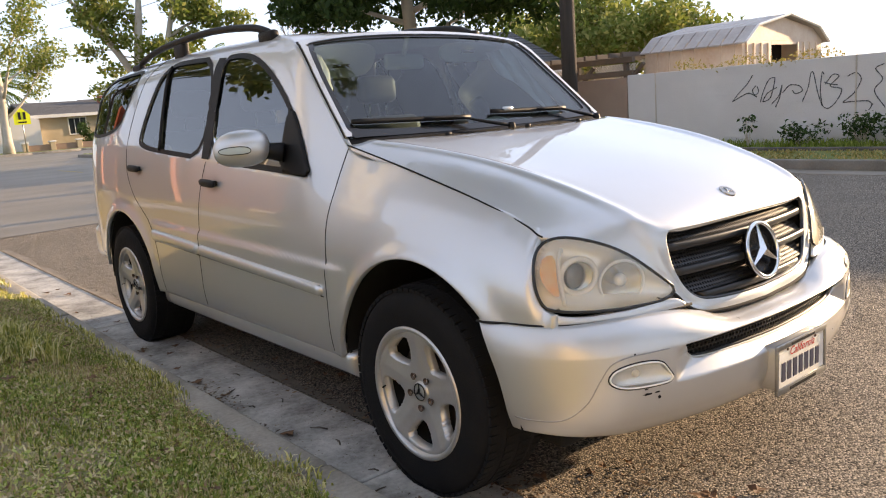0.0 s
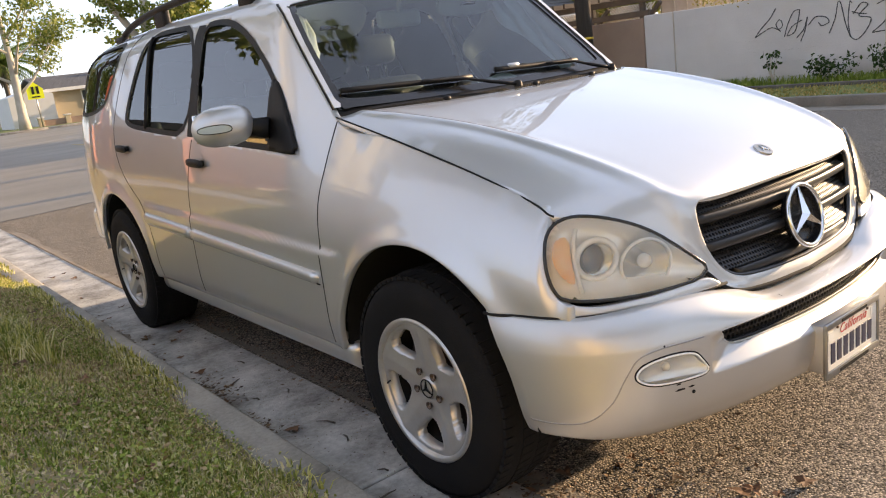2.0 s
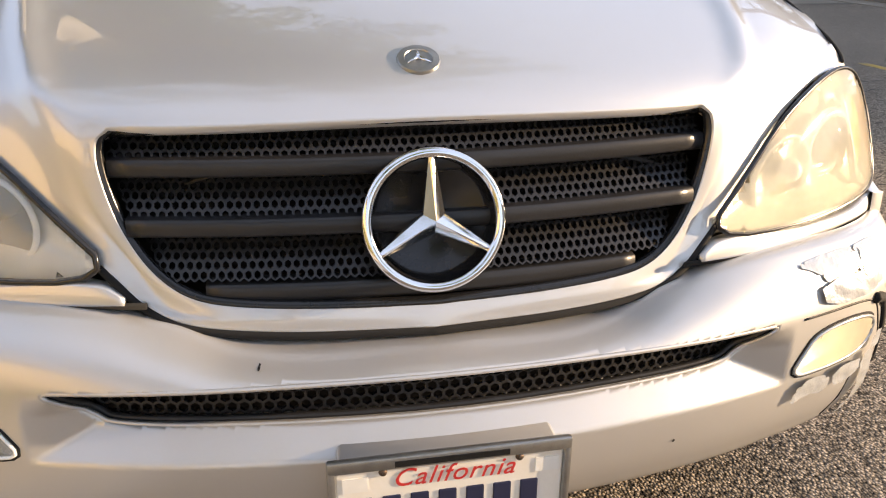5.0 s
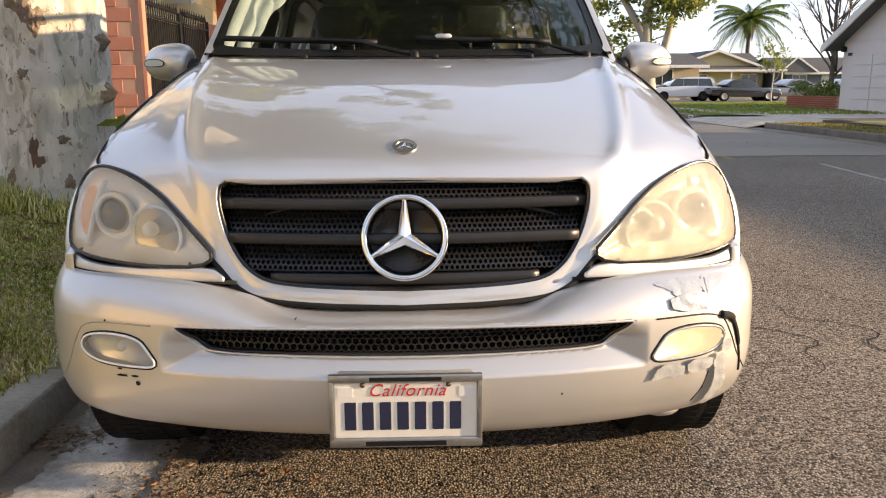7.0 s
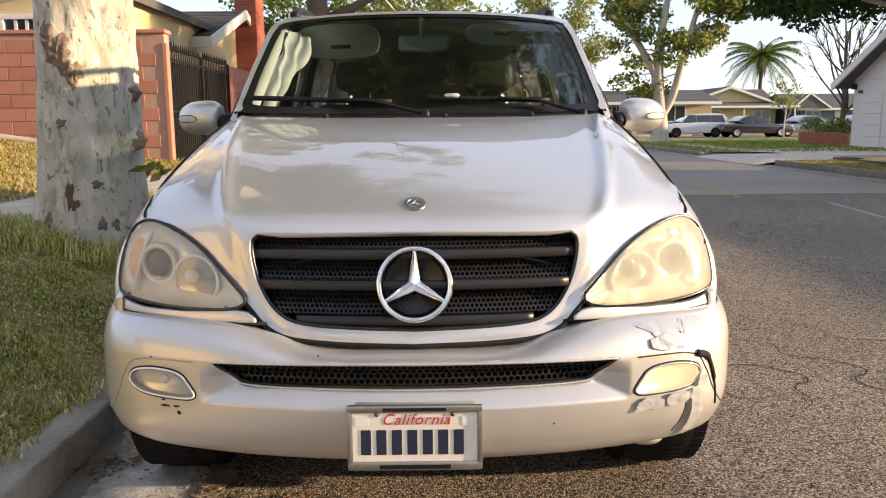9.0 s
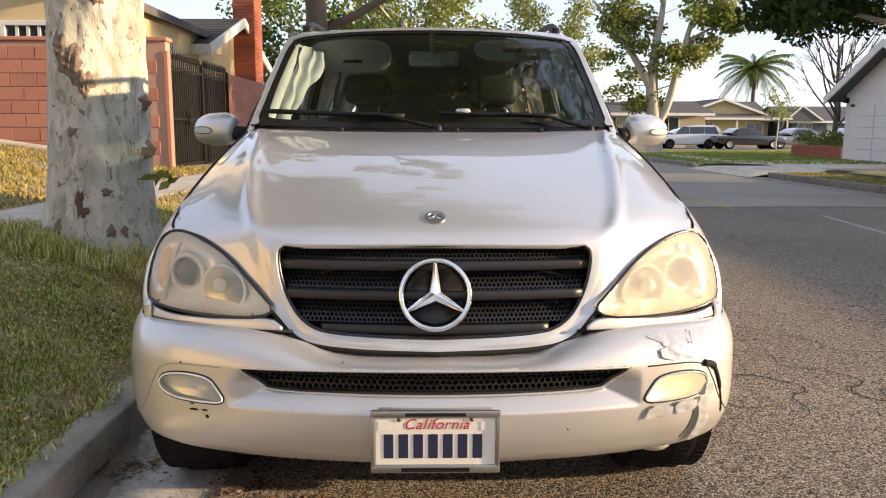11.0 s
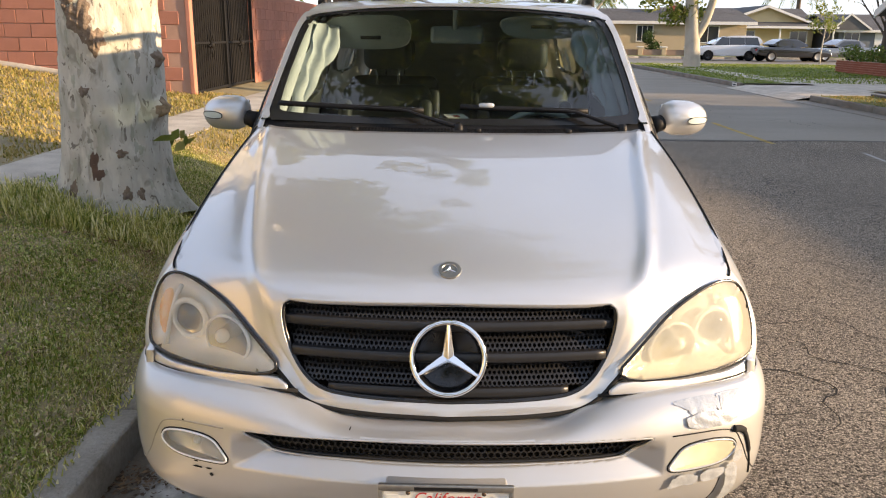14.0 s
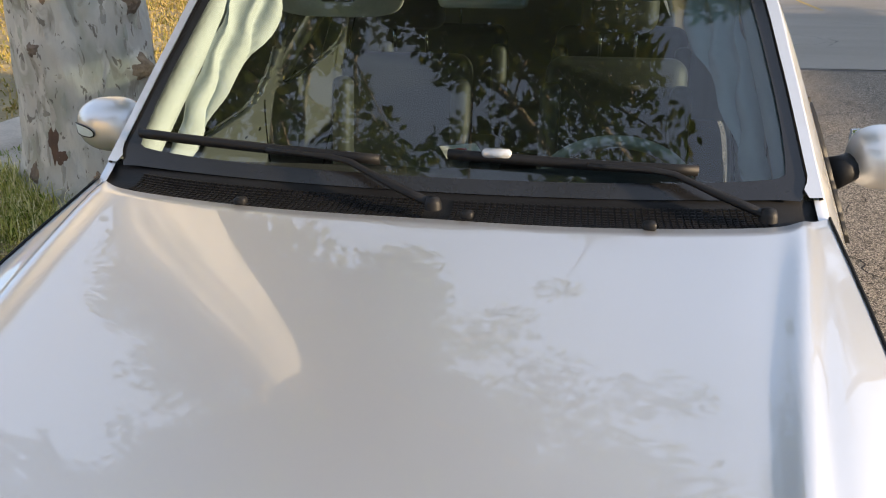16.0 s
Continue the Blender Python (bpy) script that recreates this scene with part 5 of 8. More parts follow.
def honeycomb(fn, u0, u1, v0, v1, pitch, hole, deep, keep=lambda u, v: True, back=(0, 1, 0)):
    """A plate with six-sided holes, laid on fn(u, v)."""
    bm = bmesh.new()
    rows = int((v1 - v0) / (pitch * 0.866)) + 1
    for r in range(rows):
        v = v0 + pitch * 0.866 * (r + 0.5)
        for c in range(int((u1 - u0) / pitch) + 2):
            u = u0 + pitch * (c + (0.5 if r % 2 else 0.0))
            if not keep(u, v):
                continue
            ring = []
            for rad, dp in ((pitch * 0.5774, 0), (hole, 0), (hole * 0.95, deep)):
                row = []
                for k in range(6):
                    a = math.pi / 6 + k * math.pi / 3
                    p = fn(np.float64(u + rad * math.cos(a)), np.float64(v + rad * math.sin(a)))
                    row.append(bm.verts.new(Vector([float(x) for x in p]) + Vector(back) * dp))
                ring.append(row)
            for a, b in zip(ring, ring[1:]):
                for k in range(6):
                    bm.faces.new((a[k], a[(k + 1) % 6], b[(k + 1) % 6], b[k]))
    bmesh.ops.remove_doubles(bm, verts=bm.verts, dist=4e-4)
    return bm


def in_poly(poly):
    return lambda u, v: inside_distance(np.float64(u), np.float64(v), poly) < 0.004


part("lower_grille", honeycomb(lambda u, v: bumper_fn(u, v, -0.020), -0.54, 0.54, 0.510, 0.595, 0.0165, 0.0072, 0.006, in_poly(SLOT)), M["grille_grey"], bumper, "black honeycomb insert", smooth=False)
part("radiator", box((-0.62, 0.28, 0.33), (0.62, 0.36, 0.86), 0.01), M["dark"], car)
part("slot_rim", tube([tuple(float(c) for c in bumper_fn(np.float64(a), np.float64(b), -0.003)) for a, b in SLOT], 0.0034, 8, closed=True), M["bumper_paint"], bumper)
part("slot_lining", tube([tuple(float(c) for c in bumper_fn(np.float64(a), np.float64(b), -0.013)) for a, b in grown(SLOT, -0.002)], 0.0052, 8, closed=True), M["grille_grey"], bumper)
# folds of the bumper skin
for s in (-1, 1):
    f = curve([(0, 1.06, 0.402), (1, 0.93, 0.396), (2, 0.86, 0.405), (3, 0.80, 0.455), (4, 0.765, 0.520), (5, 0.73, 0.566), (6, 0.66, 0.580), (7, 0.56, 0.580)])
    part("bumper_fold", tube([tuple(float(c) for c in bumper_fn(np.float64(s * min(a, float(end_of(z)))), np.float64(z), -0.001)) for a, z in f(np.linspace(0, 7, 60))], 0.0026, 6), M["black_plastic"] if s > 0 else M["pewter"], bumper)
    fog = FOG if s > 0 else FOG_R
    lo, hi = fog.min(0), fog.max(0)
    A, B = np.meshgrid(np.arange(lo[0] - 0.01, hi[0] + 0.014, 0.008), np.arange(lo[1] - 0.01, hi[1] + 0.014, 0.008), indexing="ij")
    cx, cz = fog.mean(0)
    dome = lambda a, b, cx=cx, cz=cz: bumper_fn(a, b, 0.004 - 0.9 * ((b - cz) ** 2) - 0.25 * (a - cx) ** 2)
    lamp = part("fog_lamp", sheet(dome, A, B, only=grown(fog, -0.002), cell=0.008, out=(s * 0.4, -1, 0)), M["clear_lens"] if s < 0 else M["fog_yellow"], bumper, "clear fog lamp" if s < 0 else "yellowed fog lamp held by tape")
    lamp.visible_shadow = False
    bowl = lambda a, b, cx=cx, cz=cz: bumper_fn(a, b, -0.030 + 7.0 * (b - cz) ** 2 + 2.2 * (a - cx - s * 0.01) ** 2)
    part("fog_reflector", sheet(bowl, A, B, only=grown(fog, 0.004), cell=0.008), M["fog_bowl"] if s < 0 else M["reflector"], lamp)
    p = [float(v) for v in bumper_fn(np.float64(cx), np.float64(cz), -0.03)]
    bulb = bmesh.new()
    bmesh.ops.create_uvsphere(bulb, u_segments=14, v_segments=10, radius=0.012, matrix=Matrix.Translation(p))
    part("bulb_cap", bulb, M["lamp_white"], lamp)
    part("fog_bezel", tube([tuple(float(c) for c in bumper_fn(np.float64(a), np.float64(b), 0.002)) for a, b in grown(fog, 0.001)], 0.0026, 8, closed=True), M["lamp_white"] if s < 0 else M["tape"], lamp)
    part("fog_seal", tube([tuple(float(c) for c in bumper_fn(np.float64(a), np.float64(b), 0.000)) for a, b in grown(fog, 0.0055)], 0.0020, 6, closed=True), M["dark"], lamp)

# grille
open_x = curve([(0.640, 0.222), (0.655, 0.290), (0.668, 0.323), (0.705, 0.365), (0.775, 0.402), (0.85, 0.414), (0.89, 0.418)])
nose = lambda x, z: 0.09 + 0.25 * (z - 0.65) + 0.25 * x**2
grille = part("grille", box((-0.38, 0.240, 0.640), (0.38, 0.255, 0.90), 0.004), M["dark"], car, "black grille of three louvres with perforated plates")
fr = [(s * p[0], p[1] + 0.010, p[2]) for s, vv in ((1, np.linspace(6, 13, 50)), (-1, np.linspace(13, 6, 50)[1:])) for p in RAIL_I(vv)]
fr += [(x, 0.152 + 0.19 * x * x + 0.012, 0.889 - 0.06 * x * x) for x in np.linspace(-0.411, 0.411, 24)]
part("grille_frame", tube(fr, 0.0085, 8, closed=True), M["gloss_black"], grille)
for z0, z1, zs in ((0.845, 0.886, 0.832), (0.770, 0.808, 0.757), (0.692, 0.730, 0.668)):
    fn = lambda u, v, z0=z0, z1=z1: (u, nose(u, v) + 0.020 + 0.028 * (v - z0) / (z1 - z0), v)
    part("perforated_plate", honeycomb(fn, -0.418, 0.418, z0 - 0.004, z1, 0.0116, 0.0046, 0.005, lambda u, v: abs(u) < open_x(v) - 0.006), M["grille_grey"], grille, smooth=False)
    w = float(open_x(zs)) - 0.003 if zs > 0.70 else 0.300
    slat_h = 0.013 if zs > 0.70 else 0.014

    def slat(u, v, w=w, zs=zs, h=slat_h):
        x = w * u
        return x, nose(x, zs) + (0.010 if zs > 0.70 else 0.022) - 0.006 * np.sin(v * math.pi) + 0.03 * np.clip(v - 0.8, 0, 1), zs + h * np.cos(v * math.pi) - 0.010 * 0 * u
    part("louvre", grid(slat, np.linspace(-1, 1, 30), np.linspace(0, 1, 9), lip=(0, 0.03, 0), out=(0, -1, 0)), M["grille_grey"], grille, "dark grey louvre")
for z in (0.815, 0.742):
    for x in (-0.22, 0.22):
        for k in range(5):
            part("wire_loop", tube([(x + 0.012 * k + 0.1 * (q - 2.5) / 2.5, 0.20, z - 0.012 + 0.018 * math.sin(q * 0.55 + k * 0.25)) for q in range(6)], 0.0022, 5), M["grille_grey"], grille)

# round emblem: chrome ring with three tapered arms over a dark dish
tilt = Matrix.Translation((0, 0.104, 0.766)) @ Matrix.Rotation(radians(-14), 4, "X")
ring = tube([tilt @ Vector((0.0885 * math.cos(a), 0, 0.0885 * math.sin(a))) for a in np.linspace(0, 2 * math.pi, 64, endpoint=False)], 0.0072, 10, closed=True)
emblem = part("emblem", ring, M["chrome"], car, "chrome ring emblem with three arms")
star = bmesh.new()
for k in range(3):
    a = math.pi / 2 + k * 2 * math.pi / 3
    ax, pe = Vector((math.cos(a), 0, math.sin(a))), Vector((-math.sin(a), 0, math.cos(a)))
    c0, tip = star.verts.new(tilt @ Vector((0, -0.016, 0))), star.verts.new(tilt @ (ax * 0.088 + Vector((0, -0.002, 0))))
    bx = Vector((math.cos(a + math.pi / 3), 0, math.sin(a + math.pi / 3))) * 0.0165
    cx_ = Vector((math.cos(a - math.pi / 3), 0, math.sin(a - math.pi / 3))) * 0.0165
    l, r = star.verts.new(tilt @ (bx + Vector((0, -0.001, 0)))), star.verts.new(tilt @ (cx_ + Vector((0, -0.001, 0))))
    tl, tr = star.verts.new(tilt @ (ax * 0.086 + pe * 0.0035)), star.verts.new(tilt @ (ax * 0.086 - pe * 0.0035))
    star.faces.new((c0, l, tl, tip))
    star.faces.new((c0, tip, tr, r))
part("emblem_star", finish(star, (0, 0.008, 0), (0, -1, 0)), M["chrome"], emblem, smooth=False)
dish = lathe([(0.082, 0.0), (0.080, 0.020), (0.074, 0.030), (0.001, 0.030)], 40, "y")
bmesh.ops.transform(dish, matrix=tilt, verts=dish.verts)
part("emblem_dish", dish, M["gloss_black"], emblem)
# small round badge on the bonnet
bt = Matrix.Translation((0, 0.2285, 0.9508)) @ Matrix.Rotation(radians(28.6), 4, "X")
badge = lathe([(0.001, 0.004), (0.019, 0.004), (0.020, 0.0055), (0.0285, 0.005), (0.030, 0.002), (0.030, -0.006)], 36, "z")
bmesh.ops.transform(badge, matrix=bt, verts=badge.verts)
badge = part("bonnet_badge", badge, M["pewter"], bonnet, "round pewter badge", sharp=40)
bs = bmesh.new()
for k in range(3):
    a = math.pi / 2 + k * 2 * math.pi / 3
    tube([bt @ Vector((0, 0, 0.006)), bt @ Vector((0.0185 * math.cos(a), 0.0185 * math.sin(a), 0.005))], [0.0035, 0.0008], 5, bm=bs)
part("badge_star", bs, M["chrome"], badge)

# headlamps
HEAD = rounded([(0.405, 0.699), (0.485, 0.775), (0.562, 0.847), (0.660, 0.893), (0.735, 0.906), (0.785, 0.878), (0.812, 0.80), (0.816, 0.735), (0.800, 0.706), (0.62, 0.690)], 2)


def lamp_y(x, z):
    return 0.09 + 0.25 * (z - 0.65) + 0.25 * x**2 + 0.25 * np.clip(x - 0.43, 0, 1) ** 2 + 0.42 * np.clip(z - 0.70, 0, 1) * np.clip(x - 0.35, 0, 1) + 1.6 * np.clip(x - 0.74, 0, 1) ** 2


gx, gz = np.meshgrid(np.arange(0.389, 0.85, 0.011), np.arange(0.67, 0.93, 0.011), indexing="ij")
for s in (-1, 1):
    lens_fn = lambda x, z: (s * x, lamp_y(x, z) - 0.009 - 0.011 * np.clip(-inside_distance(x, z, HEAD) / 0.035, 0, 1) ** 0.6, z)
    lens = part("headlamp", sheet(lens_fn, gx, gz, only=HEAD, cell=0.011, out=(s * 0.3, -1, 0.3)), M["lens_right"] if s < 0 else M["lens_left"], car,
                "hazed headlamp with amber corner" if s < 0 else "headlamp with a creamy oxidised lens")
    lens.visible_shadow = False
    part("headlamp_seal", tube([(s * a, float(lamp_y(np.float64(a), np.float64(b))) - 0.006, b) for a, b in grown(HEAD, 0.002)], 0.0047 if s < 0 else 0.0042, 8, closed=True), M["gloss_black"], lens)

    def cup(x, z):
        r1, r2 = np.hypot(x - 0.695, z - 0.787), np.hypot(x - 0.572, z - 0.758)
        d = 0.030 + 0.02 * np.clip(1 - (r1 / 0.062) ** 2, 0, 1) + 0.02 * np.clip(1 - (r2 / 0.072) ** 2, 0, 1)
        edge = np.clip(-inside_distance(x, z, HEAD) / 0.035, 0, 1)
        return s * x, lamp_y(x, z) - 0.004 + d * edge**0.7, z
    part("lamp_reflector", sheet(cup, gx, gz, only=grown(HEAD, -0.001), cell=0.011, out=(0, -1, 0)), M["reflector"], lens)
    for cx, cz, r, w in ((0.690, 0.790, 0.050, 0.0085), (0.575, 0.757, 0.064, 0.0045)):
        y = float(lamp_y(np.float64(cx), np.float64(cz))) + 0.016
        slope = 0.45
        disc_of = lambda q, a: (s * (cx + q * np.cos(a)), y + slope * q * np.cos(a) + 0.012 * (1 - (q / r) ** 2), cz + q * np.sin(a))
        part("lamp_ring", tube([tuple(float(v) for v in disc_of(np.float64(r), np.float64(a))) for a in np.linspace(0, 2 * math.pi, 40, endpoint=False)], w, 8, closed=True), M["lamp_white"], lens)
        part("lamp_bowl", grid(disc_of, np.linspace(0.001, r, 8), np.linspace(0, 2 * math.pi, 41), out=(0, -1, 0)), M["lamp_grey"], lens)
    y = float(lamp_y(np.float64(0.690), np.float64(0.790)))
    proj = lathe([(0.039, 0.0), (0.036, -0.008), (0.028, -0.014), (0.014, -0.018), (0.001, -0.019)], 28, "y", (s * 0.690, y + 0.026, 0.790))
    part("projector_lens", proj, M["house_lens"], lens, "dark round projector lens")
    bulb = bmesh.new()
    bmesh.ops.create_uvsphere(bulb, u_segments=14, v_segments=10, radius=0.019, matrix=Matrix.Translation((s * 0.586, float(lamp_y(np.float64(0.572), np.float64(0.758))) + 0.014, 0.768)))
    part("bulb_cap", bulb, M["lamp_white"], lens)
    AMB = rounded([(0.762, 0.735), (0.756, 0.790), (0.738, 0.856), (0.764, 0.858), (0.784, 0.834), (0.793, 0.795), (0.784, 0.755)], 3)
    ax_, az_ = np.meshgrid(np.arange(0.722, 0.81, 0.004), np.arange(0.72, 0.872, 0.004), indexing="ij")
    part("amber_indicator", sheet(lambda x, z: (s * x, lamp_y(x, z) + 0.004, z), ax_, az_, only=AMB, cell=0.004), M["amber"], lens, "amber indicator")
    part("lamp_divider", tube([(s * x, float(lamp_y(np.float64(x), np.float64(z))) + 0.004, z) for x, z in ((0.757, 0.718), (0.753, 0.760), (0.746, 0.800), (0.735, 0.840), (0.718, 0.872))], 0.0065, 8), M["lamp_white"], lens)
    # silver strip under the lamp
    st_top, st_bot = curve([(0.402, 0.674), (0.430, 0.690), (0.62, 0.683), (0.795, 0.698), (0.806, 0.703)]), curve([(0.402, 0.6655), (0.5, 0.6635), (0.62, 0.662), (0.74, 0.666), (0.806, 0.670)])

    def strip_fn(x, v):
        z = st_bot(x) + (st_top(x) - st_bot(x)) * v
        return s * x, lamp_y(x, z) - 0.007 - 0.0015 * np.sin(v * math.pi), z
    part("lamp_strip", grid(strip_fn, np.linspace(0.402, 0.806, 50), np.linspace(0, 1, 9), lip=(0, 0.02, 0), out=(0, -1, 0)), M["paint"], car)
    part("strip_gap", tube([(s * x, float(lamp_y(np.float64(x), np.float64(0.667))) - 0.004 + (0.0 if x < 0.82 else 1.2 * (x - 0.82)), z) for x, z in ((0.375, 0.664), (0.5, 0.661), (0.62, 0.659), (0.74, 0.663), (0.82, 0.668))]
                      + line_on_side(s, [(0.33, 0.668), (0.42, 0.667), (0.52, 0.665)], 8, -0.001), 0.0045, 6), M["dark"], car)

# door mirrors
for s in (-1, 1):
    m = bmesh.new()
    bmesh.ops.create_uvsphere(m, u_segments=36, v_segments=22, radius=1, matrix=Matrix.Rotation(math.pi / 2, 4, "Y"))
    for v in m.verts:
        x, y, z = v.co
        ex = (abs(x) ** 0.75) * (1 if x > 0 else -1)
        k = 1.0 - 0.10 * x
        v.co = Vector((s * (0.985 + 0.108 * ex), 1.765 + (0.085 if y < 0 else 0.055) * y * (1 - 0.25 * max(x, 0)) + 0.02 * x, 1.188 + 0.074 * k * (abs(z) ** 0.85) * (1 if z > 0 else -1) - 0.006 * x))
    mir = part("door_mirror", m, M["paint"], car, "silver door mirror shell")
    part("mirror_glass", box((min(s * 0.90, s * 1.07), 1.812, 1.135), (max(s * 0.90, s * 1.07), 1.822, 1.24), 0.004), M["chrome"], mir)
    # black sail in the window's front corner, and the short arm that carries the shell
    SAIL = rounded([(1.485, 1.064), (1.55, 1.150), (1.635, 1.268), (1.700, 1.330), (1.735, 1.330), (1.738, 1.215), (1.730, 1.085), (1.60, 1.070)], 1)
    A, B = np.meshgrid(np.arange(1.46, 1.77, 0.014), np.arange(1.04, 1.36, 0.014), indexing="ij")
    part("mirror_sail", sheet(on_side(s, 0.010), A, B, only=SAIL, cell=0.014, lip=(-s * 0.014, 0, 0), out=(s, 0, 0.2)), M["black_plastic"], mir, "black mirror sail")
    part("mirror_arm", tube([(s * 0.835, 1.695, 1.160), (s * 0.875, 1.720, 1.168), (s * 0.925, 1.755, 1.180)], [0.040, 0.034, 0.034], 12, flat=1.0), M["black_plastic"], mir)
    ind = rounded([(1.02, 1.168), (1.085, 1.17), (1.085, 1.195), (1.02, 1.20), (0.985, 1.19), (0.985, 1.172)], 2)

    def on_mirror(a, b):
        x = np.clip((a - 0.985) / 0.108, -0.999, 0.999)
        xx = np.sign(x) * np.abs(x) ** (1 / 0.75)
        zz = np.clip((b - 1.188 + 0.006 * xx) / (0.074 * (1 - 0.10 * xx)), -0.999, 0.999)
        zz = np.sign(zz) * np.abs(zz) ** (1 / 0.85)
        yy = -np.sqrt(np.maximum(0, 1 - xx**2 - zz**2))
        return s * (a + 0.001), 1.765 + 0.085 * yy * (1 - 0.25 * np.clip(xx, 0, 1)) + 0.02 * xx - 0.0035, b
    A, B = np.meshgrid(np.arange(0.97, 1.10, 0.007), np.arange(1.155, 1.21, 0.007), indexing="ij")
    part("mirror_indicator", sheet(on_mirror, A, B, only=ind, cell=0.007), M["visor"], mir, "pale indicator lens")
    part("indicator_edge", tube([tuple(float(c) for c in on_mirror(np.float64(a), np.float64(b))) for a, b in ind], 0.0018, 5, closed=True), M["black_plastic"], mir)
    # roof rails with three feet
    rp = curve([(0, s * 0.600, 2.06, 1.640), (1, s * 0.612, 2.16, 1.690), (2, s * 0.620, 2.32, 1.722), (3, s * 0.628, 2.75, 1.748), (4, s * 0.622, 3.25, 1.742), (5, s * 0.606, 3.70, 1.708), (6, s * 0.590, 3.95, 1.650)])
    rail = part("roof_rail", tube(rp(np.linspace(0, 6, 50)), 0.0175, 10), M["black_plastic"], car, "black roof rail")
    for y in (2.14, 3.16, 3.86):
        z = float(np.interp(y, rp(np.linspace(0, 6, 50))[:, 1], rp(np.linspace(0, 6, 50))[:, 2]))
        part("rail_foot", box((s * 0.61 - 0.022, y - 0.07, 1.635), (s * 0.61 + 0.022, y + 0.07, z + 0.006), 0.014, seg=2), M["black_plastic"], rail)

# wheels
def wheel(axle, s):
    w = thing("wheel", (s * 0.775, axle, HUB_Z))
    w.parent = car
    w.matrix_parent_inverse = WORLD[car].inverted()
    o = 0.128
    tyre = lathe([(0.225, -o), (0.262, -o - 0.006), (0.300, -o - 0.008), (0.330, -o + 0.002), (0.347, -o + 0.018), (0.356, -o + 0.04), (0.361, -0.05), (0.362, 0), (0.361, 0.05), (0.356, o - 0.04),
                  (0.347, o - 0.018), (0.330, o - 0.002), (0.300, o + 0.008), (0.262, o + 0.006), (0.240, o), (0.228, o - 0.012)], 72, "x")
    t = part("tyre", tyre, M["rubber"], w, "worn black tyre", local=True)
    tread = bmesh.new()
    for k in range(72):
        a = 2 * math.pi * k / 72
        for x0, x1, sk in ((-0.118, -0.066, 0.02), (-0.056, -0.008, -0.012), (0.008, 0.056, 0.012), (0.066, 0.118, -0.02)):
            r = 0.3635 if abs(x0 + x1) < 0.12 else 0.357
            box((x0, -0.0125, r - 0.012), (x1, 0.0125, r), 0, tread, m=Matrix.Rotation(a + sk, 4, "X"))
    part("tread", tread, M["rubber"], t, smooth=False, local=True)
    # spoked disc with five windows, on a dished face
    win = []
    for k in range(5):
        c = math.pi / 2 + math.pi / 5 + k * 2 * math.pi / 5 + 0.05
        out = [(0.196, -0.36), (0.199, 0.0), (0.196, 0.36), (0.160, 0.37), (0.115, 0.20), (0.100, 0.0), (0.115, -0.20), (0.160, -0.37)]
        win.append(rounded([(r * math.cos(c + a), r * math.sin(c + a)) for r, a in out], 2))
    A, B = np.meshgrid(np.linspace(-0.215, 0.215, 66), np.linspace(-0.215, 0.215, 66), indexing="ij")
    ang = np.linspace(0, 2 * math.pi, 72, endpoint=False)
    disc = np.stack([0.213 * np.cos(ang), 0.213 * np.sin(ang)], 1)

    def face(a, b):
        r = np.hypot(a, b)
        th = np.arctan2(b, a)
        ridge = 0.010 * np.abs(np.sin(2.5 * (th - math.pi / 2 - 0.05))) ** 0.8 * np.clip((r - 0.05) / 0.06, 0, 1)
        return s * (o - 0.004 - 0.032 * np.clip(1 - r / 0.20, 0, 1) ** 0.8 - ridge * 0.9 + 0.004), a, b
    rim = part("rim", sheet(face, A, B, win, only=disc, cell=0.0068, lip=(-s * 0.035, 0, 0), out=(s, 0, 0)), M["alloy"], w, "five-spoke alloy rim", local=True)
    ring = lathe([(0.205, s * (o - 0.03)), (0.212, s * (o + 0.002)), (0.222, s * (o + 0.007)), (0.230, s * (o + 0.004)), (0.231, s * (o - 0.02)), (0.215, s * (o - 0.05)), (0.205, s * (-o + 0.03))], 72, "x")
    part("rim_edge", ring, M["alloy"], rim, local=True)
    part("hub_cap", lathe([(0.001, s * (o - 0.016)), (0.026, s * (o - 0.018)), (0.036, s * (o - 0.022)), (0.038, s * (o - 0.045))], 32, "x"), M["alloy"], rim, local=True)
    arms = bmesh.new()
    for k in range(3):
        a = math.pi / 2 + 2 * math.pi * k / 3
        tube([(s * (o - 0.012), 0, 0), (s * (o - 0.015), 0.028 * math.cos(a), 0.028 * math.sin(a))], [0.005, 0.0015], 5, bm=arms)
    tube([(s * (o - 0.016), 0.029 * math.cos(a), 0.029 * math.sin(a)) for a in np.linspace(0, 2 * math.pi, 32, endpoint=False)], 0.002, 5, closed=True, bm=arms)
    part("hub_emblem", arms, M["black_plastic"], rim, local=True)
    for k in range(5):
        a = math.pi / 2 + 0.05 + 2 * math.pi * (k + 0.5) / 5
        part("lug_hole", lathe([(0.0125, s * (o - 0.018)), (0.0125, s * (o - 0.016)), (0.0095, s * (o - 0.0165)), (0.008, s * (o - 0.026)), (0.001, s * (o - 0.026))], 16, "x", (0, 0.058 * math.cos(a), 0.058 * math.sin(a))), M["brake"], rim, local=True)
    part("valve", tube([(s * (o - 0.01), 0.19, -0.02), (s * (o + 0.008), 0.182, -0.02)], 0.003, 6), M["black_plastic"], rim, local=True)
    part("brake_disc", lathe([(0.001, s * 0.03), (0.165, s * 0.03), (0.165, s * 0.045), (0.09, s * 0.045), (0.08, s * 0.07), (0.001, s * 0.07)], 40, "x"), M["brake"], w, local=True)
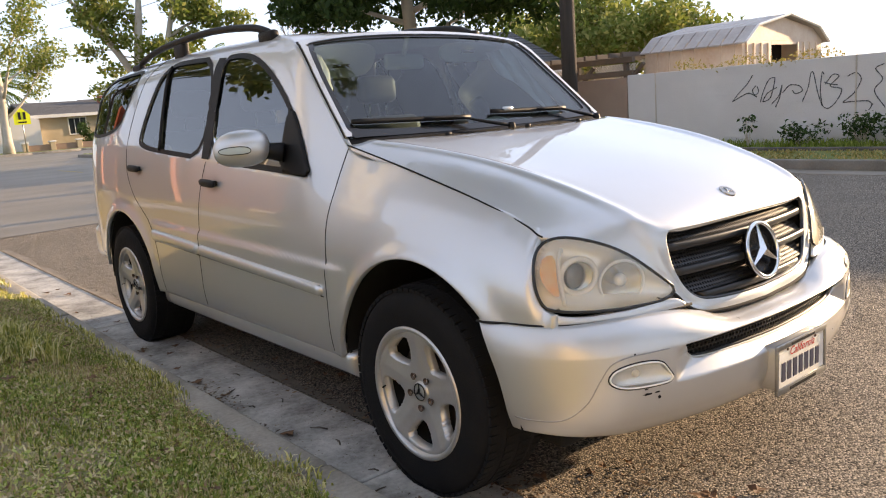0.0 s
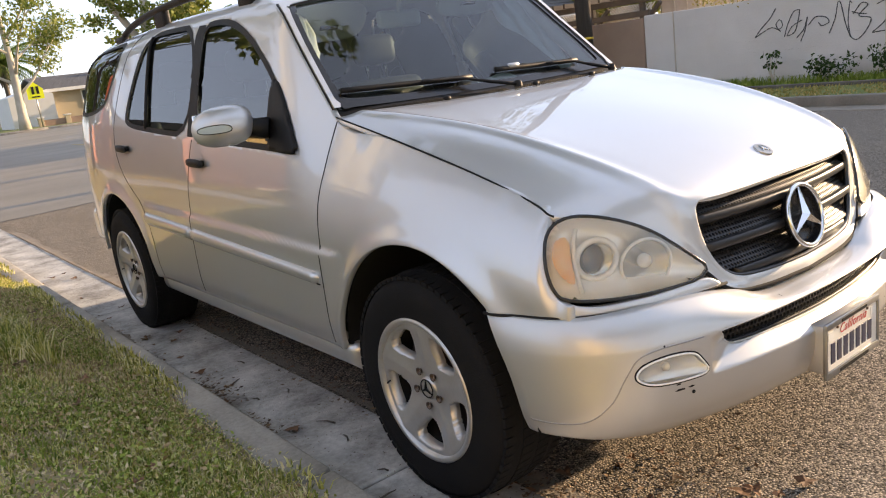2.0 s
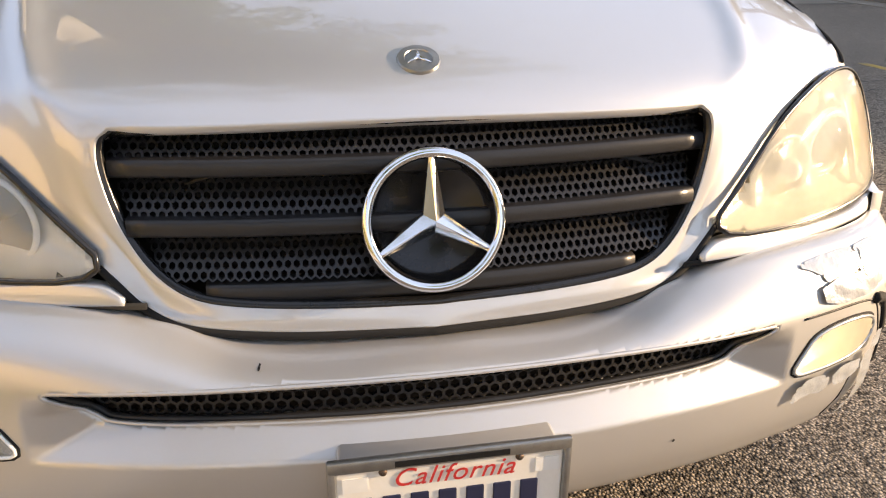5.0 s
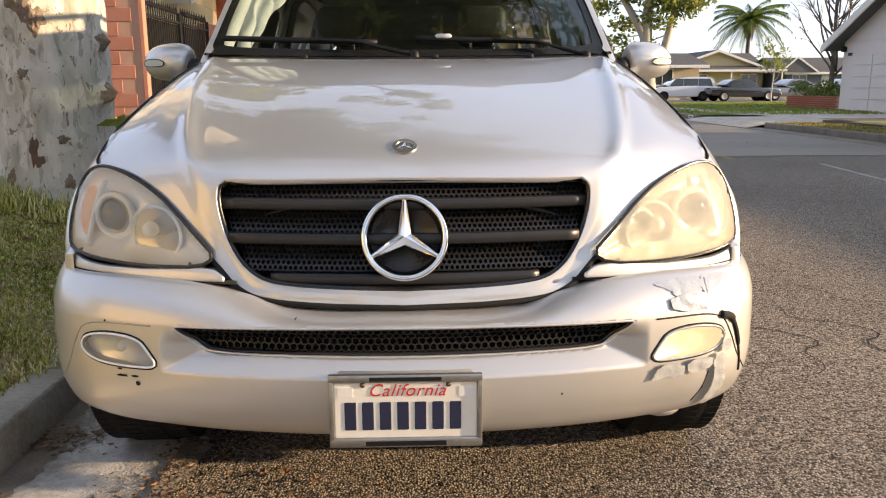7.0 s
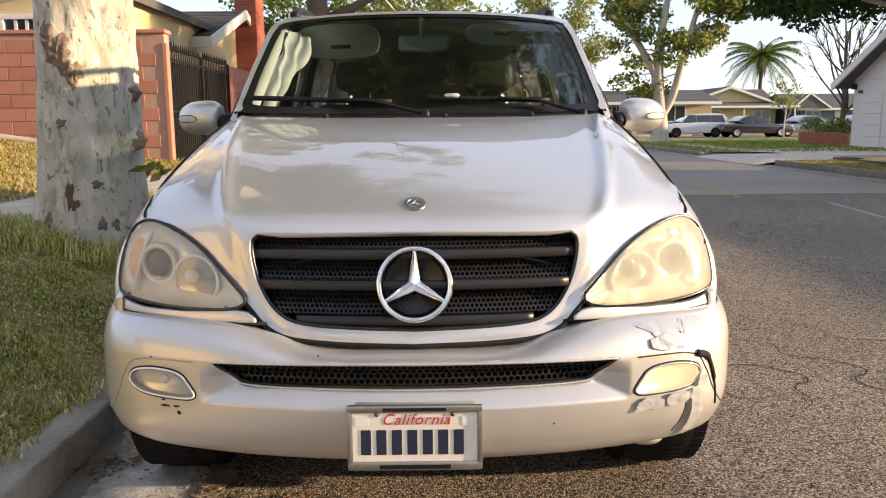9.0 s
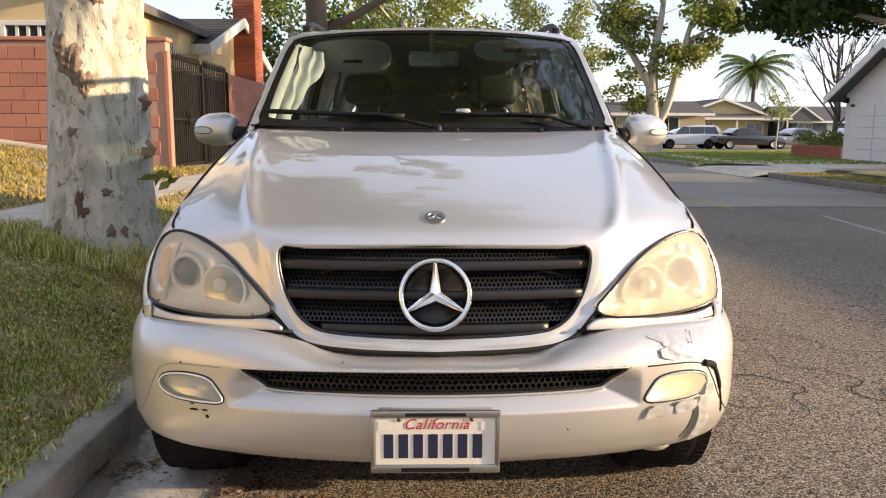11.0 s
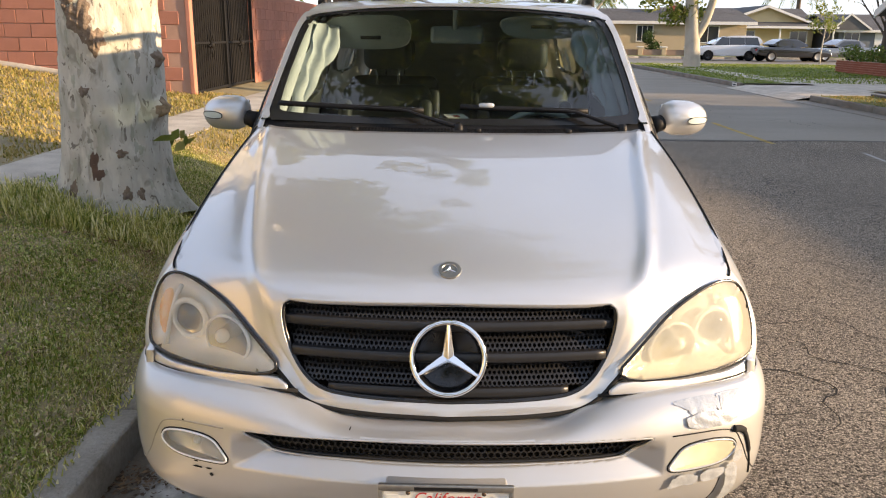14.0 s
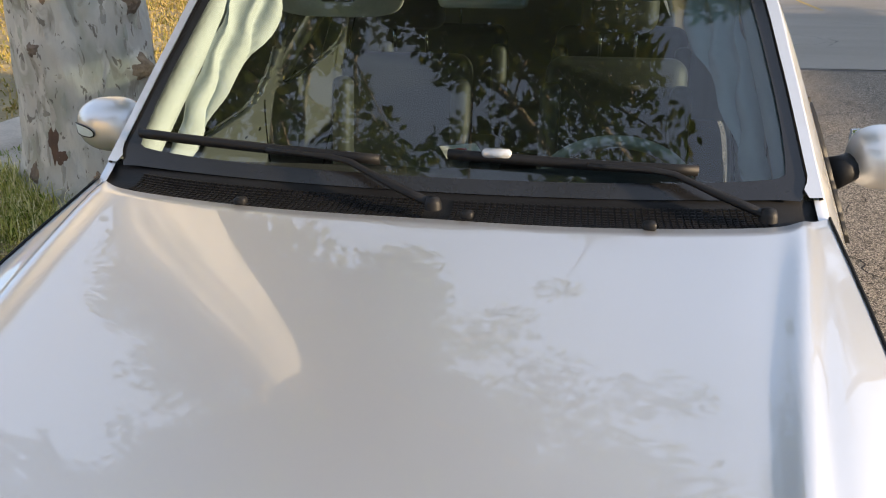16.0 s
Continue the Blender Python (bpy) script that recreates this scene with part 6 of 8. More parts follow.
    part("barrel", lathe([(0.001, -s * 0.02), (0.205, -s * 0.02), (0.207, s * 0.10)], 40, "x"), M["dark"], w, local=True)
    return w


for axle in (AXLE_F, AXLE_R):
    for s in (-1, 1):
        wheel(axle, s)

# cabin
part("cabin_floor", box((-0.78, 1.35, 0.42), (0.78, 4.5, 0.46), 0.01), M["int_dark"], car)
part("bulkhead", box((-0.80, 1.36, 0.42), (0.80, 1.40, 1.10), 0.01), M["int_dark"], car)
dsec = curve([(0, 1.345, 1.165), (1, 1.45, 1.150), (2, 1.58, 1.150), (3, 1.68, 1.120), (4, 1.70, 1.02), (5, 1.66, 0.80), (6, 1.62, 0.60)])
part("dashboard", grid(lambda u, v: (0.735 * u, dsec(v * 6)[..., 0] + 0.02 * np.cos(u * 3), dsec(v * 6)[..., 1] + (0.030 * np.exp(-((u - 0.5) / 0.25) ** 2) * np.exp(-((v - 0.45) / 0.15) ** 2))), np.linspace(-1, 1, 40), np.linspace(0, 1, 30), out=(0, 0, 1)), M["int_dark"], car, "dark dashboard")
sw = Matrix.Translation((0.37, 1.80, 1.045)) @ Matrix.Rotation(radians(-62), 4, "X")
part("steering_wheel", tube([sw @ Vector((0.188 * math.cos(a), 0.188 * math.sin(a), 0)) for a in np.linspace(0, 2 * math.pi, 48, endpoint=False)], 0.0155, 10, closed=True), M["int_grey"], car, "grey steering wheel")
hub = bmesh.new()
bmesh.ops.create_uvsphere(hub, u_segments=20, v_segments=12, radius=1, matrix=sw @ Matrix.Diagonal((0.075, 0.065, 0.035, 1)))
for a in (0, math.pi, -math.pi / 2):
    tube([sw @ Vector((0.05 * math.cos(a), 0.05 * math.sin(a), 0)), sw @ Vector((0.185 * math.cos(a), 0.185 * math.sin(a), 0))], 0.014, 6, bm=hub)
part("wheel_hub", hub, M["int_dark"], car)


def cushion(lo, hi, r=0.05, lean=0.0, pivot=(0, 0, 0)):
    b = box(lo, hi, r, seg=4)
    if lean:
        bmesh.ops.rotate(b, cent=pivot, matrix=Matrix.Rotation(radians(lean), 3, "X"), verts=b.verts)
    return b


for y, xs, hw in ((2.15, (-0.37, 0.37), 0.25), (3.05, (-0.40, 0.40), 0.30)):
    for x in xs:
        seat = part("seat", cushion((x - hw, y - 0.1, 0.62), (x + hw, y + 0.42, 0.78), 0.06), M["seat"], car, "dark leather seat")
        part("seat_back", cushion((x - hw + 0.01, y + 0.36, 0.74), (x + hw - 0.01, y + 0.50, 1.27), 0.06, -10, (x, y + 0.42, 0.74)), M["seat"], seat)
        for k in (-1, 1):
            part("side_bolster", cushion((x + k * (hw - 0.035) - 0.035, y + 0.30, 0.80), (x + k * (hw - 0.035) + 0.035, y + 0.42, 1.18), 0.03, -10, (x, y + 0.42, 0.74)), M["seat"], seat)
        hy = y + 0.42 + 0.10 + 0.05
        part("headrest", cushion((x - 0.13, hy - 0.05, 1.335), (x + 0.13, hy + 0.06, 1.50), 0.05), M["seat"], seat)
        for k in (-0.06, 0.06):
            part("headrest_post", tube([(x + k, hy, 1.24), (x + k, hy, 1.36)], 0.006, 8), M["chrome"], seat)
for s in (-1, 1):
    low = 1.455 if s < 0 else 1.508
    vis = prism(rounded([(0.19, low + 0.05), (0.235, low + 0.005), (0.40, low), (0.54, low + 0.008), (0.575, low + 0.05), (0.57, 1.59), (0.38, 1.605), (0.20, 1.60)], 2), 0.022, 1, 0, 0.006)
    lab = prism([(0.33, low + 0.045), (0.42, low + 0.045), (0.42, low + 0.060), (0.33, low + 0.060)], 0.001, 1, -0.0015)
    for b in (vis, lab):
        for q in b.verts:
            q.co = Vector((s * q.co.x, q.co.y + 1.87 + 0.60 * (1.60 - q.co.z), q.co.z))
        bmesh.ops.recalc_face_normals(b, faces=b.faces)
    v = part("sun_visor", vis, M["visor"], car, "pale sun visor folded up")
    part("visor_label", lab, M["int_dark"], v)
    # pale pillar trim and the cloth that hangs behind it
    part("pillar_trim", tube([[c * k + d for c, k, d in zip((float(q) for q in screen_fn(np.float64(s * 0.955), np.float64(t))), (1, 1, 1), (0, 0.05, -0.03))] for t in np.linspace(0.02, 0.97, 14)], 0.030, 8), M["drape"], car, "pale pillar trim")

    def drape(u, v):
        w = u * (0.25 + 0.75 * v) * (1 + 0.12 * np.sin(v * 11))
        x = 0.675 - 0.07 * v - 0.13 * w + 0.010 * np.sin(w * 17 + v * 5) + 0.006 * np.sin(v * 23 + w * 6)
        return s * x, 1.50 + 0.10 * w + 0.31 * v + 0.008 * np.sin(w * 21 + 2), 1.17 + 0.40 * v - 0.02 * w
    part("curtain", grid(drape, np.linspace(0, 1, 30), np.linspace(0, 1, 20)), M["drape"], car, "pale cloth hanging beside the pillar")
part("inner_mirror", cushion((-0.11, 1.935, 1.485), (0.125, 1.97, 1.560), 0.018), M["visor"], car, "pale inner mirror")
part("mirror_stalk", tube([(0, 1.94, 1.55), (0, 1.90, 1.64)], 0.012, 8), M["visor"], car)
part("headlining", grid(lambda u, y: tuple(c - d for c, d in zip(roof_fn(u * 0.97, y), (0, 0, 0.03))), np.linspace(-1, 1, 11), np.linspace(1.93, 4.5, 20)), M["visor"], car)

# ---- number plate, tape and marks on the car ----
plate_root = part("plate_bracket", box((-0.146, -0.022, 0.352), (0.146, 0.034, 0.494), 0.006, seg=2), M["bumper_paint"], car, "silver plate bracket")
plate = part("number_plate", box((-0.150, -0.0275, 0.350), (0.150, -0.0225, 0.492), 0.002), M["plate_white"], plate_root, "white number plate with red state name", smooth=False)
frm = bmesh.new()
for lo, hi in (((-0.161, -0.033, 0.340), (0.161, -0.021, 0.362)), ((-0.161, -0.033, 0.484), (0.161, -0.021, 0.503)), ((-0.161, -0.033, 0.355), (-0.150, -0.021, 0.490)), ((0.150, -0.033, 0.355), (0.161, -0.021, 0.490))):
    box(lo, hi, 0.004, frm, 2)
frame_ob = part("plate_frame", frm, M["pewter"], plate_root, "pewter plate frame", smooth=True, sharp=40)
for z0, z1, x0, x1 in ((0.489, 0.497, -0.075, 0.075), (0.345, 0.355, -0.085, 0.085)):
    part("frame_bar", box((x0, -0.0345, z0), (x1, -0.0328, z1), 0), M["black_plastic"], frame_ob, "dark bar in place of small writing", smooth=False)
for k in range(7):
    x = -0.1285 + k * 0.0368
    part("plate_bar", box((x, -0.0288, 0.379), (x + 0.024, -0.0272, 0.441), 0.0015), M["plate_blue"], plate, "dark blue bar", smooth=False)
for x in (-0.09, 0.09):
    part("plate_screw", lathe([(0.001, -0.031), (0.005, -0.030), (0.006, -0.027)], 12, "y", (x, 0, 0.479)), M["brake"], plate)
for x0 in (-0.142, 0.112):
    part("plate_sticker", box((x0, -0.0286, 0.452), (x0 + 0.032, -0.0272, 0.474), 0), M["paper"], plate, smooth=False)
txt = bpy.data.curves.new("state_name", "FONT")
txt.body, txt.size, txt.shear, txt.align_x, txt.extrude, txt.space_character = "California", 0.038, 0.35, "CENTER", 0.0003, 1.08
txt.materials.append(M["plate_red"])
to = new("state_name", txt)
to.parent = plate
to.matrix_basis = Matrix.Translation((0.002, -0.0284, 0.4545)) @ Matrix.Rotation(radians(90), 4, "X")


def tape_patch(outline, seed, off=0.004):
    r = random.Random(seed)
    o = rounded(outline, 1)
    lo, hi = o.min(0), o.max(0)
    A, B = np.meshgrid(np.arange(lo[0] - 0.006, hi[0] + 0.01, 0.005), np.arange(lo[1] - 0.006, hi[1] + 0.01, 0.005), indexing="ij")
    k1, k2, k3 = (r.uniform(60, 140) for _ in range(3))
    fn = lambda a, b: bumper_fn(a, b, off + 0.0010 * np.sin(a * k1 + b * k2) * np.sin(b * k3 - a * 40))
    return sheet(fn, A, B, only=o, cell=0.005, out=(0, -1, 0))


for i, o in enumerate(([(0.565, 0.652), (0.60, 0.657), (0.66, 0.660), (0.70, 0.658), (0.70, 0.635), (0.66, 0.625), (0.615, 0.622), (0.60, 0.640)],
                       [(0.675, 0.659), (0.77, 0.660), (0.79, 0.650), (0.72, 0.632), (0.69, 0.620)],
                       [(0.595, 0.630), (0.745, 0.626), (0.742, 0.592), (0.60, 0.590)],
                       [(0.700, 0.655), (0.715, 0.655), (0.725, 0.612), (0.690, 0.615)],
                       [(0.565, 0.476), (0.632, 0.474), (0.628, 0.440), (0.585, 0.446), (0.548, 0.436)],
                       [(0.634, 0.477), (0.690, 0.480), (0.712, 0.470), (0.700, 0.452), (0.640, 0.442)],
                       [(0.700, 0.480), (0.742, 0.486), (0.752, 0.400), (0.722, 0.352), (0.690, 0.352), (0.714, 0.420)],
                       [(0.728, 0.512), (0.752, 0.516), (0.758, 0.486), (0.724, 0.482)])):
    part("tape_strip", tape_patch(o, i, 0.003 + 0.0012 * i), M["tape"], bumper, "wrinkled grey duct tape")
gapc = curve([(0, 0.728, 0.572), (1, 0.762, 0.560), (2, 0.785, 0.520), (3, 0.80, 0.47), (4, 0.812, 0.415)])
part("bumper_split", tube([tuple(float(c) for c in bumper_fn(np.float64(a), np.float64(z), 0.0)) for a, z in gapc(np.linspace(0, 4, 24))], [0.010] * 8 + [0.007] * 8 + [0.004] * 8, 6), M["dark"], bumper, "open split in the bumper skin")
part("bumper_split", tube([tuple(float(c) for c in bumper_fn(np.float64(a), np.float64(z), 0.0)) for a, z in ((0.700, 0.440), (0.690, 0.40), (0.672, 0.365))], 0.002, 5), M["dark"], bumper)
rs = random.Random(3)
for a, z, w, h in ((-0.635, 0.461, 0.016, 0.004), (-0.605, 0.462, 0.010, 0.003), (-0.600, 0.446, 0.006, 0.006), (-0.67, 0.583, 0.003, 0.004), (0.045, 0.607, 0.003, 0.003), (0.34, 0.43, 0.003, 0.003), (-0.24, 0.60, 0.002, 0.002), (-0.64, 0.476, 0.008, 0.003)):
    n = 9
    o = np.array([(a + w * math.cos(2 * math.pi * k / n) * rs.uniform(0.6, 1.1), z + h * math.sin(2 * math.pi * k / n) * rs.uniform(0.6, 1.1)) for k in range(n)])
    b = bmesh.new()
    b.faces.new([b.verts.new([float(c) for c in bumper_fn(np.float64(u), np.float64(v), 0.0012)]) for u, v in o])
    part("paint_chip", b, M["black_plastic"], bumper, "dark paint chip", smooth=False)
for x in (-0.50, -0.20, 0.36, 0.62):
    lump = bmesh.new()
    bmesh.ops.create_uvsphere(lump, u_segments=20, v_segments=10, radius=1, matrix=Matrix.Translation((x, 0.17 + 0.12 * abs(x), 0.312)) @ Matrix.Diagonal((0.055, 0.05, 0.026, 1)))
    part("air_lip", lump, M["bumper_paint"], bumper)
# card and tag under the windscreen
part("dash_card", box((-0.045, -0.03, 0), (0.045, 0.03, 0.001), 0, m=Matrix.Translation((0.01, 1.62, 1.196)) @ Matrix.Rotation(0.5, 4, "Z") @ Matrix.Rotation(0.25, 4, "X")), M["paper"], car, "white card on the dashboard", smooth=False)
part("dash_card_print", box((-0.012, -0.008, 0.001), (0.014, 0.012, 0.0018), 0, m=Matrix.Translation((0.01, 1.62, 1.196)) @ Matrix.Rotation(0.5, 4, "Z") @ Matrix.Rotation(0.25, 4, "X")), M["plate_red"], car, smooth=False)
p = screen_fn(np.float64(0.17), np.float64(0.115))
part("wiper_clip", box((float(p[0]) - 0.03, float(p[1]) - 0.024, float(p[2]) + 0.008), (float(p[0]) + 0.03, float(p[1]) - 0.004, float(p[2]) + 0.028), 0.006), M["tape"], car, "pale clip on the wiper blade")

# ---- fallen leaves ----
rl = random.Random(12)
spots = [(rl.uniform(-0.75, -0.05), rl.uniform(0.02, 0.75)) for _ in range(20)] + [(rl.uniform(-1.13, -0.75), rl.uniform(0.6, 6)) for _ in range(26)] + [(rl.uniform(-2.5, -1.35), rl.uniform(-0.8, 4)) for _ in range(40)] + [(rl.uniform(-0.7, 0.6), rl.uniform(1.0, 3.5)) for _ in range(40)]
leafmesh = []
for k in range(4):
    b = bmesh.new()
    n = 9
    w = 0.017 + 0.006 * k
    c = b.verts.new((0, 0, 0.006))
    ring = [b.verts.new((w * (1.7 if q % 3 == 0 else 0.8) * math.cos(2 * math.pi * q / n), w * (1.3 if q % 3 == 0 else 0.75) * math.sin(2 * math.pi * q / n), rl.uniform(0, 0.018))) for q in range(n)]
    for q in range(n):
        b.faces.new((c, ring[q], ring[(q + 1) % n]))
    me = bpy.data.meshes.new("fallen_leaf")
    b.to_mesh(me)
    b.free()
    me.materials.append(M["leaf_dry"])
    leafmesh.append(me)
for x, y in spots:
    z = 0.014 if x > -1.16 else float(lawn_z(x, y)) + 0.02
    ob = new("fallen_leaf", leafmesh[rl.randrange(4)])
    ob.matrix_basis = Matrix.Translation((x, y, z if x < -0.71 else 0.004)) @ Matrix.Rotation(rl.uniform(0, 6), 4, "Z") @ Matrix.Diagonal((*[rl.uniform(0.4, 0.9)] * 2, 1, 1))
    tagged(ob, "dry brown leaf fallen on the ground", "leaf", "fallen leaves")

# ---- silt, litter and twigs in the gutter ----
M["silt"] = material("gutter_silt", (0.15, 0.125, 0.10), 0.95, 0, (0.26, 0.225, 0.185), 9, 0.9, 90, bump=0.7, bump_scale=80)
rg = np.random.default_rng(41)


def silt_strip(name, x_edge, side, y0, y1, width, label):
    """A thin drift of silt with a wandering edge."""
    def fn(u, v):
        w = width * (0.50 + 0.30 * np.sin(v * 1.3) * np.sin(v * 2.7 + 1) + 0.10 * np.sin(v * 9 + 2 * np.sin(v * 2)) + 0.06 * np.sin(v * 41) + 0.05 * np.sin(v * 97))
        return x_edge + side * np.maximum(w, 0.012) * u, v, 0.0135 + 0.006 * (1 - u) ** 2
    structure(part(name, grid(fn, np.linspace(0, 1, 5), np.linspace(y0, y1, int((y1 - y0) * 40)), out=(0, 0, 1)), M["silt"], None), label, "silt")


silt_strip("silt_kerb", -1.156, 1, -1.5, 9, 0.15, "dark silt along the kerb foot")
silt_strip("silt_road_edge", -0.70, 1, -1.5, 9, 0.12, "dark silt along the edge of the asphalt")


def litter(name, n, place, size, mat, label):
    """Many small curled scraps as one object."""
    x, y, z = place(n)
    a, l = rg.uniform(0, 6.283, n), size * rg.uniform(0.3, 1.3, n)
    w = l * rg.uniform(0.25, 0.7, n)
    dx, dy = np.cos(a), np.sin(a)
    up = l * rg.uniform(0.0, 0.5, (3, n))
    v = np.stack([np.stack([x - dx * l, y - dy * l, z + up[0]], 1), np.stack([x - dy * w, y + dx * w, z + 0.001 + 0 * x], 1), np.stack([x + dx * l, y + dy * l, z + up[1]], 1), np.stack([x + dy * w, y - dx * w, z + up[2]], 1)], 1).reshape(-1, 3)
    me = bpy.data.meshes.new(name)
    me.from_pydata(v.tolist(), [], (np.arange(n)[:, None] * 4 + [[0, 1, 2]]).tolist() + (np.arange(n)[:, None] * 4 + [[0, 2, 3]]).tolist())
    me.materials.append(mat)
    tagged(new(name, me), label, "litter", "", "stuff")


def piles(n):
    c = np.array([(-1.08, 0.72, 0.07, 0.05), (-1.10, 1.75, 0.05, 0.10), (-1.05, 2.3, 0.05, 0.12), (-0.66, 1.5, 0.05, 0.5), (-0.62, 2.6, 0.06, 0.5), (-0.66, 3.4, 0.05, 0.3), (-0.75, 0.12, 0.10, 0.12), (-0.45, 0.30, 0.20, 0.12), (-1.1, 3.6, 0.04, 0.4), (-0.68, 0.6, 0.04, 0.25)])
    i = rg.integers(0, len(c), n)
    return np.clip(c[i, 0] + rg.normal(0, 1, n) * c[i, 2], -1.15, 0.4), c[i, 1] + rg.normal(0, 1, n) * c[i, 3], 0.014 + rg.uniform(0, 0.012, n)


litter("leaf_litter", 2600, piles, 0.011, M["litter"], "brown leaf litter swept into the gutter")
litter("gutter_crumbs", 2600, lambda n: (rg.uniform(-1.15, -0.70, n), rg.uniform(-1.2, 7, n), 0.0135 + 0 * rg.uniform(0, 1, n)), 0.0038, M["litter"], "dark crumbs scattered over the gutter")
litter("lawn_litter", 500, lambda n: (lambda x, y: (x, y, lawn_z(x, y) + 0.035))(rg.uniform(-2.6, -1.3, n), rg.uniform(-1.2, 5, n)), 0.010, M["straw"], "dry scraps on the verge")
for k in range(12):
    x, y, a, l = rg.uniform(-1.08, -0.78), rg.uniform(0.9, 2.6), rg.uniform(0, 3.1), rg.uniform(0.03, 0.09)
    tw = thing("twig", (x, y, 0.013), "thin dark twig lying in the gutter", "twig", "twigs in the gutter")
    part("stick", tube([(x, y, 0.017), (x + 0.5 * l * math.cos(a) + 0.006, y + 0.5 * l * math.sin(a), 0.019), (x + l * math.cos(a), y + l * math.sin(a), 0.016)], [0.0035, 0.003, 0.0015], 5), M["old_wood"], tw)

# ---- walls, houses and things along the street ----
def piece_rows(parent, name, size, origin, along, n_cols, n_rows, mat, gap=0.010, depth=0.02, skip=None, jitter=0.0015, seed=5):
    """A running bond of blocks with one shared mesh: size (length, height); along: unit vector of the wall; blocks stand proud along the wall's outward side."""
    L, H = size
    along = Vector(along)
    outw = Vector((along.y, -along.x, 0))
    b = bmesh.new()
    box((0, -depth, 0), (L - gap, 0.0, H - gap), 0.005, b)
    rot = Matrix(((along.x, -outw.x, 0, 0), (along.y, -outw.y, 0, 0), (0, 0, 1, 0), (0, 0, 0, 1)))
    bmesh.ops.transform(b, matrix=rot, verts=b.verts)
    me = bpy.data.meshes.new(name)
    b.to_mesh(me)
    b.free()
    me.materials.append(mat)
    rnd = random.Random(seed)
    inv = WORLD[parent].inverted() if parent in WORLD else Matrix.Identity(4)
    for r in range(n_rows):
        for c in range(n_cols):
            at = Vector(origin) + along * (L * (c + (0.5 if r % 2 else 0))) + Vector((0, 0, r * H)) + outw * rnd.uniform(0, jitter * 2)
            if skip and skip(at):
                continue
            ob = new(name, me)
            ob.location = at
            ob.parent = parent
            ob.matrix_parent_inverse = inv


def wall_solid(name, lo, hi, mat, label, category="wall", bevel=0.01):
    ob = part(name, box(lo, hi, bevel), mat, None, smooth=False)
    return structure(ob, label, category)


# pink block wall across the slope, its end by the gate, and the plain wall beyond
wall_w = wall_solid("wall_west", (-13, 10.32, 0.3), (-3.98, 10.52, 2.50), M["mortar"], "pink concrete block wall with pale joints")
wall_w2 = wall_solid("wall_west_return", (-4.18, 14.05, 0.2), (-3.98, 36, 2.28), M["block"], "plain pink block wall, partly shaded by leaves")
wall_cap = bmesh.new()
box((-13, 10.28, 2.50), (-3.95, 10.56, 2.56), 0.01, wall_cap)
structure(part("wall_coping", wall_cap, M["block"], None, smooth=False), "pink coping on the block wall", "trim")
wall_solid("gate_post", (-4.02, 10.30, 0.3), (-3.95, 10.44, 2.36), M["block"], "narrow pink block pier beside the gate", "post")
retaining = bmesh.new()
tube([(x, 10.25, float(lawn_z(x, 10.2)) + 0.03) for x in np.linspace(-12, -5.0, 9)], 0.06, 8, bm=retaining)
structure(part("wall_footing", retaining, M["concrete"], None), "rough footing along the wall", "trim")


def iron_gate():
    g = thing("iron_gate", (-4.0, 12.2, 0.5), "black wrought-iron double gate with spear tops, closed", "gate")
    for k, (y0, y1) in enumerate(((10.48, 12.2), (12.24, 13.98))):
        for z in (0.62, 1.35, 2.14):
            part("gate_rail", box((-4.02, y0, z - 0.02), (-3.98, y1, z + 0.02), 0.004), M["iron"], g, smooth=False)
        for y in (y0, y1):
            part("gate_stile", box((-4.03, y - 0.025, 0.52), (-3.97, y + 0.025, 2.30), 0.004), M["iron"], g, smooth=False)
        n = 15
        for i in range(n):
            y = y0 + (y1 - y0) * (i + 1) / (n + 1)
            b = tube([(-4.0, y, 0.58), (-4.0, y, 2.27)], 0.010, 6)
            tube([(-4.0, y, 2.27), (-4.0, y, 2.30), (-4.0, y, 2.41)], [0.011, 0.024, 0.002], 6, bm=b)
            part("gate_bar", b, M["iron"], g, smooth=False)
        ym = (y0 + y1) / 2
        orn = bmesh.new()
        fronds = []
        bmesh.ops.create_uvsphere(orn, u_segments=12, v_segments=8, radius=0.06, matrix=Matrix.Translation((-3.975, ym, 1.32)))
        for a in range(8):
            c, s_ = math.cos(a * math.pi / 4), math.sin(a * math.pi / 4)
            fronds.append(tube([(-3.975, ym + 0.03 * c, 1.32 + 0.03 * s_), (-3.965, ym + 0.13 * c - 0.03 * s_, 1.32 + 0.17 * s_ + 0.03 * c), (-3.975, ym + 0.17 * c, 1.32 + 0.24 * s_)], [0.012, 0.012, 0.003], 6))
        boss = part("gate_ornament", orn, M["iron"], g, "cast leaf ornament")
        for f in fronds:
            part("ornament_leaf", f, M["iron"], boss)
    part("gate_sheet", box((-4.07, 10.48, 0.58), (-4.06, 13.98, 2.12), 0), M["iron"], g, "dark sheet behind the bars", smooth=False)


iron_gate()


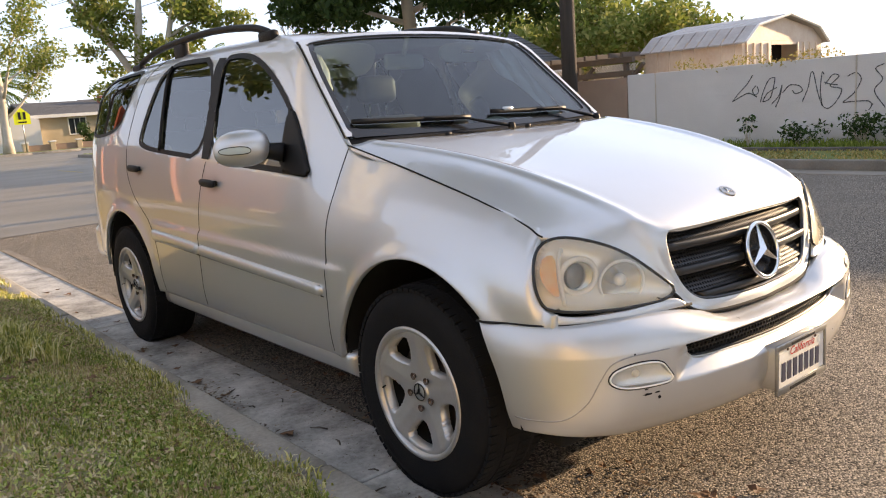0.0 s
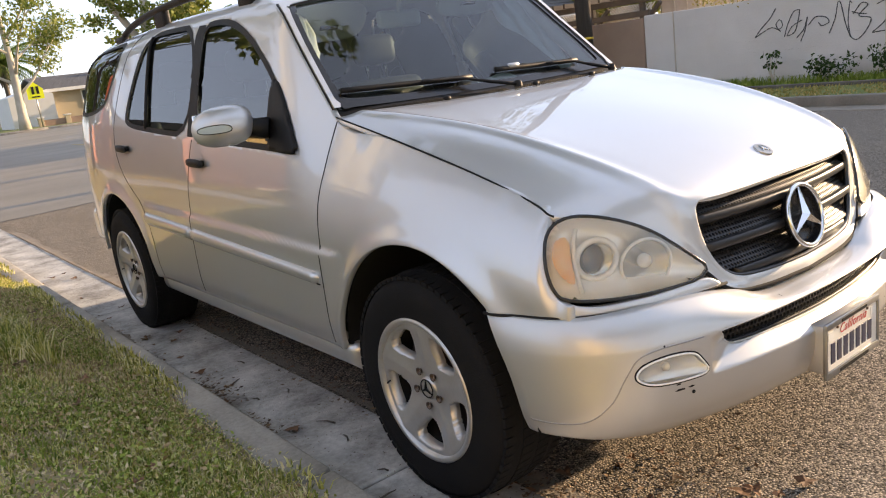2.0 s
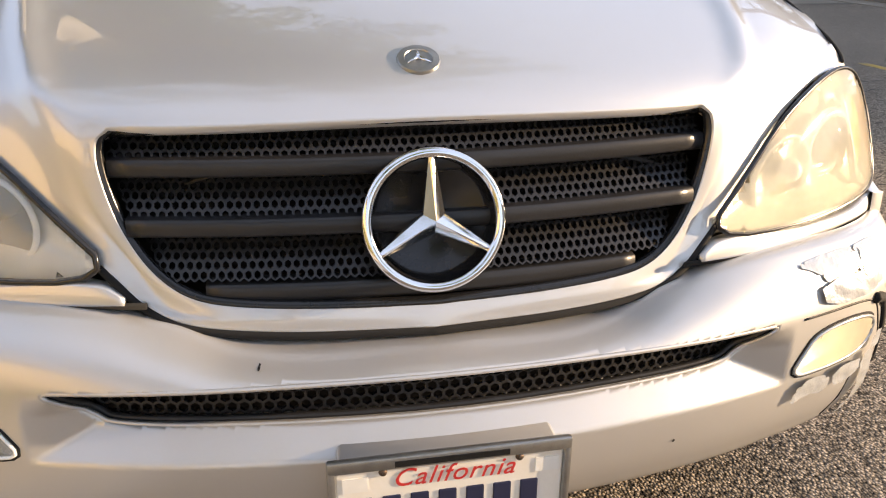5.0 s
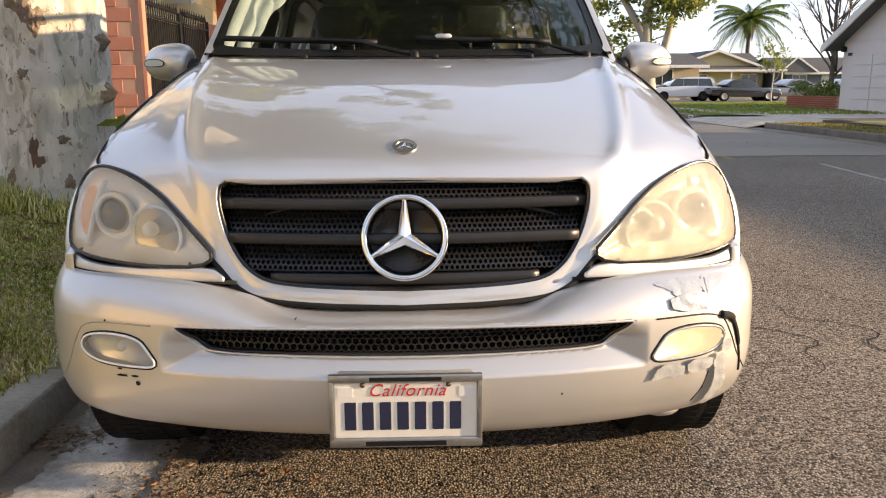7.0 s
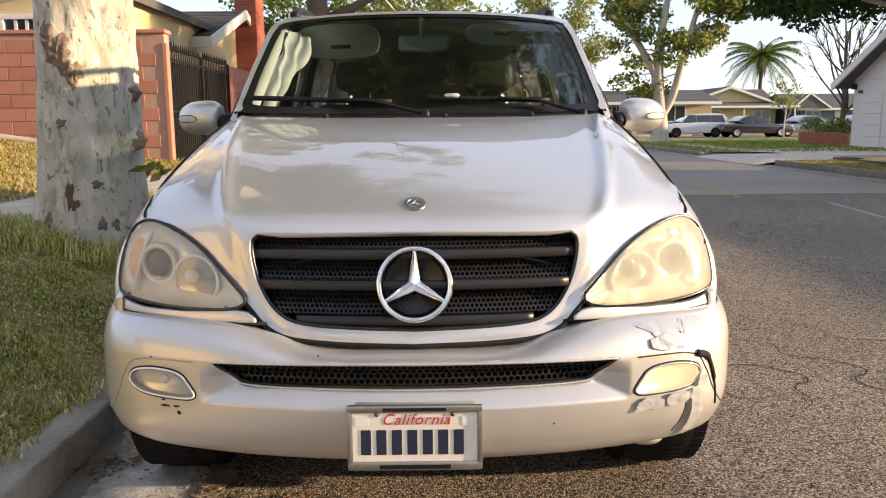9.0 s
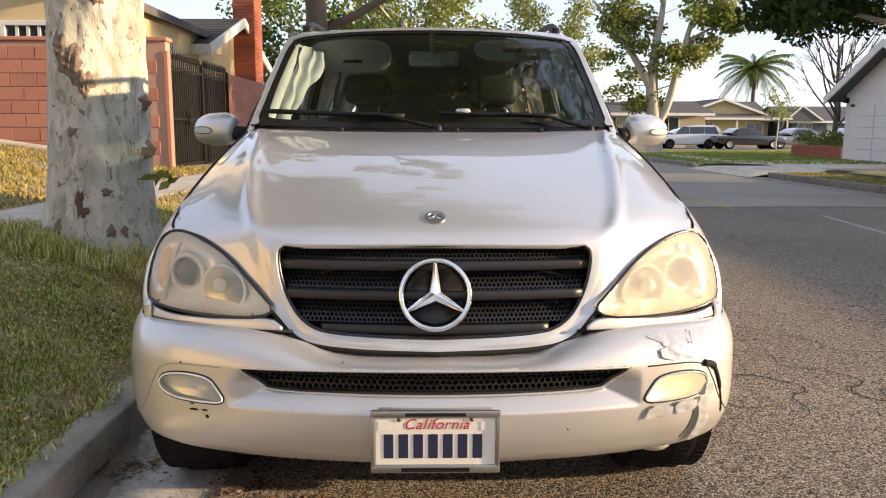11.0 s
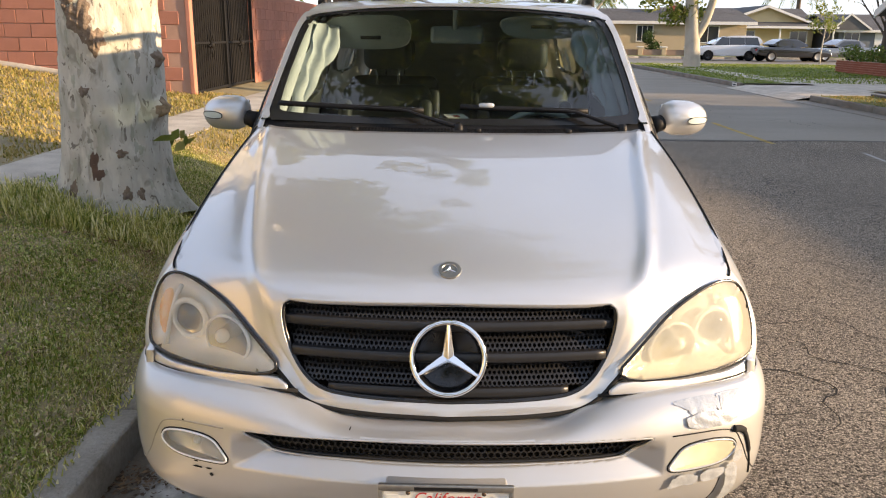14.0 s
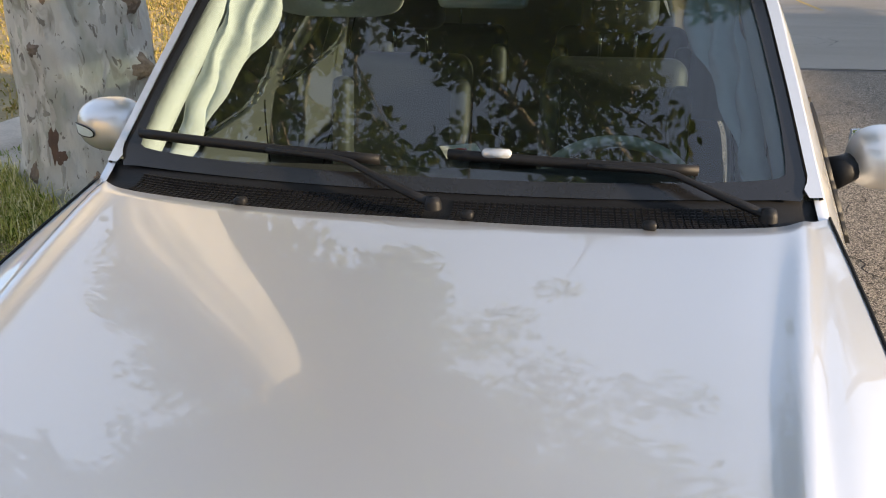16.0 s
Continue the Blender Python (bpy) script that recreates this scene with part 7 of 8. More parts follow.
def window(parent, x0, x1, z0, z1, y, face=-1, axis="y", bars=2):
    """A framed window in a wall that faces -y (axis 'y') or -x (axis 'x')."""
    def bx(a0, a1, d0, d1, c0, c1, bm=None, bev=0.0):
        lo, hi = (a0, min(d0, d1), c0), (a1, max(d0, d1), c1)
        if axis == "x":
            lo, hi = (min(d0, d1), a0, c0), (max(d0, d1), a1, c1)
        return box(lo, hi, bev, bm)
    w = part("window", bx(x0, x1, y - 0.01, y + 0.06, z0, z1), M["house_glass"], parent, smooth=False)
    f = bmesh.new()
    t = 0.08
    for a0, a1, c0, c1 in ((x0 - t, x1 + t, z0 - t, z0), (x0 - t, x1 + t, z1, z1 + t), (x0 - t, x0, z0, z1), (x1, x1 + t, z0, z1)):
        bx(a0, a1, y - 0.06, y + 0.05, c0, c1, f, 0.005)
    part("window_frame", f, M["white_trim"], w, smooth=False)
    for i in range(1, bars):
        xm = x0 + (x1 - x0) * i / bars
        part("glazing_bar", bx(xm - 0.025, xm + 0.025, y - 0.03, y + 0.0, z0, z1), M["white_trim"], w, smooth=False)
    return w


def gable_house(name, x0, x1, y0, y1, z0, eave, ridge, wall, label, ridge_along="x", over=0.5, gable_trim=True, chimney=None, roof=None):
    h = thing(name, ((x0 + x1) / 2, (y0 + y1) / 2, z0), label, "house")
    part("wall", box((x0, y0, z0 - 0.3), (x1, y1, eave), 0.02), wall, h, smooth=False)
    xm, ym = (x0 + x1) / 2, (y0 + y1) / 2
    rb = bmesh.new()
    t = 0.14
    if ridge_along == "x":
        sl = (ridge - eave) / ((y1 - y0) / 2)
        out = [(y0 - over, eave - sl * over), (ym, ridge), (y1 + over, eave - sl * over), (y1 + over, eave - sl * over + t), (ym, ridge + t), (y0 - over, eave - sl * over + t)]
        rb = prism(out, x1 - x0 + 2 * over, 0, x0 - over)
        gab = prism([(y0, eave), (ym, ridge), (y1, eave)], x1 - x0, 0, x0)
    else:
        sl = (ridge - eave) / ((x1 - x0) / 2)
        out = [(x0 - over, eave - sl * over), (xm, ridge), (x1 + over, eave - sl * over), (x1 + over, eave - sl * over + t), (xm, ridge + t), (x0 - over, eave - sl * over + t)]
        rb = prism(out, y1 - y0 + 2 * over, 1, y0 - over)
        gab = prism([(x0, eave), (xm, ridge), (x1, eave)], y1 - y0, 1, y0)
        if gable_trim:
            for sgn in (-1, 1):
                e = x0 - over if sgn < 0 else x1 + over
                board = prism([(e, eave - sl * over - 0.10), (xm, ridge - 0.10), (xm, ridge + t), (e, eave - sl * over + t)], 0.06, 1, y0 - over - 0.06)
                part("barge_board", board, M["white_trim"], h, smooth=False)
    part("gable", gab, wall, h, smooth=False)
    r = part("roof", rb, roof or M["shingle"], h, "dark grey shingle roof", smooth=False)
    if ridge_along == "x":
        part("fascia", box((x0 - over, y0 - over - 0.04, eave - sl * over - 0.10), (x1 + over, y0 - over, eave - sl * over + t), 0.01), M["white_trim"], h, smooth=False)
    # shingle courses, each a step proud of the one below
    n = 14
    for sgn in (-1, 1):
        for i in range(n):
            q = (i + 0.1) / n
            if ridge_along == "x":
                ya = (y0 - over) + (ym - y0 + over) * q if sgn < 0 else (y1 + over) - (y1 + over - ym) * q
                za = eave - sl * over + t + (ridge - eave + sl * over) * q
                b = box((x0 - over, ya - 0.02, za - 0.02), (x1 + over, ya + 0.02, za + 0.018), 0)
            else:
                xa = (x0 - over) + (xm - x0 + over) * q if sgn < 0 else (x1 + over) - (x1 + over - xm) * q
                za = eave - sl * over + t + (ridge - eave + sl * over) * q
                b = box((xa - 0.02, y0 - over, za - 0.02), (xa + 0.02, y1 + over, za + 0.018), 0)
            part("shingle_course", b, M["shingle"], r, smooth=False)
    if chimney:
        cx, cy, cz, cw = (*chimney, 0.45)[:4]
        c = part("chimney", box((cx - cw, cy - 0.35, z0), (cx + cw, cy + 0.35, cz), 0.02), M["brick"], h, "red brick chimney", smooth=False)
        part("chimney_cap", box((cx - cw - 0.05, cy - 0.40, cz), (cx + cw + 0.05, cy + 0.40, cz + 0.10), 0.02), M["concrete"], c, smooth=False)
        part("chimney_pot", box((cx - 0.2, cy - 0.15, cz + 0.10), (cx + 0.2, cy + 0.15, cz + 0.30), 0.02), M["concrete"], c, smooth=False)
    return h


# house behind the pink wall
h1 = gable_house("house", -13, -5.6, 11.4, 18.1, 0.5, 3.46, 4.7, M["stucco_cream"], "low cream stucco house with grey roof behind the pink wall", "y", 0.22)
for z0 in (2.55,):
    for x in (-9.2, -6.9):
        window(h1, x, x + 0.9, z0, z0 + 0.3, 11.4, bars=5)
for y in (12.4, 14.6):
    wv = part("vent_window", box((-5.6, y, 2.72), (-5.57, y + 1.1, 2.98), 0.005), M["house_glass"], h1, smooth=False)
    for k in range(6):
        part("vent_bar", box((-5.57, y + 0.18 * k, 2.70), (-5.55, y + 0.18 * k + 0.05, 3.00), 0.004), M["white_trim"], wv, smooth=False)
wing = gable_house("house", -12.5, -5.58, 17.5, 24.0, 0.5, 3.15, 4.1, M["stucco_cream"], "cream house wing with a white-edged gable and a brick chimney", "x", 0.4)
chim = part("chimney", box((-5.57, 21.2, 0.5), (-4.98, 22.2, 5.2), 0.02), M["brick"], wing, "red brick chimney with stepped corners", smooth=False)
for k in range(30):
    part("brick_course", box((-5.575, 21.185, 2.4 + 0.09 * k), (-4.965, 22.215, 2.475 + 0.09 * k), 0.006), M["brick"], chim, smooth=False)
for sgn, ya, yb in ((-1, 17.1, 20.75), (1, 24.4, 20.75)):
    part("barge_board", prism([(ya, 2.93), (yb, 4.02), (yb, 4.26), (ya, 3.17)], 0.06, 0, -5.18), M["white_trim"], wing, smooth=False)
# houses across the end of the street
h2 = gable_house("house", 12.0, 22.8, 63, 72, 0.0, 2.65, 3.6, M["stucco_tan"], "tan single-storey house with dark roof and red chimney", "x", 0.6, chimney=(17.9, 66.0, 3.95))
window(h2, 14.2, 15.4, 1.15, 2.30, 63, bars=3)
window(h2, 19.0, 20.6, 1.1, 2.3, 63)
part("garage_wing", prism([(9.0, -0.2), (12.0, -0.2), (12.0, 2.35), (10.6, 2.75), (9.0, 2.35)], 5.0, 1, 62.2), M["stucco_white"], h2, "white gabled garage wing", smooth=False)
h3 = gable_house("house", 26.2, 34.8, 80, 92, 0.0, 2.95, 4.45, M["stucco_cream"], "yellow stucco house with a white-edged front gable", "y", 0.6)
h3_back = gable_house("house", 22.6, 37.2, 84, 94, 0.0, 2.6, 4.45, M["stucco_cream"], "cream back wing under a long dark shingle roof", "x", 0.5)
for x in (28.0, 33.2):
    window(h3, x, x + 1.6, 0.9, 2.1, 80)
part("porch_roof", prism([(78.4, 2.42), (80.6, 3.0), (80.6, 3.15), (78.4, 2.55)], 13.2, 0, 24.0), M["shingle"], h3, smooth=False)
part("porch_fascia", box((24.0, 78.32, 2.36), (37.2, 78.4, 2.58), 0.01), M["white_trim"], h3, smooth=False)
for x in (24.4, 27.2, 31.6, 36.8):
    part("porch_post", box((x - 0.07, 78.5, 0), (x + 0.07, 78.64, 2.45), 0.01), M["white_trim"], h3, smooth=False)
h4 = gable_house("house", 38.0, 54.0, 80, 90, 0.0, 2.35, 3.8, M["stucco_grey"], "slate-grey single-storey house with white trim", "x", 0.6)
window(h4, 38.6, 40.0, 0.9, 2.0, 80)
part("door", box((41.6, 79.94, 0), (42.6, 80.0, 2.05), 0.02), M["white_trim"], h4, smooth=False)
part("front_gable", prism([(36.9, 2.3), (40.8, 2.3), (38.6, 3.75)], 3.0, 1, 79.2), M["shingle"], h4, smooth=False)
for xa, xb in ((36.9, 38.6), (40.8, 38.6)):
    part("barge_board", prism([(xa, 2.22), (xb, 3.70), (xb, 3.90), (xa, 2.42)], 0.08, 1, 79.1), M["white_trim"], h4, smooth=False)
# garage by the driveway
h5 = gable_house("garage", 15.8, 23.0, 21.6, 27.9, 0.1, 2.58, 4.15, M["stucco_white"], "white stucco garage with a panelled door", "x", 0.55)
gd = part("garage_door", box((15.76, 22.2, 0.12), (15.80, 27.0, 2.12), 0.01), M["stucco_white"], h5, "white panelled garage door", smooth=False)
for i in range(5):
    for k in range(4):
        part("door_panel", box((15.735, 22.25 + 1.2 * k, 0.15 + 0.40 * i), (15.762, 23.40 + 1.2 * k, 0.52 + 0.40 * i), 0.012), M["stucco_white"], gd, smooth=False)
part("wall_lamp", box((15.62, 27.65, 2.25), (15.80, 27.8, 2.45), 0.03), M["black_plastic"], h5)
part("number_bar", box((15.75, 27.25, 2.10), (15.79, 27.50, 2.20), 0.004), M["int_dark"], h5, "dark bar in place of a house number", smooth=False)
for sgn in (-1, 1):
    e = 21.05 if sgn < 0 else 28.45
    part("barge_board", prism([(e, 2.24), (24.75, 4.02), (24.75, 4.30), (e, 2.52)], 0.06, 0, 15.20), M["white_trim"], h5, smooth=False)

flat("driveway", 8.90, 15.8, 18.3, 28.2, 0.10, M["concrete"], "pale concrete driveway", "driveway")
apron = grid(lambda u, v: (u, v, 0.012 + (u - 8.3) / 0.6 * 0.088), np.array([8.3, 8.9]), np.linspace(18.3, 23.1, 4), out=(0, 0, 1))
structure(part("driveway_apron", apron, M["concrete"], None, smooth=False), "sloping driveway apron", "driveway")
flat("far_verge", 8.88, 10.2, 23.2, 41.3, 0.145, M["far_lawn"], "green verge across the street", "lawn")
flat("far_walk", 10.2, 11.2, 23.2, 41.3, 0.15, M["concrete"], "concrete walk across the street", "walkway")
flat("corner_lawn", 11.2, 34, 28.2, 41.3, 0.145, M["far_lawn"], "green front lawn at the street corner", "lawn")
flat("verge_east", 8.88, 10.3, -40, 18.2, 0.145, M["far_lawn"], "dry grass verge across the street", "lawn")
flat("walk_east", 10.3, 11.4, -40, 18.2, 0.15, M["far_lawn"], "weedy strip at the foot of the painted wall", "lawn")
structure(part("edging_east", box((10.24, -40, 0.10), (10.32, 18.2, 0.20), 0.01), M["asphalt_dark"], None, smooth=False), "dark edging along the weedy strip", "kerb")
blades("wall_weeds", 14000, 10.35, 11.38, -4, 9.5, lambda x, y: 0.15 + 0 * x, 0.05, 0.20, M["blade_green"], 23, "rank weeds along the painted wall", 0.008, thr=(-0.9, 0.7))
flat("yard_east", 11.3, 60, -40, 20.5, 0.14, M["soil"], "dry yard behind the painted wall", "lawn")
flat("cross_verge", -60, 110, 55.95, 80, 0.14, M["far_lawn"], "front lawns at the end of the street", "lawn")
blades("far_grass", 52000, 8.9, 32, 23.4, 41.0, lambda x, y: 0.145 + 0 * x, 0.03, 0.07, M["blade_green"], 21, "green mown lawn at the corner", 0.02)
blades("far_grass", 16000, 8.9, 10.25, -4, 18, lambda x, y: 0.145 + 0 * x, 0.02, 0.06, M["blade_dry"], 22, "dry verge grass across the street", 0.012)
plaque = structure(part("kerb_plaque", box((8.735, 23.45, 0.03), (8.755, 23.85, 0.13), 0.004), M["white_trim"], None, smooth=False), "white painted plaque on the kerb face", "plaque")
part("plaque_bar", box((8.728, 23.52, 0.06), (8.736, 23.78, 0.10), 0), M["int_dark"], plaque, smooth=False)
planter = thing("brick_planter", (16.2, 30.3, 0.15), "low red brick planter at the lawn's edge", "planter")
part("planter_wall", box((15.95, 28.2, 0.1), (16.6, 32.5, 0.62), 0.02), M["mortar"], planter, smooth=False)
piece_rows(planter, "brick", (0.23, 0.085), (15.95, 32.5, 0.12), (0, -1, 0), 18, 6, M["brick"], 0.012, 0.012)
leaf_cloud("planter_shrub", [(16.3, y, 0.85 + 0.15 * math.sin(y * 3)) for y in np.linspace(28.5, 32.3, 9)], 1400, 0.42, 0.06, M["leaf"], planter, 31)
low = thing("low_block_wall", (16, 58.5, 0.1), "low tan block garden wall with pale caps", "wall")
for i in range(8):
    x = 9.9 + i * 1.75
    part("wall_panel", box((x + 0.2, 58.45, 0.1), (x + 1.75, 58.6, 0.56), 0.01), M["brown_block"], low, smooth=False)
    p = part("wall_pier", box((x - 0.05, 58.35, 0.1), (x + 0.3, 58.7, 0.70), 0.02), M["stucco_tan"], low, smooth=False)
    part("pier_cap", box((x - 0.1, 58.3, 0.70), (x + 0.35, 58.75, 0.79), 0.02), M["white_trim"], p, smooth=False)
bush = thing("bush", (15.0, 61.5, 0.1), "dark clipped bush before the tan house", "bush")
leaf_cloud("foliage", [(15.0 + 0.35 * math.sin(k), 61.5 + 0.3 * math.cos(k * 2), 0.4 + 0.22 * k) for k in range(7)], 900, 0.5, 0.09, M["leaf_dark"], bush, 33)

# road paint and cracks
for i, (y0, y1) in enumerate(((10.0, 12.9), (17.7, 20.9), (2.4, 5.3), (-5.4, -2.4), (25.5, 28.5))):
    b = grid(lambda u, v: (u + 0.006 * np.sin(v * 9), v, 0.004 + 0 * u), np.linspace(4.66, 4.75, 3), np.linspace(y0, y1, 14), out=(0, 0, 1))
    structure(part("centre_line", b, M["line_yellow"], None, smooth=False), "worn yellow centre dash", "road marking")
crk = random.Random(4)


def crack(x, y, heading, n, step, w):
    b = bmesh.new()
    pts = []
    for i in range(n):
        pts.append((x, y))
        heading += crk.uniform(-0.85, 0.85)
        x, y = x + step * math.cos(heading), y + step * math.sin(heading)
    for i in range(n - 1):
        (ax, ay), (bx, by) = pts[i], pts[i + 1]
        d = math.hypot(bx - ax, by - ay)
        nx, ny = -(by - ay) / d, (bx - ax) / d
        w0, w1 = w * (0.4 + 0.6 * math.sin(math.pi * (i + 0.3) / n)), w * (0.4 + 0.6 * math.sin(math.pi * min(1, (i + 1.3) / n)))
        b.faces.new([b.verts.new((px, py, 0.003)) for px, py in ((ax - nx * w0, ay - ny * w0), (ax + nx * w0, ay + ny * w0), (bx + nx * w1, by + ny * w1), (bx - nx * w1, by - ny * w1))])
    structure(part("road_crack", b, M["dark"], None, smooth=False), "dark crack in the asphalt", "crack")


for x, y, hd, n in ((1.6, 2.2, 0.9, 22), (2.4, 6.0, 1.3, 30), (1.5, 1.2, -0.2, 16), (5.2, 8.2, 0.3, 26), (3.4, 3.2, 0.1, 24), (2.0, -0.8, 0.5, 18), (6.0, 4.0, 1.4, 30), (3.0, 12.0, 0.2, 30), (1.2, 8.0, 1.5, 40), (6.3, 12, 1.5, 30), (1.3, 0.2, 0.3, 12), (5.0, 15, 1.2, 30), (1.9, 3.4, 0.4, 20), (2.8, 1.6, 1.0, 22), (3.6, 5.0, -0.3, 18), (1.4, 4.6, 0.6, 18), (2.2, 0.4, 1.2, 16), (4.4, 2.4, 0.7, 20), (2.6, 8.5, -0.2, 22), (1.7, 6.6, 0.2, 16)):
    crack(x, y, hd, int(n * 1.7), 0.065, 0.0048)
    crack(x + 0.5, y + 0.25, hd + 1.2, n, 0.05, 0.0034)
part_line = grid(lambda u, v: (u + 0.12 * (v - 7.6), v, 0.004 + 0 * u), np.linspace(5.4, 5.46, 3), np.linspace(6.6, 9.2, 14), out=(0, 0, 1))
structure(part("faded_line", part_line, M["line_white"], None, smooth=False), "faded white line", "road marking")

# painted wall with spray scrawl, brown wall, pole, shed and pergola
wall_e = wall_solid("wall_east", (11.4, -14, 0.1), (11.58, 9.25, 1.62), M["white_block"], "grey-white painted block wall with spray scrawl")
for y in (8.55, 4.62, 0.6, -3.4):
    structure(part("wall_joint", box((11.385, y - 0.012, 0.12), (11.402, y + 0.012, 1.62), 0.003), M["concrete"], None, smooth=False), "control joint in the painted wall", "trim")
for z in np.arange(0.3, 1.6, 0.2):
    structure(part("course_line", box((11.394, -14, z - 0.004), (11.402, 9.25, z + 0.004), 0), M["white_block"], None, smooth=False), "faint block course", "trim")
wall_solid("wall_east_brown", (11.4, 9.27, 0.1), (11.6, 16, 1.58), M["brown_block"], "brown block wall beyond the painted one")
def scrawl(*s):
    """One sweep of the spray can along (y, z) on the painted wall."""
    f = curve([(i, *p) for i, p in enumerate(s)])
    q = f(np.linspace(0, len(s) - 1, 7 * len(s)))
    structure(part("spray_stroke", tube([(11.397, y, z) for y, z in q], [0.010 * (0.6 + 0.4 * math.sin(i * 0.9) ** 2) for i in range(len(q))], 5), M["scrawl"], None), "dark spray-paint stroke on the wall", "scrawl")


scrawl((6.45, 1.42), (6.56, 1.26), (6.72, 1.11), (6.85, 0.96), (6.69, 1.04), (6.53, 1.10), (6.36, 1.02))
scrawl((6.38, 1.23), (6.45, 1.15), (6.40, 1.06), (6.33, 1.12), (6.36, 1.21))
scrawl((6.30, 0.92), (6.23, 1.14), (6.12, 1.33), (6.02, 1.34), (6.06, 1.13), (6.12, 0.98), (6.25, 0.93), (6.16, 1.08), (5.98, 1.17))
scrawl((6.08, 0.88), (5.95, 1.02), (5.89, 1.21), (5.93, 1.00), (6.01, 0.82))
scrawl((5.88, 1.07), (5.73, 1.20), (5.57, 1.17), (5.52, 1.09), (5.64, 1.04), (5.70, 1.10))
scrawl((5.52, 0.90), (5.42, 1.14), (5.37, 1.39), (5.33, 1.37), (5.25, 1.03), (5.17, 0.81), (5.21, 1.07), (5.18, 1.38), (5.15, 1.34))
scrawl((5.13, 1.17), (4.99, 1.33), (4.90, 1.29), (5.04, 1.14), (4.85, 1.07), (4.94, 0.87), (5.08, 0.76), (5.18, 0.82))
scrawl((5.15, 1.21), (5.04, 1.17), (4.92, 1.15))
scrawl((4.76, 1.28), (4.63, 1.33), (4.54, 1.22), (4.65, 1.00), (4.83, 0.85), (4.66, 0.86), (4.44, 0.86), (4.35, 0.79))
scrawl((4.36, 0.81), (4.38, 0.75), (4.41, 0.71))
scrawl((4.19, 1.44), (4.32, 1.37), (4.21, 1.20), (4.33, 1.02), (4.16, 0.74))
pole = thing("utility_pole", (10.85, 10.35, 0.1), "dark creosoted timber utility pole with a yellow band", "pole")
part("pole_shaft", tube([(10.85, 10.35, z) for z in (0.0, 3, 6, 9.5)], [0.17, 0.16, 0.145, 0.13], 14), M["wood_pole"], pole)
for z in (1.30, 1.02, 0.74):
    part("pole_band", tube([(10.85, 10.35, z), (10.85, 10.35, z + 0.045)], 0.174, 14), M["band_yellow"], pole, "yellow reflective band")
part("pole_arm", box((10.75, 9.3, 8.9), (10.95, 11.4, 9.05), 0.01), M["wood_pole"], pole, smooth=False)
for dy, zz in ((-0.9, 9.1), (0.9, 9.1), (0.0, 7.6)):
    w = structure(part("wire", tube([(10.85, 10.35 + dy + 0, zz)] + [(10.85 + 0.02 * t, 10.35 + dy + t, zz - 0.9 * math.sin(math.pi * t / 42)) for t in range(6, 44, 6)], 0.012, 5), M["iron"], None), "overhead wire", "wire")
shed = thing("garden_shed", (17, 10.2, 0.1), "rusty pale metal shed with a barn roof and open door", "shed")
part("shed_side", box((15.0, 8.72, 0.1), (15.06, 11.4, 2.25), 0.01), M["shed_metal"], shed, smooth=False)
part("shed_side", box((18.9, 8.72, 0.1), (18.96, 11.4, 2.25), 0.01), M["shed_metal"], shed, smooth=False)
for x0, x1, z0, z1 in ((15.0, 16.35, 0.1, 2.25), (17.65, 18.96, 0.1, 2.25), (16.35, 17.65, 2.15, 2.25)):
    part("shed_front", box((x0, 8.70, z0), (x1, 8.74, z1), 0.005), M["shed_metal"], shed, smooth=False)
part("shed_gable", prism([(15.0, 2.25), (15.5, 2.55), (16.98, 2.80), (18.46, 2.55), (18.96, 2.25)], 0.05, 1, 8.70), M["shed_metal"], shed, smooth=False)
part("shed_dark", box((16.0, 9.3, 0.1), (18.0, 9.4, 2.2), 0), M["dark"], shed, smooth=False)
prof = [(14.9, 2.18), (15.45, 2.57), (16.98, 2.85), (18.5, 2.57), (19.06, 2.18)]
for (xa, za), (xb, zb) in zip(prof, prof[1:]):
    for k in range(9):
        y0 = 8.55 + k * 0.33
        part("roof_panel", prism([(xa, za), (xb, zb), (xb, zb + 0.035), (xa, za + 0.035)], 0.30, 1, y0), M["shed_roof"], shed, smooth=False)
part("shed_trim", tube([(x, 8.55, z + 0.02) for x, z in prof], 0.035, 6), M["white_trim"], shed, smooth=False)
for k in range(7):
    part("shed_rib", box((14.965, 8.85 + 0.36 * k, 0.2), (15.0, 8.9 + 0.36 * k, 2.2), 0.005), M["shed_metal"], shed, smooth=False)
for k in range(8):
    x = 15.15 + (k if k < 4 else k + 3.4) * 0.33
    part("shed_rib", box((x, 8.66, 0.2), (x + 0.05, 8.70, 2.2), 0.005), M["shed_metal"], shed, smooth=False)
perg = thing("pergola", (15.2, 13.6, 0.1), "weathered timber pergola with white lattice behind the wall", "pergola")
for y in (11.6, 13.2, 14.9, 16.6):
    part("pergola_post", box((14.5, y, 0.1), (14.62, y + 0.12, 2.05), 0.008), M["old_wood"], perg, smooth=False)
    part("pergola_brace", box((-0.05, -0.04, 0), (0.05, 0.04, 0.75), 0.006, m=Matrix.Translation((14.56, y + 0.06, 1.45)) @ Matrix.Rotation(0.8, 4, "X")), M["old_wood"], perg, smooth=False)
for z in (1.68, 2.02):
    part("pergola_beam", box((14.45, 11.4, z), (14.58, 17.2, z + 0.14), 0.008), M["old_wood"], perg, smooth=False)
for k in range(15):
    part("pergola_rafter", box((14.2, 11.5 + 0.4 * k, 2.16), (17.2, 11.57 + 0.4 * k, 2.28), 0.006), M["old_wood"], perg, smooth=False)
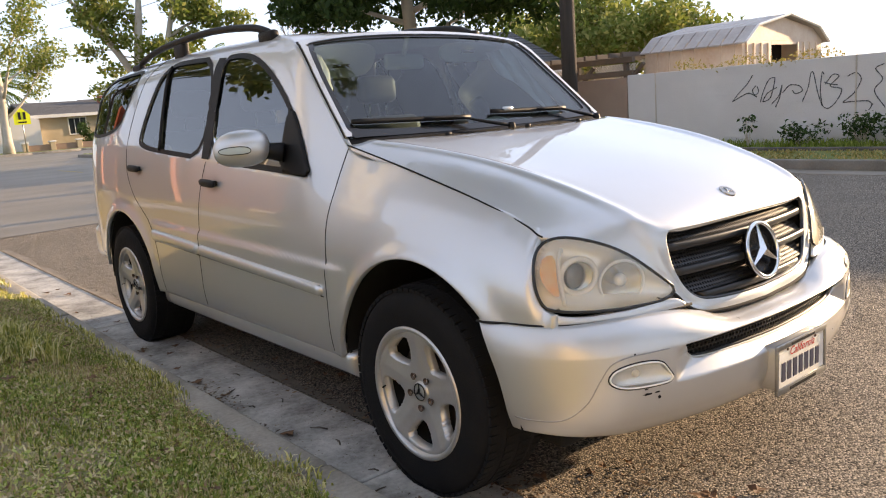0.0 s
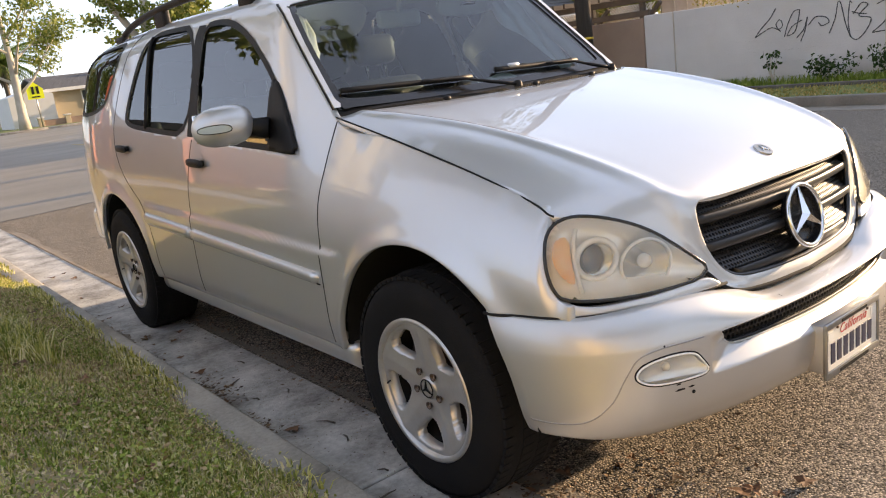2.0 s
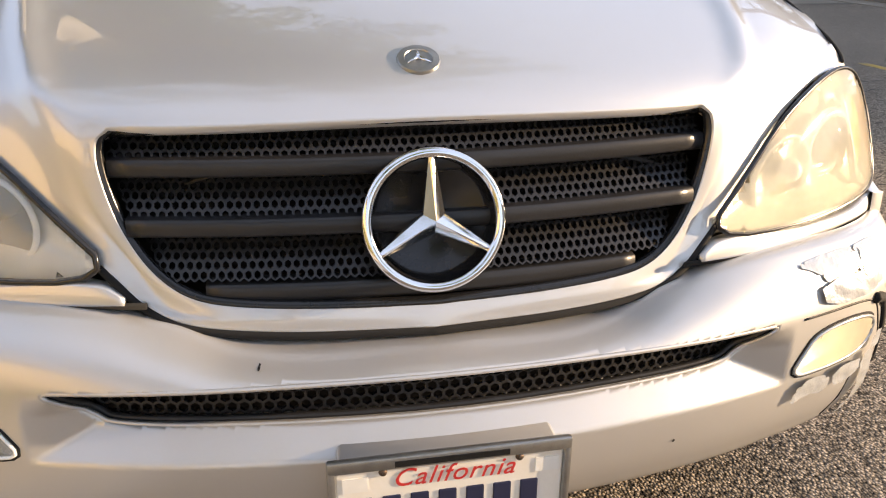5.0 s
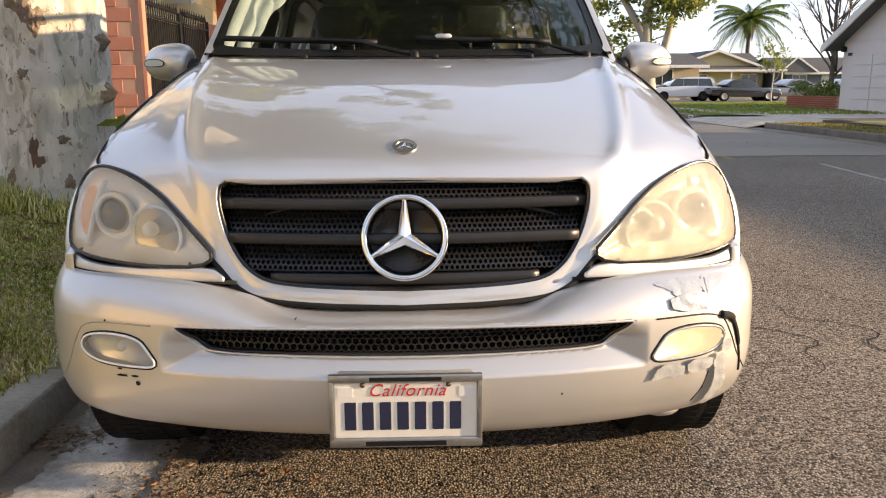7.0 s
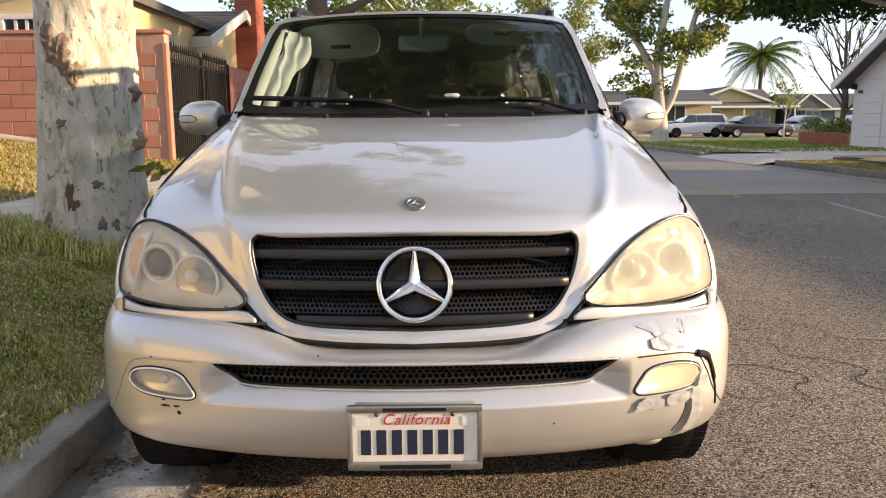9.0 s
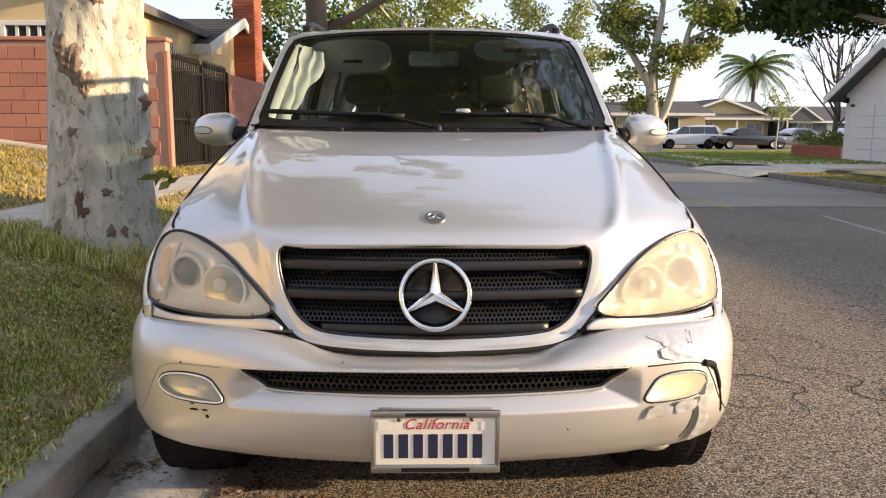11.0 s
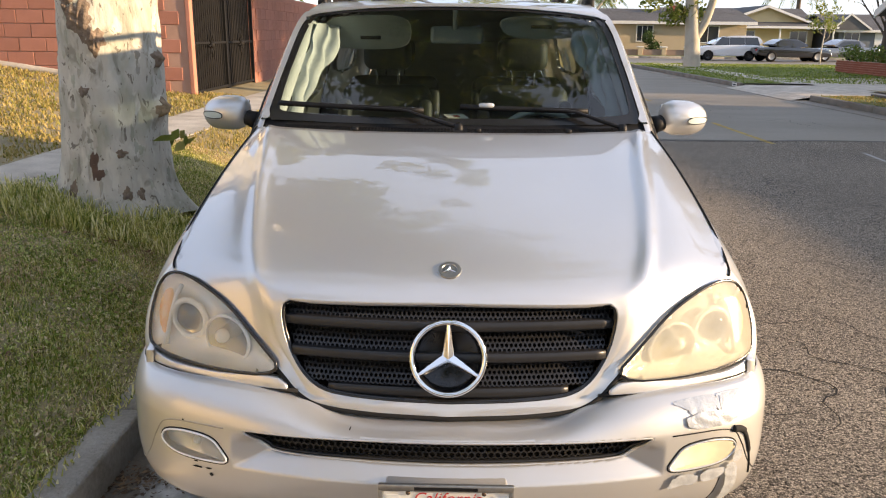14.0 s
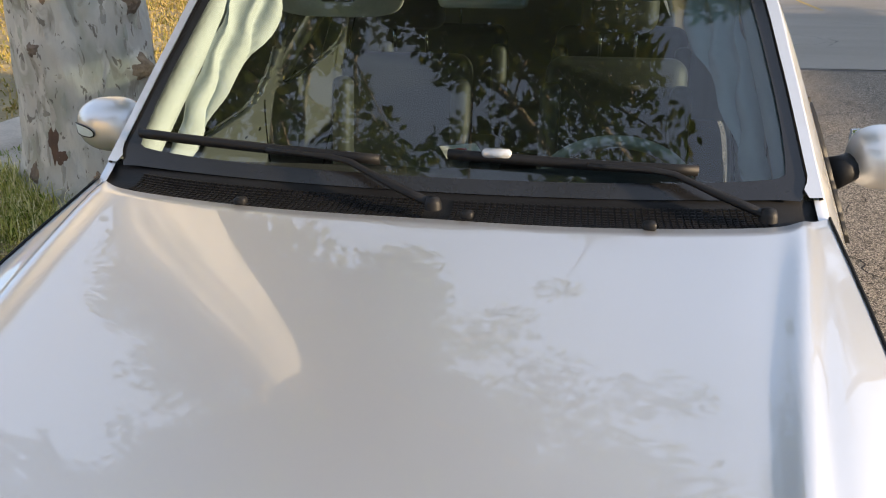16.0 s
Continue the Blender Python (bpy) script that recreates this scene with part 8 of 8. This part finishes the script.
lat = part("lattice", box((14.63, 11.45, 1.60), (14.65, 11.5, 2.0), 0), M["white_trim"], perg, "white garden lattice", smooth=False)
for y0, y1 in ((11.5, 12.7), (13.6, 14.3)):
    n = int((y1 - y0) / 0.085)
    for k in range(n):
        for sg in (-1, 1):
            part("lattice_slat", box((-0.006, -0.016, -0.27), (0.006, 0.016, 0.27), 0, m=Matrix.Translation((14.64 + 0.012 * sg, y0 + 0.085 * (k + 0.5), 1.80)) @ Matrix.Rotation(sg * 0.785, 4, "X")), M["white_trim"], lat, smooth=False)
gable_house("house", 24, 34, 26, 34, 0.0, 2.6, 4.0, M["stucco_tan"], "low house with brown roof beyond the back gardens", "y", 0.5, roof=M["old_wood"])
gable_house("house", 30, 38, 3, 10, 0.0, 2.7, 4.2, M["stucco_tan"], "low house with brown roof beyond the shed", "x", 0.5, roof=M["old_wood"])

# shrubs at the painted wall
for k, (y, h, n) in enumerate(((6.35, 0.62, 90), (5.35, 0.38, 330), (4.35, 0.50, 480), (3.7, 0.46, 480), (3.0, 0.42, 420), (2.2, 0.5, 420), (1.2, 0.45, 400))):
    sh = thing("shrub", (11.1, y, 0.15), "small leafy shrub at the foot of the painted wall", "shrub", "shrubs along the painted wall")
    rr = random.Random(k)
    st = bmesh.new()
    tips = []
    for q in range(5 if n > 100 else 4):
        e = Vector((11.1 + rr.uniform(-0.15, 0.1), y + rr.uniform(-0.3, 0.3) * (1 if n > 100 else 0.5), 0.15 + h * rr.uniform(0.6, 1.0)))
        tube([(11.1, y, 0.12), Vector((11.1, y, 0.12)).lerp(e, 0.5) + Vector((0, 0.03, 0)), e], [0.015, 0.011, 0.004], 5, bm=st)
        tips += [e, Vector((11.1, y, 0.15)).lerp(e, 0.65)]
    part("stem", st, M["bark_far"], sh)
    leaf_cloud("foliage", tips, n, 0.20 if n > 100 else 0.10, 0.035, M["leaf_dark"], sh, 60 + k)
vine = thing("vine", (11.5, 6.2, 1.6), "dry vine creeping over the painted wall", "vine")
leaf_cloud("foliage", [(11.48, y, 1.66 + 0.07 * math.sin(y * 5)) for y in np.linspace(5.0, 8.0, 16)], 620, 0.16, 0.03, M["blade_dry"], vine, 71)


# crossing sign: pentagon on a post, its pictures as plain dark bars
sign = thing("crossing_sign", (9.7, 56.6, 0.1), "fluorescent yellow five-sided school crossing sign on a post", "sign")
part("sign_post", tube([(9.7, 56.6, 0.0), (9.7, 56.6, 2.9)], 0.04, 8), M["pewter"], sign)
part("sign_plate", prism([(9.20, 2.0), (10.20, 2.0), (10.20, 2.62), (9.70, 3.10), (9.20, 2.62)], 0.02, 1, 56.52), M["sign_yellow"], sign, smooth=False)
for x in (9.48, 9.78):
    part("sign_bar", box((x, 56.50, 2.32), (x + 0.16, 56.52, 2.80), 0.003), M["dark"], sign, smooth=False)
part("sign_bar", box((9.45, 56.50, 2.10), (9.95, 56.52, 2.19), 0.003), M["dark"], sign, smooth=False)

# parked cars far off
def parked(name, at, turn, length, height, width, mat, label, van=False):
    """A small parked car, built pointing along +x from its middle."""
    c = thing(name, (0, 0, 0), label, "car", "cars parked at the end of the street")
    L, W, H = length / 2, width / 2, height
    if van:
        low = [(-L, 0.30), (-L, 0.80), (-L + 0.08, 1.05), (L - 1.0, 1.00), (L - 0.30, 0.82), (L, 0.58), (L, 0.28)]
        cab = [(-L + 0.05, 1.0), (-L + 0.30, H - 0.10), (-L + 0.8, H), (L - 2.5, H - 0.02), (L - 2.0, H - 0.10), (L - 1.4, H - 0.36), (L - 0.80, 0.98)]
    else:
        low = [(-L, 0.30), (-L, 0.78), (-L + 0.15, 0.93), (L - 1.35, 0.90), (L - 0.2, 0.74), (L, 0.55), (L, 0.26)]
        cab = [(-L + 0.75, 0.90), (-L + 1.5, H - 0.04), (-L + 2.1, H), (-L + 2.6, H - 0.02), (L - 1.25, 0.88)]
    b = prism([(x, z) for x, z in rounded(low, 2)], 2 * W, 1, -W, 0.0)
    bmesh.ops.bevel(b, geom=[e for e in b.edges if len({round(v.co.y, 3) for v in e.verts}) == 1], offset=0.07, segments=3, profile=0.5, affect="EDGES")
    body = part("body", b, mat, c, local=True, sharp=35)
    roof = prism([(x, z) for x, z in rounded(cab, 2)], 2 * W - 0.30, 1, -W + 0.15)
    for v in roof.verts:
        k = max(0, (v.co.z - 0.95) / (H - 0.95))
        v.co.y *= 1.14 - 0.20 * k
    part("cabin", roof, mat, body, local=True, sharp=35)
    zc0, zc1 = 0.98, H - 0.13
    ca = np.array(cab)
    for sgn in (-1, 1):
        n = 3 if van else 2
        xs0, xs1 = ca[:, 0].min() + (0.25 if van else 0.55), ca[:, 0].max() - (0.45 if van else 0.45)
        for i in range(n):
            a0, a1 = xs0 + (xs1 - xs0) * i / n + 0.012, xs0 + (xs1 - xs0) * (i + 1) / n - 0.012
            sh0, sh1 = (0.18 if i == 0 else 0), (0.45 if i == n - 1 else 0)
            g = prism([(a0, zc0), (a1, zc0), (a1 - sh1, zc1), (a0 + sh0, zc1)], 0.02, 1, 0)
            for v in g.verts:
                k = (v.co.z - 0.95) / (H - 0.95)
                v.co.y = sgn * ((W - 0.15) * (1.14 - 0.20 * k) + 0.006) + v.co.y * 0.5
            part("side_window", g, M["house_glass"], body, local=True, smooth=False)
        for x in (-L + 0.95, L - 0.92):
            wl = part("wheel", lathe([(0.02, sgn * (W + 0.01)), (0.20, sgn * (W + 0.01)), (0.23, sgn * (W + 0.02)), (0.33, sgn * (W + 0.015)), (0.345, sgn * (W - 0.02)), (0.345, sgn * (W - 0.2))], 28, "x"), M["rubber"], c, local=True)
            for v in wl.data.vertices:
                v.co = Vector((v.co.y + x, v.co.x, v.co.z + 0.34))
            hb = part("rim", lathe([(0.01, sgn * (W + 0.018)), (0.19, sgn * (W + 0.014)), (0.21, sgn * (W + 0.022))], 20, "x"), M["pewter"] if not van else M["gloss_black"], wl, local=True)
            for v in hb.data.vertices:
                v.co = Vector((v.co.y + x, v.co.x, v.co.z + 0.34))
        for e, m in ((L - 0.16, M["visor"]), (-L + 0.10, M["plate_red"])):
            part("lamp", box((e - 0.10, sgn * (W - 0.28) - 0.16, 0.64), (e + 0.10, sgn * (W - 0.28) + 0.16, 0.80), 0.05, seg=2), m, body, local=True)
    sc = box((ca[:, 0].max() - 0.95, -W + 0.25, 1.0), (ca[:, 0].max() - 0.35, W - 0.25, 1.02), 0)
    part("front_window", sc, M["house_glass"], body, local=True, smooth=False)
    c.matrix_basis = Matrix.Translation(at) @ Matrix.Rotation(radians(turn), 4, "Z")
    return c


parked("minivan", (17.9, 52.6, 0.0), 176, 4.5, 1.62, 1.95, M["car_white"], "white minivan with dark windows, parked by the far kerb", True)
parked("saloon_car", (21.6, 51.4, 0.0), 3, 4.9, 1.45, 1.85, M["car_black"], "black saloon car, parked by the far kerb")
parked("saloon_car", (25.6, 53.0, 0.0), 185, 4.7, 1.45, 1.82, M["car_grey"], "dark grey saloon car, parked further along")
parked("saloon_car", (29.6, 53.4, 0.0), 185, 4.6, 1.45, 1.80, M["car_grey"], "grey saloon car, parked past the planter")

# trees
def forked_tree():
    """Pale sycamore that forks into three limbs, with light leaves in loose clumps."""
    t = thing("tree", (11.0, 36.4, 0.1), "street sycamore with a pale forked trunk and light leaves", "tree")
    wood = bmesh.new()
    r = random.Random(3)
    limbs = [([(11.05, 36.4, 0.0), (11.0, 36.4, 0.9), (10.9, 36.4, 2.0), (10.78, 36.4, 3.3), (10.9, 36.5, 5.0), (11.2, 36.6, 7.0), (11.3, 36.6, 8.8)], [0.42, 0.36, 0.32, 0.28, 0.20, 0.13, 0.05]),
             ([(10.8, 36.4, 3.1), (10.2, 36.3, 4.1), (9.45, 36.2, 5.2), (8.5, 36.0, 6.3), (7.6, 35.8, 7.3)], [0.20, 0.17, 0.14, 0.10, 0.04]),
             ([(11.0, 36.4, 1.3), (11.5, 36.3, 2.3), (11.85, 36.2, 3.8), (12.2, 36.2, 5.2), (12.7, 36.1, 7.0), (13.4, 36, 8.4)], [0.22, 0.19, 0.17, 0.14, 0.10, 0.04]),
             ([(12.3, 36.2, 5.4), (13.4, 36.0, 6.0), (14.8, 35.8, 6.3)], [0.09, 0.06, 0.03])]
    ends = []
    for pts, rad in limbs:
        f, g = curve([(i, *p) for i, p in enumerate(pts)]), curve([(i, q) for i, q in enumerate(rad)])
        tt = np.linspace(0, len(pts) - 1, 4 * len(pts))
        tube(f(tt), [float(q) for q in np.ravel(g(tt))], 10, bm=wood)
        for k in range(13):
            q = f(np.float64((0.35 + 0.65 * k / 12) * (len(pts) - 1)))
            if q[2] < 2.2:
                continue
            s0 = Vector([float(c) for c in q])
            e = s0 + Vector((r.uniform(-1.7, 1.7), r.uniform(-1.5, 1.5), r.uniform(-0.9, 1.2)))
            tube([s0, s0.lerp(e, 0.5) + Vector((0, 0, 0.12)), e], [0.035, 0.022, 0.008], 5, bm=wood)
            ends += [e, s0.lerp(e, 0.6)]
    part("trunk", wood, M["bark_far"], t)
    leaf_cloud("crown", ends, 9000, 0.62, 0.12, M["leaf_bright"], t, 53)
    return t


forked_tree()
tree((8.7, 56.7, 0.1), 7.5, 0.32, 5, M["leaf_bright"], 9000, 0.115, 1.1, "pale-trunked sycamore by the crossing sign", limbs=8, reach=3.2, fork=0.25, up=0.7, twigs=4)
evergreen = tree((10.75, 15.4, 0.1), 6.4, 0.24, 9, M["leaf_dark"], 15000, 0.09, 0.85, "dark evergreen street tree with hanging leaves", limbs=11, reach=3.0, fork=0.45, up=0.20, twigs=5, lean=(-0.5, 0))
rh = np.random.default_rng(77)
droop = [(11.3 + 4.0 * math.cos(a) * q, 15.4 + 3.0 * math.sin(a) * q, 3.45 + 1.5 * (1 - q) + h) for a, q, h in zip(rh.uniform(0, 6.283, 90), rh.uniform(0.25, 1, 90) ** 0.6, rh.uniform(-0.1, 1.9, 90))]
leaf_cloud("drooping_leaves", droop, 24000, 0.62, 0.085, M["leaf_dark"], evergreen, 78)
tree((27.0, 20.0, 0.1), 3.9, 0.25, 13, M["leaf_bright"], 12000, 0.12, 1.1, "bright green tree behind the shed", limbs=10, reach=2.6, fork=0.3, up=0.3, twigs=4)
tree((28.5, 25.0, 0.1), 3.6, 0.25, 14, M["leaf_bright"], 8000, 0.16, 1.4, "bright green tree behind the back gardens", limbs=8, reach=3.0, fork=0.4, up=0.35, twigs=3)
tree((21, 4.6, 0.1), 1.7, 0.12, 15, M["leaf"], 2200, 0.09, 0.55, "low green tree beyond the painted wall", limbs=6, reach=0.9, fork=0.4, up=0.15)
tree((-1.5, 47, 0.1), 8.0, 0.35, 17, M["leaf_bright"], 11000, 0.15, 1.5, "leafy light green street tree", limbs=10, reach=4.0, fork=0.3, up=0.5, twigs=4)
tree((-2.35, 15.3, 0.45), 7.4, 0.30, 33, M["leaf_bright"], 11000, 0.11, 0.5, "yellow-green street tree with a dark trunk on the verge", limbs=13, reach=4.4, fork=0.38, up=0.35, twigs=6, bark=M["old_wood"])
tree((-7, 40, 0.3), 6.5, 0.3, 18, M["leaf"], 7000, 0.14, 1.3, "green tree behind the pink wall", limbs=8, reach=3.0, fork=0.3, up=0.5, twigs=4)
tree((16.5, 30.0, 0.2), 4.6, 0.12, 19, M["straw"], 420, 0.05, 0.3, "bare leafless young tree by the planter", limbs=20, reach=2.4, fork=0.22, up=1.2, twigs=14, bark=M["old_wood"])
tree((22.0, 47.5, 0.0), 2.6, 0.05, 23, M["leaf_bright"], 420, 0.10, 0.5, "thin young street tree with few leaves", limbs=5, reach=0.8, fork=0.4, up=0.9)
tree((-1.9, -9.5, 0.3), 7.0, 0.35, 27, M["leaf"], 9000, 0.13, 1.3, "leafy sycamore on the verge", limbs=9, reach=3.6, fork=0.35, up=0.6, twigs=4)
tree((12, -16, 0.1), 7.0, 0.35, 28, M["leaf"], 8000, 0.14, 1.3, "leafy street tree beyond the painted wall", limbs=9, reach=3.6, fork=0.35, up=0.6, twigs=4)


def palm(at, h, seed, label):
    p = thing("palm", at, label, "palm tree")
    x, y, z = at
    part("trunk", tube([(x + 0.05 * math.sin(k), y, z + h * k / 8) for k in range(9)], [0.30 - 0.012 * k for k in range(9)], 10), M["old_wood"], p)
    r = random.Random(seed)
    n = 44
    skirt = bmesh.new()
    for k in range(26):
        a = 2.4 * k
        tube([(x + 0.2 * math.cos(a), y + 0.2 * math.sin(a), z + h - 0.1), (x + 0.55 * math.cos(a), y + 0.55 * math.sin(a), z + h - 0.9), (x + 0.42 * math.cos(a), y + 0.42 * math.sin(a), z + h - r.uniform(1.6, 2.6))], [0.10, 0.12, 0.02], 5, bm=skirt)
    part("dead_skirt", skirt, M["old_wood"], p, "hanging skirt of dead brown fronds")
    for k in range(n):
        a, e = 2.4 * k, 1.45 - 1.75 * k / n
        L = 4.5 + r.uniform(-0.5, 0.4)
        b = bmesh.new()
        spine = [Vector((x, y, z + h)) + Vector((math.cos(a) * L * t * math.cos(e * (1 - t)), math.sin(a) * L * t * math.cos(e * (1 - t)), L * (t * math.sin(e) - 0.70 * t * t * (1.1 - 0.25 * e)))) for t in np.linspace(0, 1, 9)]
        tube(spine, [0.06 - 0.005 * i for i in range(9)], 4, bm=b)
        side = Vector((-math.sin(a), math.cos(a), 0))
        for i in range(26):
            t = 0.14 + 0.86 * i / 25
            j = min(7, int(t * 8))
            q = spine[j].lerp(spine[j + 1], t * 8 - j)
            d = (spine[j + 1] - spine[j]).normalized()
            for sg in (-1, 1):
                tip = q + side * sg * 0.62 * math.sin(math.pi * (0.12 + 0.85 * t)) + d * 0.22 - Vector((0, 0, 0.42))
                b.faces.new([b.verts.new(v) for v in (q, q + d * 0.15, tip)])
        part("frond", b, M["leaf"], p, smooth=False)
    return p


palm((40.3, 96, 0.0), 8.7, 1, "feathery palm rising behind the far roofs")
palm((6.5, 88, 0.0), 6.2, 2, "distant palm behind the tan house")
palm((15, 95, 0.0), 6.4, 3, "distant palm behind the roofs")

# houses behind the camera, seen only in the car's paint
gable_house("house", -16, -6.5, -14, -2, 1.0, 3.6, 5.0, M["stucco_cream"], "cream house along the street behind the verge", "y", 0.6)
gable_house("house", 16, 26, -22, -8, 0.1, 2.8, 4.3, M["stucco_tan"], "tan house across the street", "x", 0.6)

# ---- pieces of walls and pavements, last ----
piece_rows(wall_w, "block", (0.405, 0.203), (-11.0, 10.32, 0.40), (1, 0, 0), 17, 10, M["block"], 0.011, 0.012, skip=lambda p: p.z < float(lawn_z(p.x, 10.3)) - 0.2 or p.x > -4.35)
piece_rows(wall_w2, "block", (0.405, 0.203), (-3.98, 14.1, 0.35), (0, 1, 0), 30, 9, M["block"], 0.006, 0.012)
